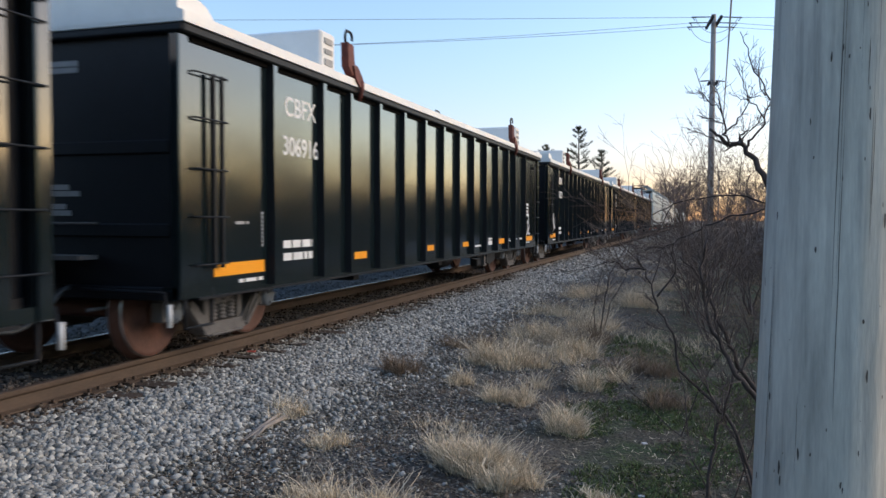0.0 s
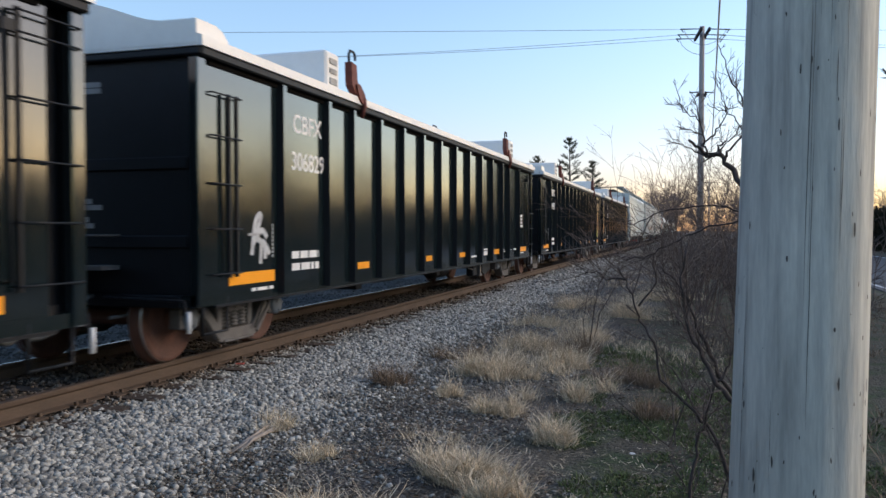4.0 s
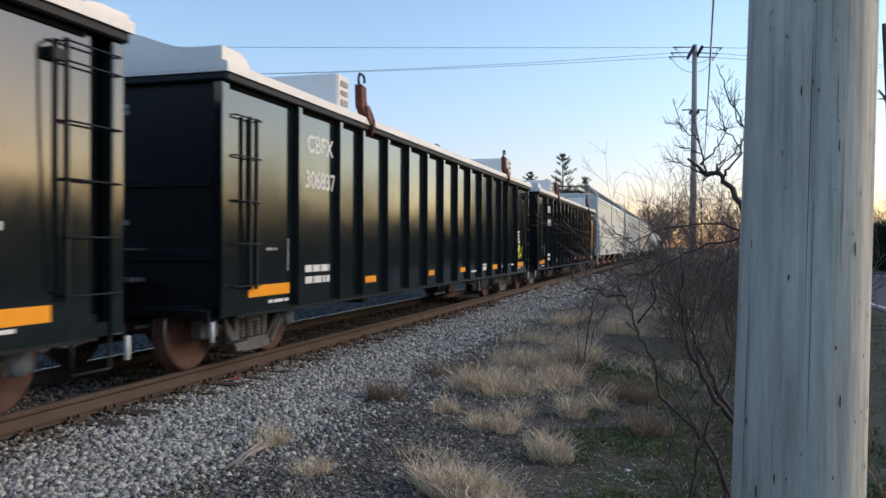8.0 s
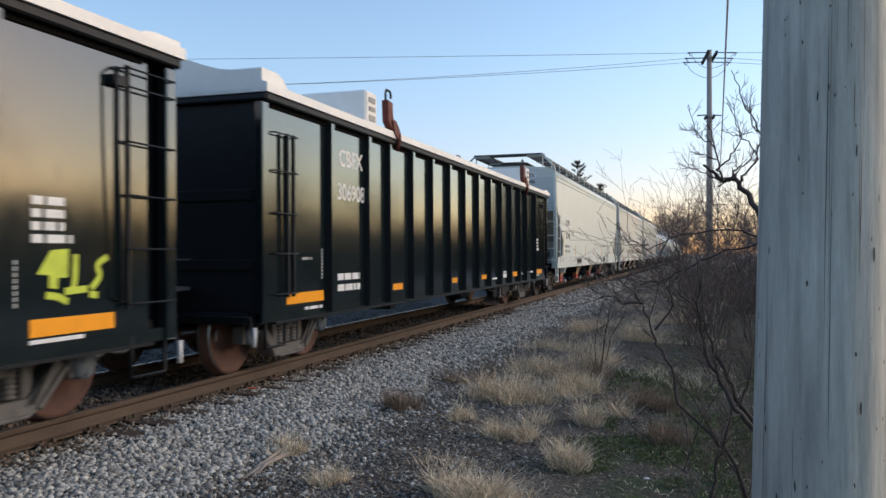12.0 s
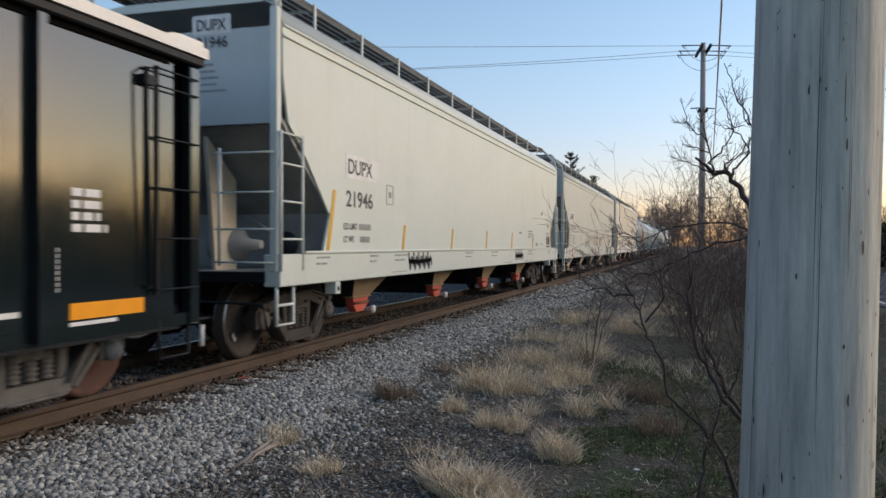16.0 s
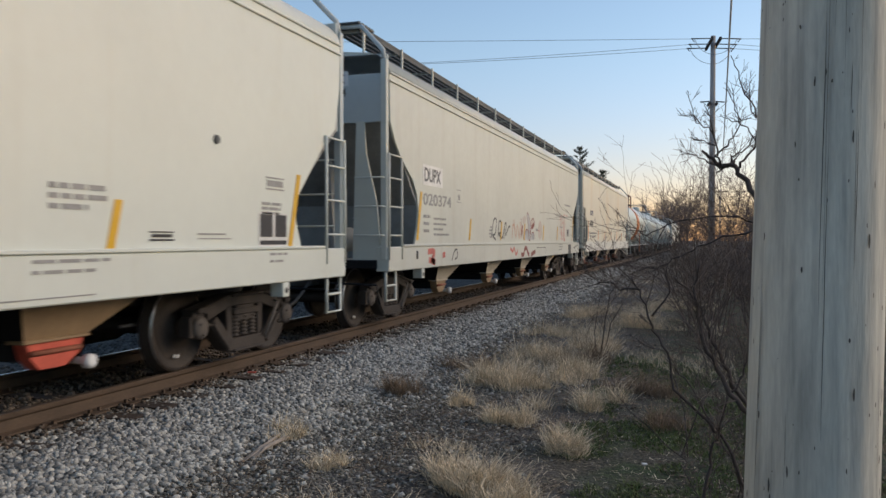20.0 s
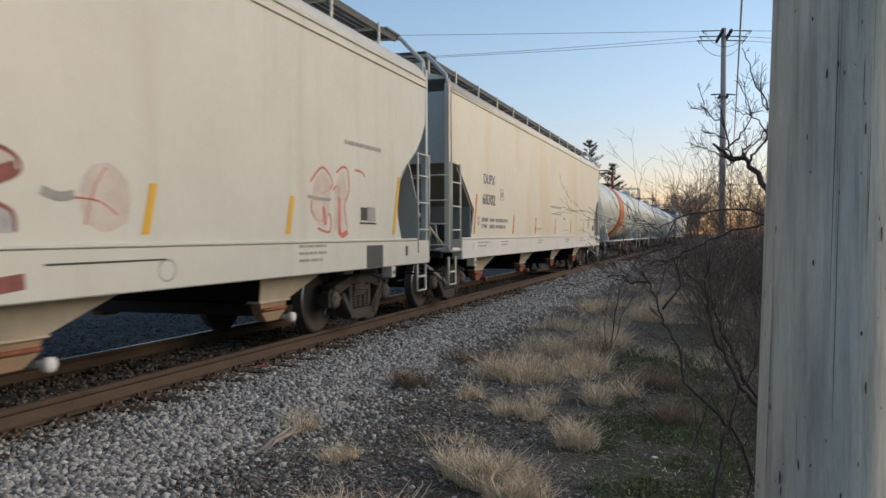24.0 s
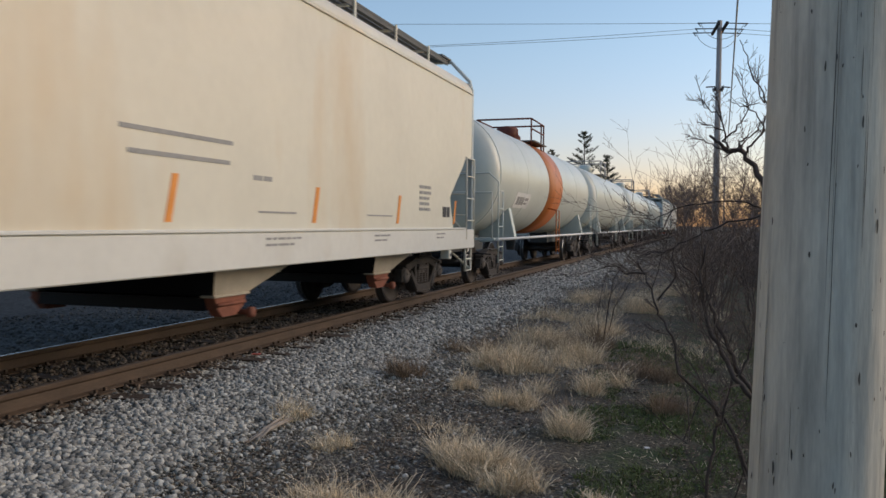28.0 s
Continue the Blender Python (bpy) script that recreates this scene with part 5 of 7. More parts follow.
bars("plate_frame", [(f + 17.02, f + 17.62, 1.625, 1.64), (f + 17.02, f + 17.62, 1.285, 1.30), (f + 17.02, f + 17.04, 1.30, 1.625), (f + 17.30, f + 17.35, 1.38, 1.625), (f + 17.60, f + 17.62, 1.30, 1.625), (f + 17.04, f + 17.60, 1.35, 1.38)], X1, WHITE, h1, "white data panel frame")
bars("data_plate", [(f + 17.045, f + 17.295, 1.385, 1.62), (f + 17.355, f + 17.595, 1.385, 1.62), (f + 17.045, f + 17.595, 1.303, 1.347)], X1, INK, h1, "black data panel")
small_print("data_line", f + 17.08, 1.72, (0.45, 0.42, 0.4), X1, GREYMARK, h1, h=0.03, gap=0.02, seed=33)
bars("data_plate", [(f + 17.17, f + 17.54, 2.005, 2.02), (f + 17.17, f + 17.54, 1.885, 1.90), (f + 17.19, f + 17.52, 1.92, 1.985), (f + 15.95, f + 16.40, 1.40, 1.415), (f + 15.95, f + 16.5, 1.36, 1.37)], X1, GREYMARK, h1)
bars("data_plate", [(f + 15.27, f + 15.6, 1.415, 1.425), (f + 15.27, f + 15.6, 1.345, 1.36), (f + 15.30, f + 15.57, 1.375, 1.402)], X1, INK, h1)
bars("sill_line", [(f + 3.45, f + 4.15, 0.945, 0.955), (f + 10.97, f + 12.01, 0.94, 0.95), (f + 13.6, f + 14.6, 0.94, 0.95)], XS, GREYMARK, h1)
bm = bmesh.new()
lathe(bm, [(X1 - 0.01, 0.05), (X1 + 0.02, 0.04)], "x", 10, c=(0, f + 16.25, 2.30))
part("side_plug", bm, DARKGREY, h1)

f = -18.96 / 2
part("white_patch", boxes((X1 - 0.002, X1 + 0.001, f + 1.58, f + 2.64, 2.26, 2.60)), WHITE, h2, "white painted patch behind the mark")
lettering("reporting_mark", "DUPX", 0.23, X1 + 0.002, f + 1.66, 2.32, DARKMARK, h2, 0.86, "dark stencilled letters")
lettering("car_number", "020374", 0.20, X1, f + 1.60, 1.93, GREYMARK, h2, 1.55, "faded grey stencilled number")
small_print("load_stencil", f + 1.62, 1.72, (0.34, 0.3, 0.3), X1, GREYMARK, h2, h=0.05, gap=0.07, seed=41)
small_print("load_stencil", f + 2.15, 1.70, (0.7, 0.72, 0.55, 0.9), X1, GREYMARK, h2, h=0.035, gap=0.055, seed=42)
bars("stencil_frame", [(f + 3.5, f + 3.78, 2.28, 2.292), (f + 3.5, f + 3.78, 2.05, 2.062), (f + 3.6, f + 3.7, 2.1, 2.2)], X1, GREYMARK, h2)
loops = [[(6.1, 1.40), (6.3, 1.78), (6.55, 1.80), (6.45, 1.50), (6.2, 1.45), (6.5, 1.36)], [(6.7, 1.42), (6.8, 1.76), (7.0, 1.74), (6.95, 1.52), (6.75, 1.50), (7.1, 1.40), (7.3, 1.62)],
         [(7.25, 1.38), (7.35, 1.7), (7.5, 1.72), (7.42, 1.45), (7.75, 1.66), (7.9, 1.66)]]
strokes("sprayed_tag", [[(y + f, z) for y, z in l] for l in loops], X1, 0.022, INK, h2, "looping black spray tag")
bars("tag_patch", [(f + 5.95, f + 6.15, 1.40, 1.44), (f + 5.9, f + 6.2, 1.47, 1.51), (f + 5.92, f + 6.12, 1.54, 1.58), (f + 6.0, f + 6.25, 1.61, 1.65)], X1, GREYMARK, h2)
off = lambda lines: [[(y + f, z) for y, z in l] for l in lines]
pale = [[(8.3, 1.85), (8.5, 1.42), (8.7, 1.72), (8.9, 1.40), (9.05, 1.8)], [(8.1, 1.40), (8.2, 1.72), (8.45, 1.60)], [(9.1, 1.40), (9.2, 1.72), (9.35, 1.50)]]
strokes("sprayed_tag", off(pale), X1, 0.028, ORSPRAY, h2, "pale orange spray lines")
horn = [(9.83, 2.02), (9.92, 2.06), (10.10, 1.95), (10.30, 1.74), (10.23, 1.55), (10.26, 1.36), (10.06, 1.36), (10.04, 1.52), (9.96, 1.75), (9.84, 1.95)]
fan = [(10.36, 1.65), (10.39, 1.85), (10.58, 1.93), (10.78, 1.87), (10.80, 1.76), (10.53, 1.66)]
fill("sprayed_patch", off([horn, [(9.60, 1.36), (9.60, 1.56), (9.72, 1.62), (9.88, 1.62), (10.02, 1.52), (10.03, 1.36)], [(10.33, 1.36), (10.41, 1.51), (10.57, 1.56), (10.75, 1.50), (10.77, 1.36)]]), X1, PALESPRAY, h2, "pale sprayed letter filling")
fill("sprayed_patch", off([fan, [(9.30, 1.90), (9.52, 1.98), (9.69, 1.94), (9.67, 1.82), (9.48, 1.75), (9.30, 1.77)], [(11.34 + 0.31 * (1 + math.cos(a * 0.5)) * (0.9 + 0.1 * math.sin(a * 3)), 1.63 + 0.27 * math.sin(a * 0.5)) for a in range(12)]]), X1, PINKSPRAY, h2, "washed-out pink spray patch")
strokes("sprayed_tag", off([horn + horn[:1], fan + fan[:1], [(9.60, 1.56), (9.72, 1.62), (9.88, 1.62), (10.02, 1.52), (10.03, 1.41)], [(10.33, 1.43), (10.41, 1.51), (10.57, 1.56), (10.75, 1.50), (10.77, 1.37)],
        [(9.1, 1.9), (9.25, 1.6), (9.4, 1.42), (9.6, 1.36)]]), X1 + 0.002, 0.016, MAROON, h2, "dull maroon sprayed outline")
strokes("sprayed_tag", off([[(10.40, 1.70), (10.55, 1.73), (10.78, 1.80)], [(9.12, 1.45), (9.2, 1.6), (9.3, 1.72)], [(10.22, 1.62), (10.3, 1.52)]]), X1 + 0.003, 0.045, MAROON, h2, "maroon sprayed shadow")
strokes("sprayed_tag", off([[(11.4, 1.42), (11.5, 1.7), (11.62, 1.86)], [(11.3, 1.62), (11.55, 1.6), (11.75, 1.5)]]), X1 + 0.002, 0.007, REDSPRAY, h2, "thin red spray lines")
strokes("sprayed_tag", off([[(11.0, 1.66), (11.15, 1.62), (11.3, 1.64)]]), X1 + 0.002, 0.035, GREYMARK, h2, "grey smear")
strokes("sprayed_tag", off([[(9.0, 0.99), (9.3, 0.99), (9.43, 1.12), (9.65, 1.14), (9.83, 1.01), (9.99, 0.97)], [(10.24, 0.96), (10.52, 1.01), (10.82, 1.04)]]), XS, 0.055, MAROON, h2, "maroon spray scrawl on the side sill")
strokes("sprayed_tag", off([[(7.8, 1.16), (8.05, 1.08), (8.2, 1.16), (8.4, 1.0), (8.6, 1.1)]]), XS, 0.035, REDSPRAY, h2, "red spray scrawl on the side sill")
fill("sprayed_patch", off([[(14.96, 1.80), (15.06, 2.02), (15.28, 2.10), (15.44, 1.96), (15.40, 1.60), (15.30, 1.42), (15.10, 1.46), (14.98, 1.60)], [(15.52, 1.40), (15.56, 1.90), (15.66, 2.10), (15.84, 2.14), (15.90, 1.90), (15.80, 1.60), (15.84, 1.38)]]), X1, PINKSPRAY, h2, "washed-out pink letter filling")
strokes("sprayed_tag", off([[(12.31 + 0.11 * math.cos(a * 0.7), 1.05 + 0.09 * math.sin(a * 0.7)) for a in range(10)]]), XS, 0.008, GREYMARK, h2, "faint oval mark on the sill")
bars("sill_seam", [(f + 10.99, f + 12.29, 1.135, 1.15)], XS, INK, h2)
strokes("sprayed_tag", [[(y + f, z) for y, z in l] for l in [[(1.75, 1.16), (2.1, 1.15), (1.95, 1.0), (2.15, 0.98), (1.8, 1.02)], [(2.55, 1.08), (2.7, 1.1)]]], XS, 0.05, REDSPRAY, h2, "smeared red spray on the sill")
strokes("sprayed_tag", [[(y + f, z) for y, z in l] for l in [[(3.1, 0.98), (3.25, 1.14), (3.4, 1.18), (3.45, 1.05), (3.3, 1.0)]]], XS, 0.016, INK, h2, "thin dark scrawl")
si = [[(14.92, 1.95), (15.24, 2.14), (15.50, 1.95), (15.20, 1.83), (15.09, 1.90)], [(14.99, 1.81), (14.95, 1.62), (15.16, 1.50), (15.42, 1.59), (15.42, 1.38), (15.10, 1.42)], [(15.60, 2.10), (15.78, 2.18), (15.92, 2.15), (15.96, 1.91), (15.83, 1.69), (15.91, 1.43)],
      [(15.50, 1.88), (15.66, 1.91), (15.66, 1.34)], [(16.14, 2.17), (16.36, 2.16), (16.46, 2.10)]]
strokes("sprayed_tag", off(si), X1, 0.015, REDSPRAY, h2, "red spray letters")
strokes("sprayed_tag", off([[(15.25, 1.68), (15.3, 1.46)], [(15.68, 1.8), (15.7, 1.36), (15.92, 1.38)]]), X1 + 0.002, 0.035, REDSPRAY, h2, "red spray letters")
strokes("sprayed_tag", off([[(14.85, 1.78), (15.2, 1.76), (15.45, 1.77)]]), X1 + 0.003, 0.02, GREYMARK, h2, "grey smear")
small_print("rear_stencil", f + 15.84, 2.48, (1.2,), X1, GREYMARK, h2, h=0.05, gap=0.09, seed=43)
bars("data_plate", [(f + 16.33, f + 16.52, 1.53, 1.70), (f + 16.30, f + 16.82, 1.48, 1.505)], X1, INK, h2, "black data panel")
bars("data_patch", [(f + 16.54, f + 16.80, 1.52, 1.71)], X1, GREYMARK, h2)
bars("sill_slot", [(f + 17.88, f + 17.96, 1.03, 1.17), (f + 1.18, f + 1.26, 1.05, 1.18)], XS, INK, h2)
bars("sill_patch", [(f + 16.45, f + 17.0, 0.90, 1.20)], XS, DARKGREY, h2)
small_print("sill_stencil", f + 14.6, 1.2, (0.7, 0.7, 0.6), XS, GREYMARK, h2, h=0.03, gap=0.05, seed=44)

f = -19.43 / 2 + 0.2
lettering("reporting_mark", "DUPX", 0.20, X1, f + 2.02, 2.36, BLUEMARK, h3, 0.88, "dark stencilled letters")
lettering("car_number", "68302", 0.22, X1, f + 1.94, 1.94, DARKMARK, h3, 0.98, "dark stencilled number")
bars("stencil_frame", [(f + 3.36, f + 3.62, 2.30, 2.312), (f + 3.36, f + 3.62, 2.08, 2.092), (f + 3.36, f + 3.372, 2.08, 2.31), (f + 3.608, f + 3.62, 2.08, 2.31), (f + 3.44, f + 3.54, 2.14, 2.24)], X1, GREYMARK, h3)
small_print("load_stencil", f + 1.58, 1.62, (0.12, 0.12), X1, GREYMARK, h3, h=0.07, gap=0.03, seed=51)
for k, (word, w) in enumerate((("LD LMT", 0.46), ("LT WT", 0.40))):
    z = 1.60 - 0.135 * k
    lettering("load_mark", word, 0.075, X1, f + 1.86, z, DARKMARK, h3, w, "dark stencilled letters")
    for a, n in ((2.46, 5), (2.95, 3), (3.20, 5), (3.64, 2), (3.84, 2 - 2 * k)):
        bars("load_figures", [(f + a + 0.078 * q, f + a + 0.078 * q + 0.055, z, z + 0.072) for q in range(n)], X1, GREYMARK, h3)
for y, w, s_ in ((1.5, 0.8, 1), (3.3, 0.7, 2), (7.2, 0.6, 3), (11.3, 0.8, 4), (14.2, 0.6, 5), (16.9, 0.5, 6)):
    small_print("sill_stencil", f + y, 1.17, (w, w * 0.8), XS, GREYMARK, h3, h=0.025, gap=0.04, seed=s_)
bars("sill_patch", [(f + 1.15, f + 1.38, 1.05, 1.18)], XS, WHITE, h3)
bars("line_stencil", [(f + 9.12, f + 10.72, 2.09, 2.13), (f + 9.22, f + 10.67, 1.90, 1.94)], X1, GREYMARK, h3)
small_print("rear_stencil", f + 11.1, 1.78, (0.4,), X1, GREYMARK, h3, h=0.05, seed=53)
small_print("rear_stencil", f + 16.1, 1.92, (0.6, 0.6, 0.5, 0.5, 0.55), X1, GREYMARK, h3, h=0.05, gap=0.04, seed=54)
bars("data_plate", [(f + 17.3, f + 17.5, 1.47, 1.65), (f + 17.54, f + 17.7, 1.47, 1.65)], X1, INK, h3, "black data panel")
bars("line_stencil", [(f + 6.9, f + 7.8, 1.48, 1.50), (f + 6.9, f + 7.6, 1.44, 1.455), (f + 11.2, f + 12.0, 1.45, 1.47), (f + 14.0, f + 14.9, 1.45, 1.47)], X1, GREYMARK, h3)


# ---- tank cars ----
def tank_car(band, label):
    car = new("tank_car")
    tagged(car, label, "rail car", "cars of the freight train")
    R, zc, h = 1.46, 2.52, 7.75
    bm = bmesh.new()
    prof = []
    for k in range(9):
        a = k / 8 * math.pi / 2
        prof.append((-h + 0.62 - 0.62 * math.cos(a), max(0.02, R * math.sin(a))))
    prof += [(h - 0.62 + (p[0] + h) * 0 + (0.62 - (p[0] + h)), p[1]) for p in reversed(prof)]
    prof = sorted(set(prof))
    lathe(bm, prof, "y", 48, c=(0, 0, zc))
    part("tank_shell", bm, TANKPAINT, car, "pale grey rounded tank")
    for y in (-h + 0.6, -h + 3.6, h - 3.6, h - 0.6):
        bm = bmesh.new()
        lathe(bm, [(y - 0.03, R - 0.01), (y - 0.025, R + 0.006), (y + 0.025, R + 0.006), (y + 0.03, R - 0.01)], "y", 48, c=(0, 0, zc))
        part("weld_seam", bm, TANKPAINT, car)
    if band:
        bm = bmesh.new()
        lathe(bm, [(-1.15, R - 0.01), (-1.15, R + 0.009), (1.15, R + 0.009), (1.15, R - 0.01)], "y", 48, c=(0, -0.05, zc))
        part("painted_band", bm, BAND, car, "burnt orange band round the tank")
        def patch(name, y0, y1, z0, z1, out, material):
            bm = bmesh.new()
            rows = []
            for k in range(7):
                a = math.asin((z0 + (z1 - z0) * k / 6 - zc) / R)
                rows.append([bm.verts.new(((R + o) * math.cos(a), y, zc + (R + o) * math.sin(a))) for o, y in ((0, y0), (out, y0), (out, y1), (0, y1))])
            for p, q in zip(rows, rows[1:]):
                for k in range(4):
                    bm.faces.new((p[k], p[(k + 1) % 4], q[(k + 1) % 4], q[k]))
            bm.faces.new(rows[0])
            bm.faces.new(rows[-1][::-1])
            bmesh.ops.recalc_face_normals(bm, faces=bm.faces)
            part(name, bm, material, car)
        patch("white_placard", -5.3, -3.6, 1.78, 2.16, 0.005, WHITE)
        for a, b, z0, z1 in ((-5.1, -4.85, 1.86, 2.06), (-4.8, -4.6, 1.86, 2.06), (-4.55, -4.3, 1.86, 2.06), (-4.2, -3.8, 1.98, 2.05), (-4.2, -3.9, 1.88, 1.93)):
            patch("placard_mark", a, b, z0, z1, 0.009, GREYMARK)
    dome_mat = RUSTRED if band else TANKPAINT
    bm = bmesh.new()
    lathe(bm, [(3.9, 0.34), (4.28, 0.34), (4.36, 0.29), (4.39, 0.08)], "z", 24, c=(0, -0.55, 0))
    part("manway", bm, dome_mat, car)
    bm = bmesh.new()
    lathe(bm, [(3.9, 0.22), (4.15, 0.22), (4.22, 0.15)], "z", 16, c=(0, 0.35, 0))
    part("valve_housing", bm, dome_mat, car)
    rail_paint = dome_mat if band else GREYMARK
    for s in (1, -1):
        x = s * 0.85
        rods(car, [("guard_post", [(x, y, 3.60), (x, y, 4.55)], 0.028) for y in (-1.0, 0.55, 0.95)]
             + [("guard_rail", [(x, -1.0, z), (x, 0.95, z)], 0.025) for z in (4.25, 4.55)], rail_paint)
    rods(car, [("guard_rail", [(-0.85, y, 4.55), (0.85, y, 4.55)], 0.028) for y in (-1.0, 0.95)], rail_paint)
    part("manway_platform", boxes((0.5, 0.95, -1.0, 0.95, 3.86, 3.90), (-0.95, -0.5, -1.0, 0.95, 3.86, 3.90)), DARKGREY, car)
    for s in (1, -1):
        rods(car, [("ladder_rail", [(s * 1.56, y, 0.50), (s * 1.56, y, 1.78), (s * 1.30, y, 1.85)], 0.022) for y in (-0.55, -0.05)]
             + [("ladder_rung", [(s * 1.56, -0.55, 0.60 + 0.3 * k), (s * 1.56, -0.05, 0.60 + 0.3 * k)], 0.014) for k in range(4)], BAND if band else TANKPAINT)
        bm = bmesh.new()
        tube(bm, [(s * 1.55, -h - 0.1, 1.02), (s * 1.55, h + 0.1, 1.02)], 0.035, 8)
        part("side_rail", bm, WHITE, car, "white painted side rail")
        for e in (-1, 1):
            bm = bmesh.new()
            yy = e * (h - 0.1)
            tube(bm, [(s * 1.52, yy, 0.5), (s * 1.52, yy, 2.3), (s * 1.30, yy, 2.5), (s * 0.2, yy + e * 0.12, 2.45)], 0.020, 6)
            for z in (0.55, 0.85, 1.3, 1.7, 2.1):
                tube(bm, [(s * 1.52, yy, z), (s * 1.52, yy - e * 0.42, z)], 0.014, 6)
            tube(bm, [(s * 1.52, yy - e * 0.42, 0.5), (s * 1.52, yy - e * 0.42, 2.1)], 0.018, 6)
            part("corner_grab", bm, TANKPAINT, car)
            x = sorted((s * 0.75, s * 1.40))
            y = sorted((e * (h - 2.0), e * (h - 2.25)))
            bm = bmesh.new()
            vv = [(s * 0.55, 0.9), (s * 1.45, 0.98), (s * 1.45, 1.06), (s * 1.30, 1.75), (s * 0.55, 1.20)]
            a = [bm.verts.new((x_, y[0], z_)) for x_, z_ in vv]
            b = [bm.verts.new((x_, y[1], z_)) for x_, z_ in vv]
            bm.faces.new(a)
            bm.faces.new(b[::-1])
            for k in range(5):
                bm.faces.new((a[k], b[k], b[(k + 1) % 5], a[(k + 1) % 5]))
            bmesh.ops.recalc_face_normals(bm, faces=bm.faces)
            part("tank_saddle", bm, TANKPAINT, car)
    for e in (-1, 1):
        y = sorted((e * (h - 3.2), e * (h + 0.25)))
        part("stub_sill", boxes((-0.32, 0.32, y[0], y[1], 0.70, 1.08)), DARKGREY, car)
        y = sorted((e * (h - 0.3), e * (h + 0.22)))
        part("end_platform", boxes((-1.5, 1.5, y[0], y[1], 1.0, 1.05)), TANKPAINT, car)
        bm = bmesh.new()
        yy = e * (h + 0.2)
        tube(bm, [(-1.45, yy, 1.05), (-1.45, yy, 2.05), (1.45, yy, 2.05), (1.45, yy, 1.05)], 0.02, 6)
        part("end_handrail", bm, TANKPAINT, car)
    bm = bmesh.new()
    lathe(bm, [(0.55, 0.12), (1.1, 0.2), (1.2, 0.3)], "z", 14)
    part("bottom_outlet", bm, DARKGREY, car)
    couplers(car, h + 0.2, 0.68, TRUCKSTEEL)
    trucks(car, (-h + 1.35, h - 1.35), "dark")
    return car


t1 = tank_car(True, "pale grey tank car with burnt orange band and rusty manway")
t2 = tank_car(False, "pale grey tank car with guard rail on top")
add(t1, 148.45)
add(t2, 165.4)
for k in range(2):
    add(copy_thing(t2, pose(0, 0, 0)), 182.75 + 17.35 * k)
add(h4, 219.2)
add(h5, 239.8)

# ---- poles and wires ----
def near_pole():
    pl = new("utility_pole")
    tagged(pl, "grey weathered wooden utility pole close by, with checks and knots", "utility pole")
    base, top = Vector((0.2116, 2.03, -0.5)), Vector((0.4476, 2.03, 9.5))
    pl.matrix_basis = Matrix.Translation(base)
    axis = top - base
    bm = bmesh.new()
    rings = []
    n = 64
    zs = [i / 60 for i in range(61)]
    for t in zs:
        c = axis * t
        r = 0.1537 - 0.062 * t
        ring = []
        for k in range(n):
            a = 2 * math.pi * k / n
            rr = r + 0.0018 * noise.noise((math.cos(a) * 6, math.sin(a) * 6, t * 8)) + 0.0012 * noise.noise((math.cos(a) * 20, math.sin(a) * 20, t * 3))
            ring.append(bm.verts.new((c.x + rr * math.cos(a), c.y + rr * math.sin(a), c.z)))
        rings.append(ring)
    for a, b in zip(rings, rings[1:]):
        for k in range(n):
            bm.faces.new((a[k], a[(k + 1) % n], b[(k + 1) % n], b[k])).smooth = True
    bm.faces.new(rings[0][::-1])
    bm.faces.new(rings[-1])
    part("pole_shaft", bm, POLEWOOD, pl)
    rnd = random.Random(8)

    def at(a, z, out):
        t = (z + 0.5) / 10
        r = 0.1537 - 0.062 * t + out
        c = axis * t
        return Vector((c.x + r * math.cos(a), c.y + r * math.sin(a), c.z))
    # drying checks: long thin slits that wander with the grain, and small knots
    for _ in range(46):
        bm = bmesh.new()
        a = rnd.uniform(math.pi * 0.9, math.pi * 2.1)
        z = rnd.uniform(-0.1, 2.6)
        l = rnd.uniform(0.10, 0.95)
        w = rnd.uniform(0.003, 0.0075)
        n = 7
        prev = None
        for k in range(n + 1):
            ww = math.sin(math.pi * min(0.97, max(0.03, k / n))) * rnd.uniform(0.5, 1.1)
            a += rnd.gauss(0, 0.0035)
            q = [bm.verts.new(at(a - w * ww, z + l * k / n, 0.0022)), bm.verts.new(at(a + w * ww, z + l * k / n, 0.0022))]
            if prev:
                bm.faces.new((prev[0], prev[1], q[1], q[0]))
            prev = q
        part("drying_check", bm, CRACK, pl, "dark drying crack")
    for _ in range(190):
        a = rnd.uniform(math.pi * 0.9, math.pi * 2.1)
        z = rnd.uniform(0.0, 2.6)
        bm = bmesh.new()
        ww = rnd.uniform(0.006, 0.019)
        hh = ww * 0.15 * rnd.uniform(1.2, 7.0)
        tilt = rnd.uniform(-0.3, 0.3)
        ring = []
        for k in range(8):
            f = 2 * math.pi * k / 8
            jit = rnd.uniform(0.75, 1.2)
            ring.append(bm.verts.new(at(a + ww * jit * math.cos(f) + tilt * ww * math.sin(f), z + hh * jit * math.sin(f), 0.0026)))
        bm.faces.new(ring)
        part("knot", bm, KNOT, pl)
    return pl


near_pole()


def strung(bm, p, q, sag, r, n=24):
    p, q = Vector(p), Vector(q)
    pts = []
    for i in range(n + 1):
        t = i / n
        v = p.lerp(q, t)
        v.z -= sag * 4 * t * (1 - t)
        pts.append(v)
    tube(bm, pts, r, 5)


ALONG = Vector((-0.957, -0.294, 0))


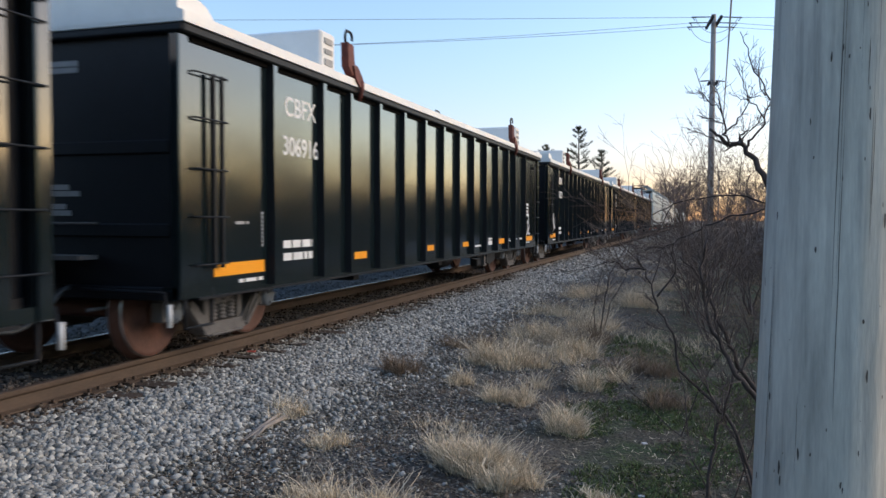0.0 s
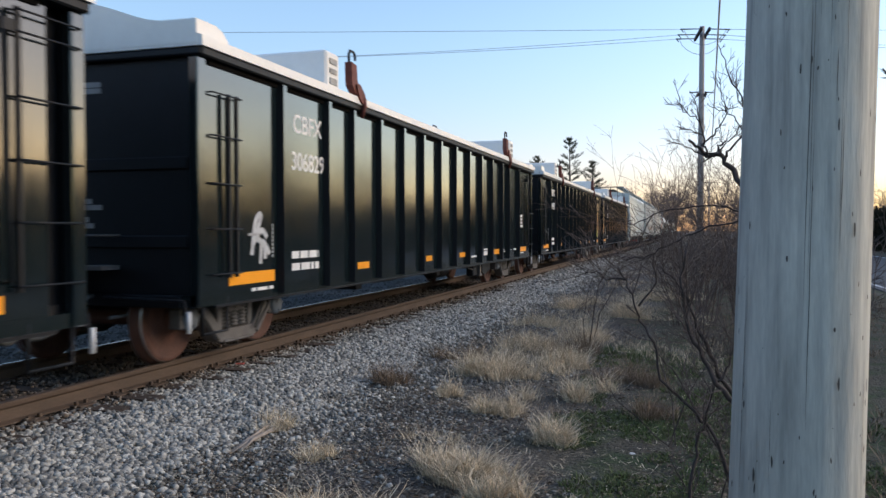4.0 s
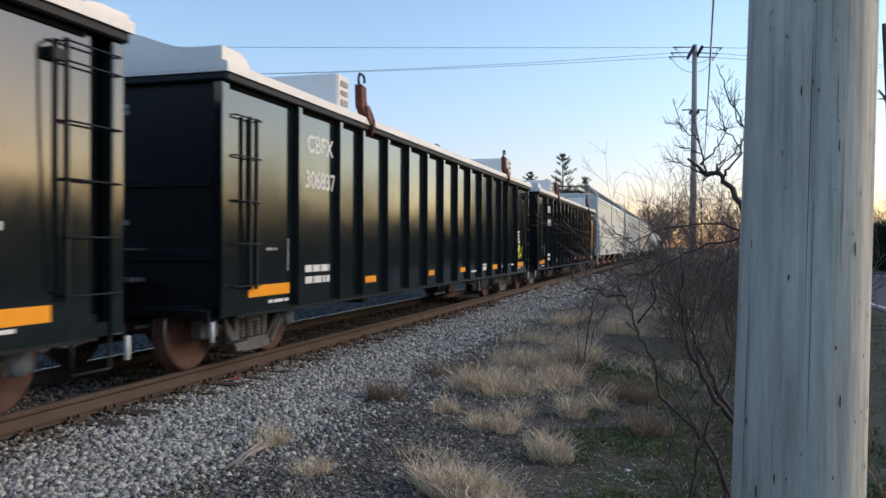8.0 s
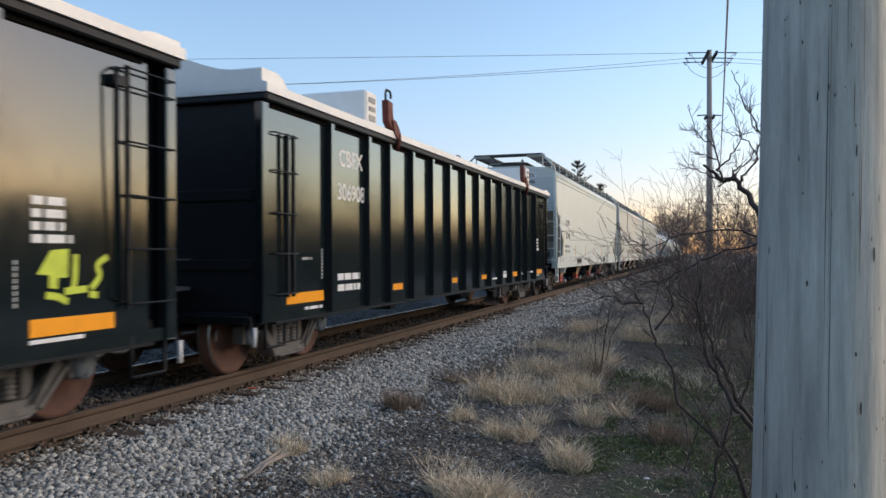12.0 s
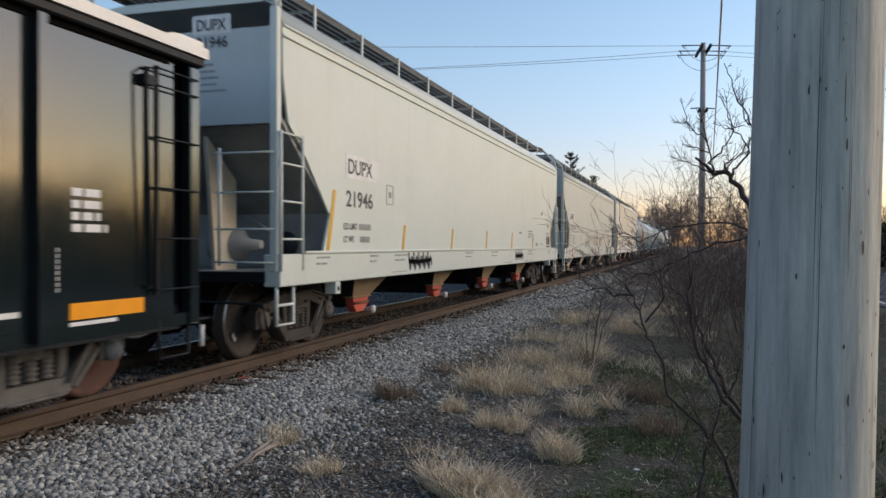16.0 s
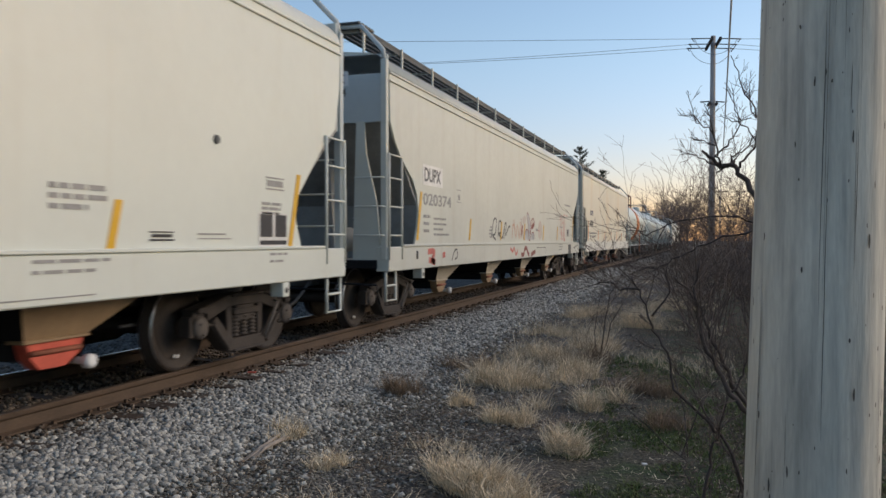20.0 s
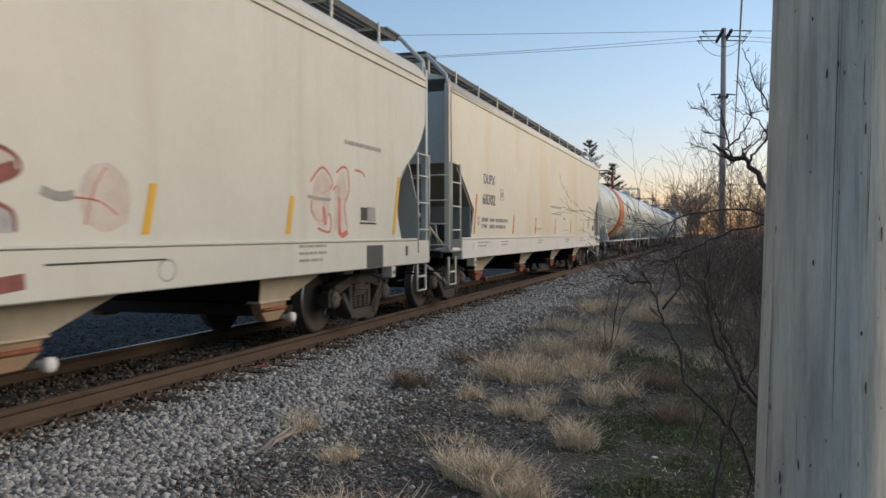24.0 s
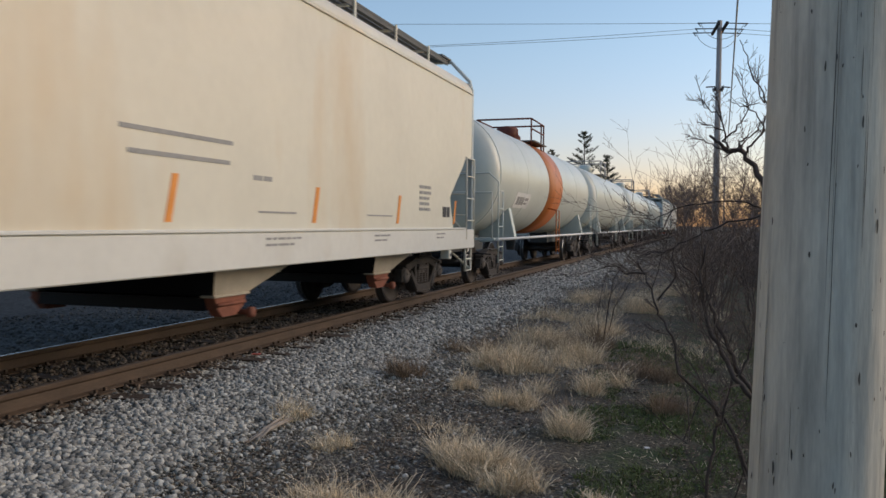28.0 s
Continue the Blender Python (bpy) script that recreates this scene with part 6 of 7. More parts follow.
def line_pole(x, y, lean, cross):
    pl = new("line_pole")
    tagged(pl, "distant grey wooden power pole with dead-end crossarms", "utility pole", "power line poles")
    pl.matrix_basis = pose(x, y, -0.4, 0, lean, 0)
    bm = bmesh.new()
    tube(bm, [(0, 0, 0), (0, 0, 11.35)], [0.17, 0.115], 12)
    part("pole_shaft", bm, POLEFAR, pl)
    d = Vector((math.cos(cross), math.sin(cross), 0))
    for s in (1, -1):
        side = ALONG * (0.19 * s)
        bm = bmesh.new()
        box(bm, -1.15, 1.15, -0.055, 0.055, -0.07, 0.07, bev=0.012)
        bm.transform(Matrix.Translation(side + Vector((0, 0, 10.98))) @ Matrix.Rotation(cross, 4, "Z"))
        arm = part("crossarm", bm, ARM, pl, "dark crossarm bolted across the pole top")
        for k in (-1.0, 0.1, 0.95):
            c = side + d * k + Vector((0, 0, 11.0))
            bm = bmesh.new()
            tube(bm, [c, c + ALONG * (s * 0.95) + Vector((0, 0, -0.02))], [0.022, 0.03], 6)
            tube(bm, [c + ALONG * (s * 0.93), c + ALONG * (s * 0.80) + Vector((0, 0, -0.17))], 0.02, 5)
            part("insulator", bm, ARM, arm, "dark strain insulator")
        bm = bmesh.new()
        box(bm, -0.30, 0.30, -0.05, 0.05, -0.06, 0.06, bev=0.01)
        bm.transform(Matrix.Translation(ALONG * (0.17 * s) + Vector((0, 0, 8.15))) @ Matrix.Rotation(cross, 4, "Z"))
        low = part("lower_arm", bm, ARM, pl)
        bm = bmesh.new()
        p = ALONG * (0.15 * s) + Vector((0, 0, 8.28))
        tube(bm, [p, p + ALONG * (0.42 * s) + Vector((0, 0, -0.03))], 0.03, 6)
        part("bracket", bm, ARM, low)
    for k, low in ((-1.0, 0.75), (0.95, 1.1)):
        bm = bmesh.new()
        pts = []
        for i in range(13):
            f = -1 + i / 6
            pts.append(ALONG * f + d * (k * (0.4 + 0.6 * f * f)) + Vector((0, 0, 11.0 - low * (1 - f * f) ** 0.7 * 0.8)))
        tube(bm, pts, 0.012, 5)
        part("jumper_wire", bm, WIRE, pl)
    return pl


PX, PY = 0.34, 40.5
CROSS = radians(97)
line_pole(PX, PY, 0.3, CROSS)
line_pole(PX + ALONG.x * 62, PY + ALONG.y * 62, 0.0, CROSS)
line_pole(PX - ALONG.x * 48, PY - ALONG.y * 48, 0.0, CROSS)
for k, sag in ((-1.0, 0.12), (0.1, 1.25), (0.95, 1.05)):
    a = Vector((PX + k * math.cos(CROSS), PY + k * math.sin(CROSS), 10.58))
    bm = bmesh.new()
    strung(bm, a + ALONG * 1.1, a + ALONG * 61, sag, 0.010)
    strung(bm, a - ALONG * 1.1, a - ALONG * 47, sag * 0.7, 0.010)
    tagged(part("power_wire", bm, WIRE), "thin dark overhead power wire", "wire", "power wires")
bm = bmesh.new()
strung(bm, (0.41, 2.0, 9.3), (3.0, 165.0, 9.6), 0.9, 0.034, 40)
tagged(part("overhead_cable", bm, CABLE), "thick bundled grey overhead cable", "cable")
line_pole(3.0, 165, 0.0, 0.0)


# ---- plants ----
def branch(V, F, p, d, length, r, depth, rnd, spread, n=5, droop=0.0, forks=(2, 4), minr=0.0012, kink=0.22):
    """Adds a tapered, kinked twig and its side twigs to the lists of points and faces."""
    pts = [p.copy()]
    q = p.copy()
    dd = d.normalized()
    segs = 5 if depth > 1 else 4
    for i in range(segs):
        dd = (dd + Vector((rnd.gauss(0, kink), rnd.gauss(0, kink), rnd.gauss(0.02 - droop, kink * 0.9)))).normalized()
        q = q + dd * (length / segs)
        pts.append(q.copy())
    side = dd.orthogonal().normalized()
    prev = None
    for i, c in enumerate(pts):
        t = i / segs
        rr = max(minr, r * (1 - 0.72 * t))
        e = (pts[min(i + 1, segs)] - pts[max(i - 1, 0)]).normalized()
        sd = (side - e * side.dot(e)).normalized()
        up = e.cross(sd)
        base = len(V)
        for k in range(n):
            a = 2 * math.pi * k / n
            V.append((c + (sd * math.cos(a) + up * math.sin(a)) * rr)[:])
        if prev is not None:
            for k in range(n):
                F.append((prev + k, prev + (k + 1) % n, base + (k + 1) % n, base + k))
        prev = base
    if depth:
        for _ in range(rnd.randint(*forks)):
            t = rnd.uniform(0.25, 1.0)
            i = min(int(t * segs), segs - 1)
            s = pts[i].lerp(pts[i + 1], t * segs - i)
            e = (pts[i + 1] - pts[i]).normalized()
            nd = (e + Vector((rnd.gauss(0, spread), rnd.gauss(0, spread), rnd.gauss(0.05 - droop, spread * 0.7)))).normalized()
            branch(V, F, s, nd, length * rnd.uniform(0.42, 0.72), max(minr, r * (1 - 0.6 * t) * rnd.uniform(0.5, 0.75)), depth - 1, rnd, spread, max(3, n - 1), droop, forks, minr, kink)


def plant_mesh(name, V, F, material):
    me = bpy.data.meshes.new(name)
    me.from_pydata(V, [], F)
    me.materials.append(material)
    me.polygons.foreach_set("use_smooth", [True] * len(F))
    return me


def shrub(x, y, stems, seed, label, name="shrub", group="bare shrubs", spread=0.45, depth=3, material=BARK, twig=TWIG, forks=(2, 4), minr=0.0012, reach=(0.35, 0.65)):
    """stems: rows of direction, length, radius."""
    rnd = random.Random(seed)
    ob = new(name)
    tagged(ob, label, "shrub", group)
    ob.matrix_basis = pose(x, y, ground_z(x, y) - 0.03)
    for d, length, r in stems:
        V, F = [], []
        branch(V, F, Vector((rnd.uniform(-0.08, 0.08), rnd.uniform(-0.08, 0.08), 0)), Vector(d), length, r, 0, rnd, spread, 7)
        st = share("stem", plant_mesh("stem", V, F, material), ob)
        V2, F2 = [], []
        mid = [Vector(np.mean(V[i * 7:(i + 1) * 7], axis=0)) for i in range(5)]
        for _ in range(rnd.randint(5, 8)):
            i = rnd.randint(1, 3)
            s = mid[i].lerp(mid[i + 1], rnd.random())
            e = (mid[i + 1] - mid[i]).normalized()
            nd = e + Vector((rnd.gauss(0, spread), rnd.gauss(0, spread), rnd.gauss(0.05, spread * 0.6)))
            branch(V2, F2, s, nd, length * rnd.uniform(*reach), r * rnd.uniform(0.28, 0.5), depth - 1, rnd, spread, 5, 0.0, forks, minr)
        share("brushwood", plant_mesh("brushwood", V2, F2, twig), st)["kind"] = "stuff"
    return ob


def blade_tuft(V, F, x, y, z, n, height, spread, rnd, width=0.003, lean=0.5):
    """Blades that rise, bend over and curl aside."""
    for _ in range(n):
        a = rnd.uniform(0, 2 * math.pi)
        rr = spread * math.sqrt(rnd.random())
        bx, by = x + rr * math.cos(a), y + rr * math.sin(a)
        h = height * rnd.uniform(0.25, 1.15)
        la = a + rnd.gauss(0, 1.1)
        le = rnd.uniform(0.10, lean) * h
        drop = rnd.uniform(0.0, 0.40)
        curl = rnd.gauss(0, 0.9)
        wa = rnd.uniform(0, math.pi)
        w = width * rnd.uniform(0.6, 1.3)
        wx, wy = w * math.cos(wa), w * math.sin(wa)
        prev = None
        for t, ww in ((0, 1.0), (0.35, 0.95), (0.65, 0.8), (0.85, 0.6), (1.0, 0.2)):
            g = la + curl * t * t
            cx, cy, cz = bx + le * t ** 1.6 * math.cos(g), by + le * t ** 1.6 * math.sin(g), z + h * (t - drop * t ** 3)
            b = len(V)
            V.append((cx - wx * ww, cy - wy * ww, cz))
            V.append((cx + wx * ww, cy + wy * ww, cz))
            if prev is not None:
                F.append((prev, prev + 1, b + 1, b))
            prev = b


def tuft(x, y, n, height, spread, seed, material=DRYGRASS, label="tuft of straw-coloured dry grass on dark gravel", clumps=4, width=0.003):
    """A tuft of several fans of blades, with a few taller stalks in each."""
    rnd = random.Random(seed)
    z0 = ground_z(x, y)
    ob = new("grass_tuft")
    ob.matrix_basis = pose(x, y, z0)
    for k in range(clumps):
        V, F = [], []
        cx, cy = (rnd.gauss(0, spread * 0.55), rnd.gauss(0, spread * 0.55)) if k else (0, 0)
        z = ground_z(x + cx, y + cy) - z0 - 0.01
        tall = height * rnd.uniform(0.55, 1.1)
        blade_tuft(V, F, cx, cy, z, int(n / clumps * 0.7), tall, spread * 0.26, rnd, width, 1.15)
        blade_tuft(V, F, cx, cy, z, n // (clumps * 2), tall * 0.55, spread * 0.5, rnd, width, 1.9)
        blade_tuft(V, F, cx, cy, z, rnd.randint(4, 9), tall * 1.45, spread * 0.30, rnd, width * 1.1, 0.9)
        clump = share("clump", plant_mesh("clump", V, F, material), ob)
        clump["kind"] = "stuff"
    return tagged(ob, label, "grass", "dry grass tufts")


for i, (x, y, n, hgt, sp) in enumerate((
        (-1.75, 7.2, 700, 0.26, 0.24), (-0.98, 6.55, 800, 0.26, 0.24), (-2.0, 9.2, 1100, 0.42, 0.42), (-1.45, 9.9, 900, 0.36, 0.42), (-1.15, 8.4, 700, 0.30, 0.30),
        (-1.70, 5.40, 700, 0.24, 0.20), (-1.38, 5.25, 1000, 0.28, 0.24), (-1.15, 4.95, 700, 0.24, 0.20), (-2.62, 5.45, 400, 0.16, 0.16), (-2.2, 4.3, 600, 0.22, 0.26), (-1.75, 4.2, 500, 0.22, 0.2),
        (-3.35, 6.1, 120, 0.12, 0.14), (-2.2, 11.6, 700, 0.34, 0.45), (-1.3, 12.6, 800, 0.34, 0.5), (-2.4, 14.5, 800, 0.34, 0.6), (-1.2, 16.0, 800, 0.4, 0.7), (-2.2, 18.5, 900, 0.4, 0.8), (-1.0, 21, 900, 0.4, 0.9),
        (-0.62, 4.9, 220, 0.10, 0.14), (-2.35, 8.0, 300, 0.22, 0.2), (-1.9, 6.1, 160, 0.12, 0.2))):
    tuft(x, y, int(n * 1.6), hgt * 1.0, sp * 0.95, 100 + i, clumps=9, width=0.0021)
for i, (x, y, n, hgt, sp) in enumerate(((-3.14, 8.30, 420, 0.40, 0.26), (-3.0, 10.2, 300, 0.34, 0.3), (-0.6, 9.2, 500, 0.36, 0.4), (-0.2, 7.6, 400, 0.3, 0.35), (-1.6, 11.0, 500, 0.4, 0.4))):
    tuft(x, y, n * 2, hgt, sp, 200 + i, DRYGRASS2, "tuft of brown dead weeds on gravel", 5, 0.002)


def carpet(name, n, x0, x1, y0, y1, height, material, label, seed, keep, width=0.003, power=1.4):
    rnd = random.Random(seed)
    V, F = [], []
    k = 0
    while k < n:
        x = rnd.uniform(x0, x1)
        y = y0 + (y1 - y0) * rnd.random() ** power
        if not keep(x, y, rnd):
            continue
        blade_tuft(V, F, x, y, ground_z(x, y) - 0.005, 5, height * rnd.uniform(0.6, 1.3), 0.03, rnd, width, 1.3)
        k += 1
    return tagged(new(name, plant_mesh(name, V, F, material)), label, "grass", kind="stuff")


carpet("turf", 13000, -1.2, 1.6, 2.6, 12.0, 0.05, GREENGRASS, "short dull green turf with bare patches", 31, lambda x, y, r: noise.noise((x * 1.3, y * 0.9, 2)) + 0.5 * noise.noise((x * 4, y * 3, 6)) > -0.05)
carpet("dry_stubble", 1900, -2.4, 1.5, 3.0, 30.0, 0.10, DRYGRASS2, "thin brown stubble and dead stalks", 32, lambda x, y, r: noise.noise((x * 0.9, y * 0.6, 12)) > 0.12, 0.0016)
carpet("straw_litter", 1300, -2.6, 0.4, 10.0, 34.0, 0.14, DRYGRASS, "pale straw grass along the line", 33, lambda x, y, r: noise.noise((x * 0.7, y * 0.4, 22)) > 0.08, 0.0022)
carpet("verge_grass", 3000, 0.9, 4.6, 3.0, 40.0, 0.14, DRYGRASS2, "rough brown verge grass beside the road", 34, lambda x, y, r: noise.noise((x * 0.7, y * 0.4, 25)) > -0.2, 0.004)


def straw_flecks(n, x0, x1, y0, y1, seed):
    """Bits of straw and stalk lying on the ground."""
    rnd = random.Random(seed)
    V, F = [], []
    for _ in range(n):
        x, y = rnd.uniform(x0, x1), y0 + (y1 - y0) * rnd.random() ** 1.5
        a, l, w = rnd.uniform(0, 6.28), rnd.uniform(0.015, 0.07), rnd.uniform(0.0008, 0.002)
        z = ground_z(x, y) + 0.012
        dx, dy = l * math.cos(a), l * math.sin(a)
        wx, wy = -w * math.sin(a), w * math.cos(a)
        b = len(V)
        t = rnd.uniform(-0.3, 0.5) * l
        V += [(x - wx, y - wy, z), (x + wx, y + wy, z), (x + dx + wx, y + dy + wy, z + max(0, t)), (x + dx - wx, y + dy - wy, z + max(0, t))]
        F.append((b, b + 1, b + 2, b + 3))
    return tagged(new("straw_flecks", plant_mesh("straw_flecks", V, F, DRYGRASS)), "bits of pale straw lying on gravel and turf", "straw", kind="stuff")


straw_flecks(9000, -3.4, 1.2, 3.0, 16.0, 44)


def leaf_litter(n, x0, x1, y0, y1, seed):
    """Curled dead leaves and chips of bark."""
    rnd = random.Random(seed)
    V, F = [], []
    while len(F) < n * 2:
        x, y = rnd.uniform(x0, x1), y0 + (y1 - y0) * rnd.random() ** 1.5
        if noise.noise((x * 0.8, y * 0.6, 40)) + 0.6 * noise.noise((x * 2.7, y * 2.1, 41)) < -0.12:
            continue
        a, l, w = rnd.uniform(0, 6.28), rnd.uniform(0.010, 0.034), rnd.uniform(0.005, 0.014)
        z = ground_z(x, y) + 0.006
        c, s_ = math.cos(a), math.sin(a)
        up = rnd.uniform(0.002, 0.016)
        b = len(V)
        V += [(x - c * l, y - s_ * l, z + rnd.random() * 0.01), (x - s_ * w, y + c * w, z + up), (x + c * l, y + s_ * l, z + rnd.random() * 0.012), (x + s_ * w, y - c * w, z + up * rnd.random())]
        F += [(b, b + 1, b + 2), (b, b + 2, b + 3)]
    return tagged(new("leaf_litter", plant_mesh("leaf_litter", V, F, LEAFLITTER)), "brown curled leaves and bark chips on soil", "leaf litter", kind="stuff")


leaf_litter(15000, -3.5, 1.3, 3.0, 17.0, 46)

# shrubs near the pole
def bent_shrub(x, y, stems, seed, label, twigs=9, reach=(0.18, 0.42), depth=2):
    """A shrub of stems with set bends, each a list of points in the world and a radius, with fine side twigs."""
    rnd = random.Random(seed)
    z0 = ground_z(x, y) - 0.03
    ob = new("shrub")
    tagged(ob, label, "shrub", "bare shrubs")
    ob.matrix_basis = pose(x, y, z0)
    for pts, r in stems:
        pts = [Vector(p) - Vector((x, y, z0)) for p in pts]
        fine = []
        for p, q in zip(pts, pts[1:]):
            for k in range(3):
                fine.append(p.lerp(q, k / 3) + Vector((rnd.gauss(0, 0.004), rnd.gauss(0, 0.01), rnd.gauss(0, 0.004))))
        fine.append(pts[-1])
        n = len(fine)
        bm = bmesh.new()
        tube(bm, fine, [r * (1 - 0.72 * i / n) for i in range(n)], 7)
        st = part("stem", bm, BARK, ob)
        V, F = [], []
        for _ in range(twigs):
            i = rnd.randint(n // 4, n - 2)
            e = (fine[i + 1] - fine[i]).normalized()
            d = e * 0.8 + Vector((rnd.gauss(-0.05, 0.6), rnd.gauss(0, 0.6), rnd.gauss(0.35, 0.45)))
            branch(V, F, fine[i], d, rnd.uniform(*reach), r * rnd.uniform(0.2, 0.36), depth, rnd, 0.5, 5, 0.0, (2, 4), 0.0007, 0.09)
        share("brushwood", plant_mesh("brushwood", V, F, TWIG), st)["kind"] = "stuff"
    return ob


def stem(y, *xz, r=0.008):
    return ([(x, y, z) for x, z in xz], r)


bent_shrub(0.20, 3.0, [stem(3.0, (0.26, -0.36), (0.17, 0.40), (0.14, 0.48), (0.11, 0.56), (0.06, 0.66), (0.02, 0.70), (-0.04, 0.76), (-0.10, 0.81), (-0.13, 0.95), (-0.17, 1.02), (-0.19, 1.09), (-0.22, 1.17), (-0.25, 1.22), r=0.0078),
                       stem(2.97, (0.22, 0.66), (0.15, 0.75), (0.09, 0.81), (0.05, 0.90), (0.0, 1.0), (-0.02, 1.09), (-0.03, 1.18), (-0.01, 1.28), r=0.011),
                       stem(3.03, (0.20, 0.70), (0.12, 0.80), (0.07, 0.91), (0.03, 1.0), (0.0, 1.08), (-0.04, 1.15), (-0.10, 1.22), r=0.009),
                       stem(3.0, (-0.03, -0.36), (-0.01, 0.30), (0.02, 0.51), (0.04, 0.62), (0.06, 0.70), (0.09, 0.81), r=0.008),
                       stem(2.98, (0.09, 0.81), (0.12, 0.85), (0.14, 0.90), (0.15, 0.97), r=0.005),
                       stem(3.0, (-0.22, 1.17), (-0.29, 1.17), (-0.33, 1.20), (-0.37, 1.19), r=0.004),
                       stem(3.05, (-0.18, 1.07), (-0.12, 1.16), (-0.12, 1.26), (-0.22, 1.25), r=0.004)], 5,
           "bare dark-stemmed shrub with tangled thin twigs", 17, (0.06, 0.20), 2)
bent_shrub(0.10, 3.3, [stem(3.3, (0.24, -0.36), (0.20, 0.2), (0.11, 0.50), (0.02, 0.66), (-0.06, 0.80), (-0.14, 0.88), r=0.005),
                        stem(3.4, (0.05, -0.36), (0.10, 0.2), (0.17, 0.45), (0.20, 0.62), r=0.005),
                        stem(3.35, (0.14, -0.36), (0.06, 0.1), (0.0, 0.3), (-0.08, 0.45), r=0.004),
                        stem(3.3, (0.2, -0.36), (0.18, 0.25), (0.22, 0.55), (0.16, 0.78), r=0.005)], 6, "low bare shrub with crossing stems", 11, (0.08, 0.26), 2)
bent_shrub(-1.36, 11.3, [stem(11.3, (-1.36, -0.36), (-1.30, 0.12), (-1.22, 0.6), (-1.05, 0.9), (-0.86, 1.18), r=0.009),
                         stem(11.4, (-1.34, -0.36), (-1.22, 0.2), (-1.02, 0.55), (-0.92, 0.85), r=0.007),
                         stem(11.2, (-1.38, -0.36), (-1.42, 0.1), (-1.36, 0.45), (-1.30, 0.7), r=0.006)], 7, "thin wispy shrub with arching twigs", 10, (0.2, 0.5), 2)
# a crooked small tree whose limbs show beside the pole
bent_shrub(0.62, 2.97, [stem(2.97, (0.62, -0.36), (0.55, 0.5), (0.38, 1.1), (0.24, 1.38), (0.173, 1.484), (0.140, 1.553), (0.113, 1.603), (0.089, 1.617), (0.057, 1.612), (0.029, 1.639), (-0.005, 1.666), r=0.015),
                        stem(2.97, (0.113, 1.603), (0.149, 1.646), (0.171, 1.679), (0.185, 1.74), r=0.0048),
                        stem(2.97, (0.089, 1.617), (0.100, 1.648), (0.131, 1.655), (0.161, 1.698), (0.18, 1.73), r=0.0038),
                        stem(2.97, (0.057, 1.612), (0.048, 1.650), (0.075, 1.682), (0.099, 1.721), (0.121, 1.759), (0.157, 1.776), r=0.0040),
                        stem(2.97, (0.048, 1.650), (0.038, 1.703), (0.019, 1.734), (-0.013, 1.759), (-0.038, 1.816), (-0.059, 1.876), r=0.0032),
                        stem(2.97, (0.029, 1.718), (0.019, 1.783), (-0.004, 1.838), r=0.0022),
                        stem(2.97, (0.26, 1.60), (0.22, 1.72), (0.179, 1.785), (0.139, 1.855), (0.111, 1.935), (0.089, 1.995), r=0.0040),
                        stem(2.97, (0.117, 1.759), (0.102, 1.808), (0.095, 1.864), r=0.0022),
                        stem(2.97, (0.161, 1.776), (0.152, 1.845), (0.148, 1.897), r=0.0022),
                        stem(2.97, (0.171, 1.688), (0.143, 1.738), (0.112, 1.759), (0.084, 1.770), (0.06, 1.79), r=0.0026),
                        stem(2.97, (0.038, 1.684), (0.019, 1.694), (-0.018, 1.706), (-0.047, 1.717), r=0.0024),
                        stem(2.97, (0.057, 1.612), (0.001, 1.636), (-0.037, 1.653), (-0.081, 1.654), r=0.0026),
                        stem(2.97, (-0.013, 1.759), (-0.028, 1.776), (-0.057, 1.797), r=0.0018),
                        stem(2.97, (0.34, 1.2), (0.24, 1.36), (0.174, 1.406), (0.086, 1.440), (-0.027, 1.426), (-0.122, 1.409), (-0.191, 1.375), (-0.244, 1.399), r=0.0040),
                        stem(2.97, (0.36, 1.15), (0.25, 1.36), (0.174, 1.381), (0.068, 1.362), (-0.017, 1.328), (-0.074, 1.298), (-0.141, 1.253), (-0.220, 1.242), r=0.0046),
                        stem(2.97, (-0.122, 1.409), (-0.161, 1.338), (-0.190, 1.297), r=0.0022),
                        stem(2.97, (-0.191, 1.375), (-0.260, 1.389), (-0.300, 1.420), r=0.0020),
                        stem(2.98, (0.64, -0.36), (0.72, 0.6), (0.66, 1.3), (0.62, 2.1), r=0.020)], 8,
           "crooked bare small tree with dark branches", 9, (0.02, 0.065), 1)
shrub(-0.10, 6.6, [((-0.4, 0.2, 0.9), 0.8, 0.006), ((0.3, 0.0, 1.0), 0.9, 0.006), ((-0.7, -0.2, 0.7), 0.8, 0.005)], 9, "bare shrub with tangled thin twigs", minr=0.0012, reach=(0.2, 0.4))
shrub(0.55, 8.5, [((-0.4, 0.2, 0.9), 1.1, 0.007), ((0.3, 0.0, 1.0), 1.1, 0.007), ((-0.1, -0.2, 1), 1.2, 0.007)], 19, "bare shrub with tangled thin twigs", minr=0.0016, reach=(0.2, 0.4))
for i in range(16):
    rnd = random.Random(900 + i)
    x, y = rnd.uniform(-0.4, 2.6), rnd.uniform(11.0, 26.0)
    hgt = rnd.uniform(0.9, 1.6)
    shrub(x, y, [((rnd.gauss(0, 0.35), rnd.gauss(0, 0.35), 1), hgt * rnd.uniform(0.8, 1.2), 0.018) for _ in range(5)], 300 + i, "bare brown thicket shrub", group="thicket along the line", depth=3, material=TWIG, minr=0.0035)
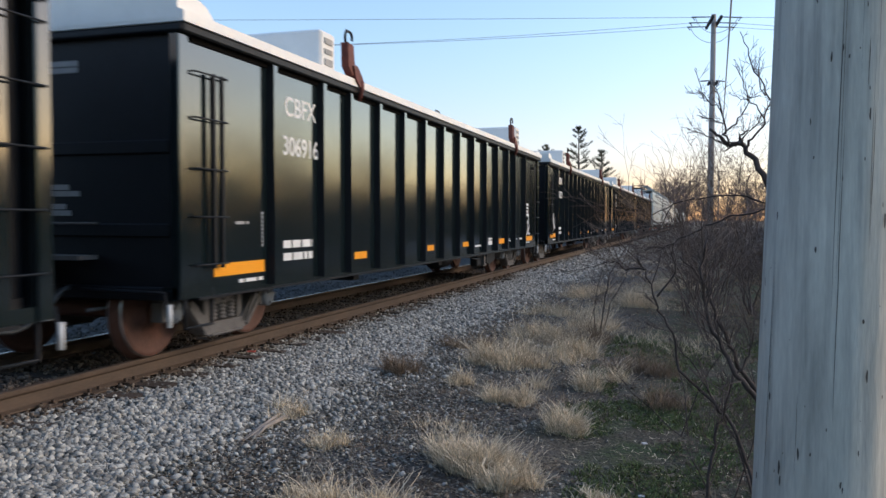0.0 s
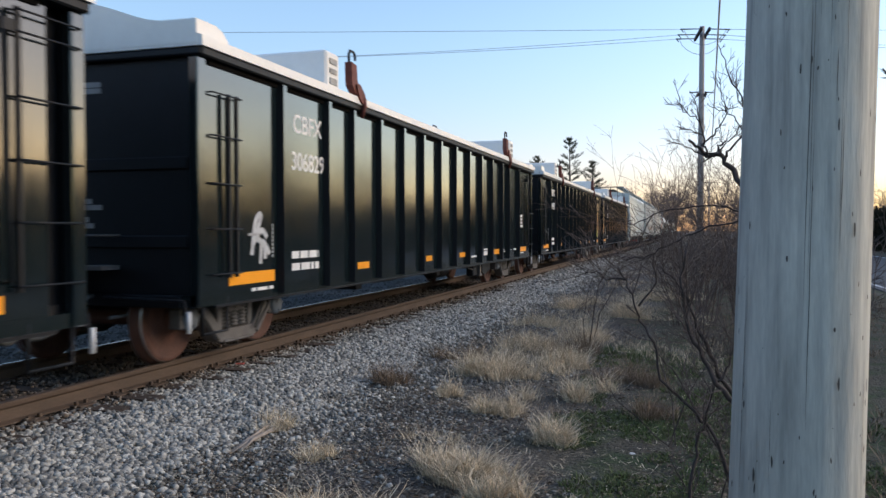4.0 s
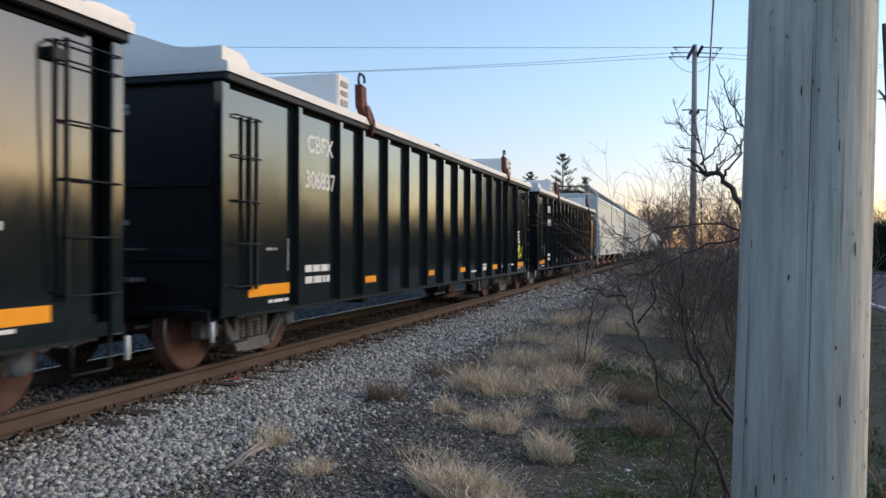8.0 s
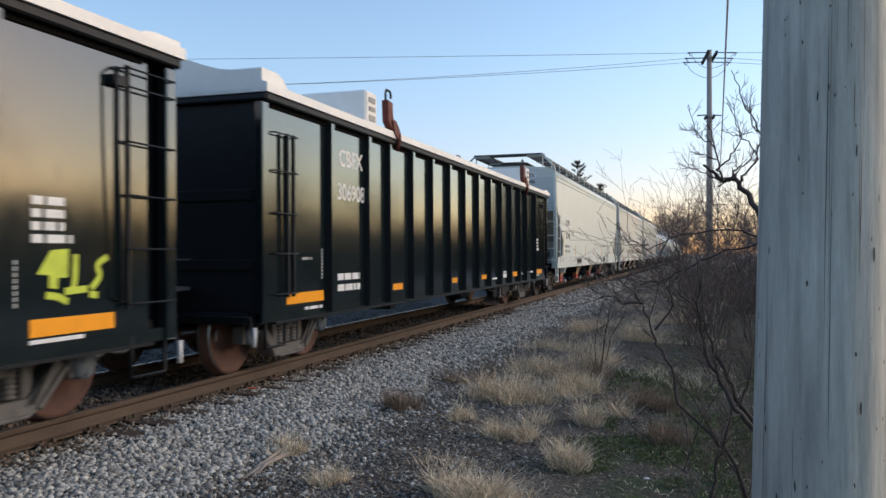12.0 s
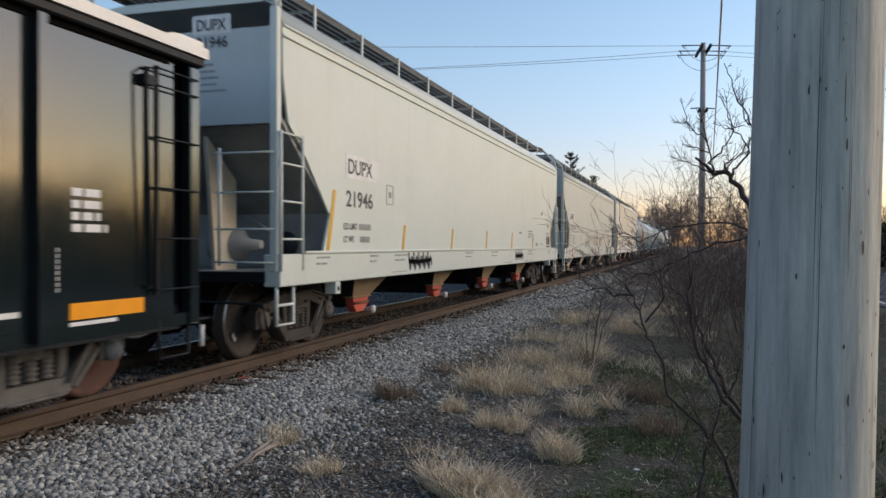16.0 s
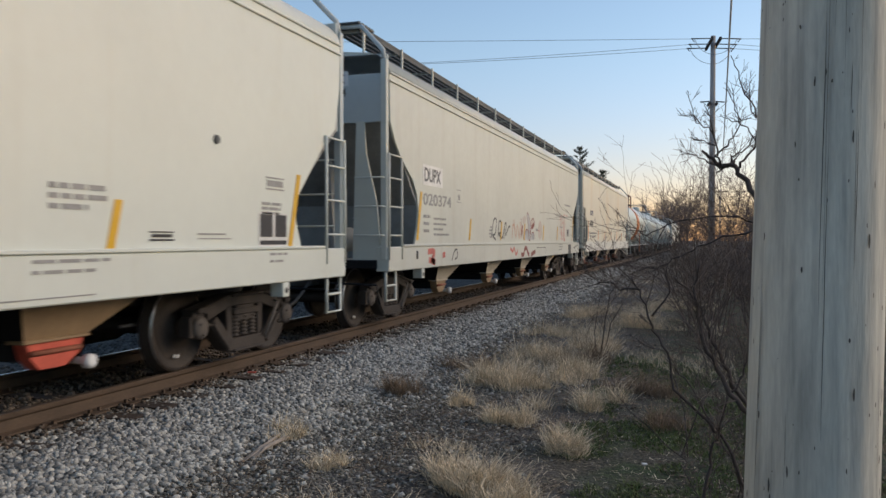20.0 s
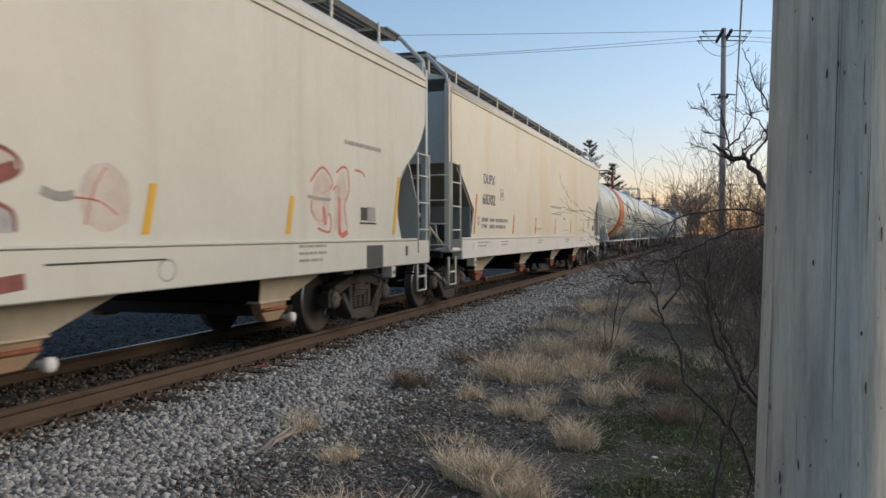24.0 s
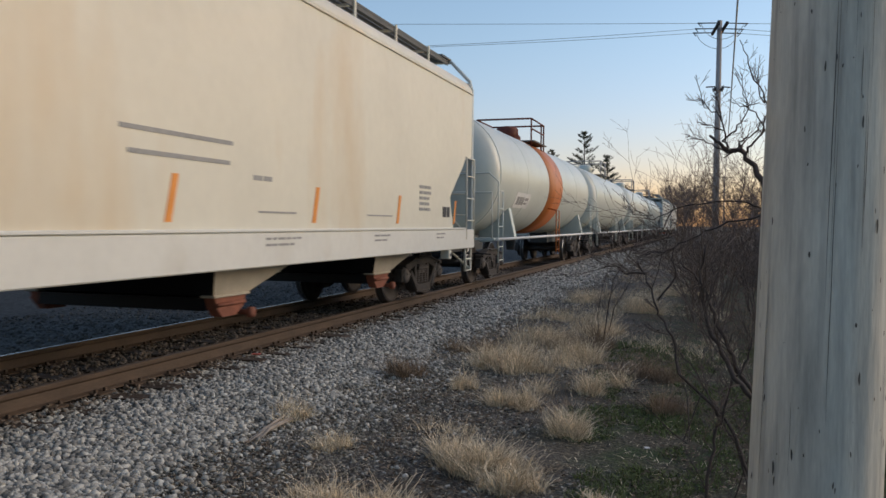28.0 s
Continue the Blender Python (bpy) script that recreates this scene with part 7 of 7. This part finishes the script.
for i, (x, y, hgt) in enumerate(((0.2, 24, 2.4), (1.2, 26, 2.6), (1.9, 22, 2.5), (0.7, 30, 2.8), (2.6, 25, 2.6))):
    rnd = random.Random(1200 + i)
    shrub(x, y, [((rnd.gauss(0, 0.2), rnd.gauss(0, 0.2), 1), hgt * rnd.uniform(0.8, 1.1), 0.03) for _ in range(4)], 400 + i, "tall bare sapling clump", name="sapling", group="saplings", depth=3, material=SAPTWIG, twig=SAPTWIG, minr=0.004, reach=(0.2, 0.42))


for i, (x, y, hgt) in enumerate(((0.0, 14.0, 3.1), (0.35, 15.5, 3.4), (0.10, 12.0, 2.4), (-0.25, 15.0, 2.4), (0.15, 17.0, 3.3))):
    rnd = random.Random(1500 + i)
    shrub(x, y, [((rnd.gauss(0.04, 0.13), rnd.gauss(0, 0.2), 1), hgt * rnd.uniform(0.7, 1.0), 0.011) for _ in range(5)], 450 + i, "slender pale-brown bare sapling", name="sapling", group="saplings", depth=3, material=SAPTWIG, twig=SAPTWIG, minr=0.0022, reach=(0.2, 0.45))


# far bare trees, shared meshes
def bare_tree_mesh(seed, hgt):
    rnd = random.Random(seed)
    V, F = [], []
    branch(V, F, Vector((0, 0, -0.3)), Vector((0, 0, 1)), hgt * 0.75, 0.16, 0, rnd, 0.5, 6, 0, (7, 9), 0.02)
    tv, tf = V[:], F[:]
    V, F = [], []
    for _ in range(16):
        z = hgt * rnd.uniform(0.2, 0.72)
        a = rnd.uniform(0, 6.28)
        branch(V, F, Vector((0, 0, z)), Vector((math.cos(a), math.sin(a), rnd.uniform(0.5, 1.4))), hgt * rnd.uniform(0.3, 0.5), 0.07, 2, rnd, 0.5, 4, 0, (4, 6), 0.018)
    return plant_mesh("trunk", tv, tf, FARTWIG), plant_mesh("crown", V, F, FARTWIG)


BARE = [bare_tree_mesh(60 + i, 9.0) for i in range(4)]


def bare_tree(x, y, k, s, rot):
    ob = new("bare_tree")
    tagged(ob, "bare brown deciduous tree in the distance", "tree", "distant bare trees")
    ob.matrix_basis = pose(x, y, -0.4, 0, 0, rot) @ Matrix.Scale(s, 4)
    share("trunk", BARE[k][0], ob)
    share("crown", BARE[k][1], ob)
    return ob


rnd = random.Random(77)
for i in range(30):
    bare_tree(rnd.uniform(-34, 22), rnd.uniform(150, 240), i % 4, rnd.uniform(0.8, 1.25), rnd.uniform(0, 360))
for i in range(88):
    bare_tree(rnd.uniform(58, 84), -50 + i * 5 + rnd.uniform(-3, 3), i % 4, rnd.uniform(0.95, 1.4), rnd.uniform(0, 360))
for i in range(8):
    bare_tree(rnd.uniform(14, 22), 26 + i * 12 + rnd.uniform(-3, 3), i % 4, rnd.uniform(0.6, 0.9), rnd.uniform(0, 360))

def hedge_mesh(seed):
    rnd = random.Random(seed)
    V, F = [], []
    for _ in range(2600):
        a, t = rnd.uniform(0, 6.28), rnd.random()
        rr = 1.25 * math.sqrt(rnd.uniform(0.3, 1)) * (1 - 0.35 * t * t)
        c = Vector((rr * math.cos(a), 1.5 * rr * math.sin(a), 2.5 * t + rnd.gauss(0, 0.12)))
        d = Vector((rnd.gauss(0, 1), rnd.gauss(0, 1), rnd.gauss(0.4, 0.8))).normalized() * rnd.uniform(0.18, 0.34)
        w = d.orthogonal().normalized() * 0.07
        b = len(V)
        V += [(c - w)[:], (c + w)[:], (c + d)[:]]
        F.append((b, b + 1, b + 2))
    return plant_mesh("hedge_bush", V, F, HEDGE)


HEDGES = [hedge_mesh(70 + i) for i in range(3)]
# hedge row added to darken the lower reflections in the gondola panels
for i in range(46):
    rnd = random.Random(2000 + i)
    hd = new("hedge_bush", HEDGES[i % 3])
    tagged(hd, "dense dark hedge bush added beyond the road to darken reflections", "hedge", "hedge beyond the road")
    hd.matrix_basis = pose(15.5 + rnd.uniform(-0.6, 0.6), -24 + i * 2.7, -0.42, 0, 0, rnd.uniform(-20, 20)) @ Matrix.Diagonal((1, 1, rnd.uniform(0.8, 1.5), 1))

# bushes added to block the bright low sky between the cars
for i in range(26):
    rnd = random.Random(2600 + i)
    hd = new("hedge_bush", HEDGES[i % 3])
    tagged(hd, "dark brush added beyond the track to block the bright horizon", "hedge", "brush beyond the track")
    hd.matrix_basis = pose(-30 + rnd.uniform(-3, 3), -10 + i * 5.0, -0.55, 0, 0, rnd.uniform(-30, 30)) @ Matrix.Diagonal((2.0, 2.1, rnd.uniform(1.2, 2.0), 1))

# scaled hedge bushes hidden behind the pole, added to darken far panel reflections
for i in range(30):
    rnd = random.Random(2800 + i)
    y = 76 + 4.6 * i + rnd.uniform(-2, 2)
    lo, hi = 0.072 + 3.0 / y, 0.176 - 3.0 / y
    ev = new("evergreen_tree", HEDGES[i % 3])
    tagged(ev, "tall dark bush mass added behind the pole to darken reflections", "tree", "evergreens beside the road")
    ev.matrix_basis = pose(y * (lo + (hi - lo) * ((i * 0.381) % 1.0)), y, -0.6, 0, 0, rnd.uniform(0, 360)) @ Matrix.Diagonal((2.2, 1.7, rnd.uniform(2.6, 4.4), 1))


def pine(x, y, hgt, seed):
    rnd = random.Random(seed)
    ob = new("pine_tree")
    tagged(ob, "dark green pine with open layered boughs", "tree", "distant pines")
    ob.matrix_basis = pose(x, y, -0.4)
    bm = bmesh.new()
    tube(bm, [(0, 0, 0), (0.1, 0, hgt * 0.5), (0, 0.1, hgt)], [0.28, 0.18, 0.03], 8)
    part("trunk", bm, BARK, ob)
    V, F = [], []
    z = hgt * 0.30
    while z < hgt - 0.2:
        t = (z / hgt - 0.30) / 0.70
        for _ in range(rnd.randint(4, 6)):
            a = rnd.uniform(0, 6.28)
            l = (hgt * 0.25 * (1 - t) ** 0.8 + 0.25) * rnd.uniform(0.55, 1.2)
            rise = rnd.uniform(0.05, 0.30) + 0.5 * t * t
            k = int(7 + l * 7)
            for q in range(k):
                f = 0.30 + 0.70 * q / k
                c = Vector((math.cos(a) * l * f, math.sin(a) * l * f, z + l * f * (rise + 0.22 * f)))
                c += Vector((rnd.gauss(0, 0.12), rnd.gauss(0, 0.12), rnd.gauss(0, 0.05)))
                out = Vector((math.cos(a), math.sin(a), 0.35 + rise))
                for _ in range(6):
                    d = (out + Vector((rnd.gauss(0, 0.7), rnd.gauss(0, 0.7), rnd.gauss(0.1, 0.35)))).normalized() * rnd.uniform(0.22, 0.48)
                    w = d.orthogonal().normalized() * 0.030
                    b = len(V)
                    V += [(c - w)[:], (c + w)[:], (c + d)[:]]
                    F.append((b, b + 1, b + 2))
            branch(V, F, Vector((0, 0, z)), Vector((math.cos(a), math.sin(a), rise)), l * 0.9, 0.045, 0, rnd, 0.1, 3, 0, (0, 0), 0.015)
        z += rnd.uniform(0.55, 0.95)
    for _ in range(60):
        c = Vector((rnd.gauss(0, 0.08), rnd.gauss(0, 0.08), hgt - rnd.random() * 0.9))
        d = Vector((rnd.gauss(0, 0.35), rnd.gauss(0, 0.35), 0.5)).normalized() * 0.4
        w = d.orthogonal().normalized() * 0.03
        b = len(V)
        V += [(c - w)[:], (c + w)[:], (c + d)[:]]
        F.append((b, b + 1, b + 2))
    share("crown", plant_mesh("crown", V, F, NEEDLE), ob)
    return ob


pine(-18.3, 127, 16.0, 1)
pine(-15.0, 129, 12.6, 2)
pine(-24.4, 133, 13.9, 3)


# houses beyond the road
def house(x, y, w, d, hgt, rot):
    ob = new("house")
    tagged(ob, "dark two-storey house among bare trees beyond the road", "house", "houses beyond the road")
    ob.matrix_basis = pose(x, y, -0.4, 0, 0, rot)
    part("wall", boxes((-w / 2, w / 2, -d / 2, d / 2, 0, hgt)), BRICKWALL, ob)
    bm = bmesh.new()
    prism(bm, [(-d / 2 - 0.3, hgt), (d / 2 + 0.3, hgt), (0, hgt + d * 0.34)], -w / 2 - 0.3, w / 2 + 0.3)
    part("roof", bm, ROOFDARK, ob)
    for k in range(3):
        for z in (1.0, hgt - 1.9):
            yy = -d / 2 + d * (k + 0.5) / 3
            part("window", boxes((-w / 2 - 0.03, -w / 2, yy - 0.45, yy + 0.45, z, z + 1.3)), PANE, ob)
    return ob


house(46, 30, 8, 9, 4.6, 0)
house(50, 58, 8, 10, 4.2, 8)
house(48, -2, 8, 11, 4.4, -5)

# ---- small things on the ground ----
wd = new("driftwood")
wd.matrix_basis = pose(-3.34, 5.70, ground_z(-3.34, 5.70) + 0.012) @ Matrix.Scale(1.35, 4)
rnd = random.Random(21)
for k in range(9):
    o, a, b = rnd.uniform(-0.022, 0.022), rnd.uniform(-0.28, -0.12), rnd.uniform(0.10, 0.34)
    bm = bmesh.new()
    tube(bm, [(o + 0.02, a, 0.008), (o, -0.02, 0.016 + rnd.uniform(0, 0.014)), (o * 1.6 - 0.03, b, 0.014 + rnd.uniform(0, 0.022))], [0.004, rnd.uniform(0.007, 0.012), 0.003], 6)
    part("splinter", bm, DRIFTWOOD, wd)
tagged(wd, "bleached broken branch lying on gravel", "dead wood")
tuft(-3.38, 6.30, 260, 0.20, 0.22, 330, DRYGRASS, "flattened wisp of straw grass", 4, 0.002)
rnd = random.Random(3)
for x, y in ((-0.42, 6.3), (-0.36, 5.1)):
    bm = bmesh.new()
    box(bm, -0.022, 0.022, -0.014, 0.014, 0.0, 0.012, bev=0.004)
    sc = part("litter_scrap", bm, PLASTIC)
    sc.matrix_basis = pose(x, y, ground_z(x, y), 4, 6, 30)
    tagged(sc, "small white plastic scrap in turf", "litter")
bm = bmesh.new()
box(bm, -0.05, 0.05, -0.04, 0.04, 0.0, 0.012, bev=0.004)
mk = part("red_chip", bm, REDMARK)
mk.matrix_basis = pose(-4.93, 8.18, -0.17, 0, 0, 20)
tagged(mk, "faded red chip lying on a tie end", "litter")


# ---- what moves ----
SPEED = 4.40


def motions():
    ticks = [0, 0.1, 0.2, 0.4] + [k * 0.8 for k in range(1, 35)] + [27.6, 27.8, 27.9, 28.0]
    ticks = sorted(set(ticks))
    turn = math.degrees(SPEED / 0.457)
    spin = [k * 0.14 for k in range(201)]
    for car, u in CARS:
        walk(car, [(t, pose(XC, u - SPEED * t, 0)) for t in ticks])
        for o in car.children:
            if o.name.startswith("wheelset"):
                y = o.location.y
                walk(o, [(t, pose(0, y, 0.457, turn * t)) for t in spin])


motions()
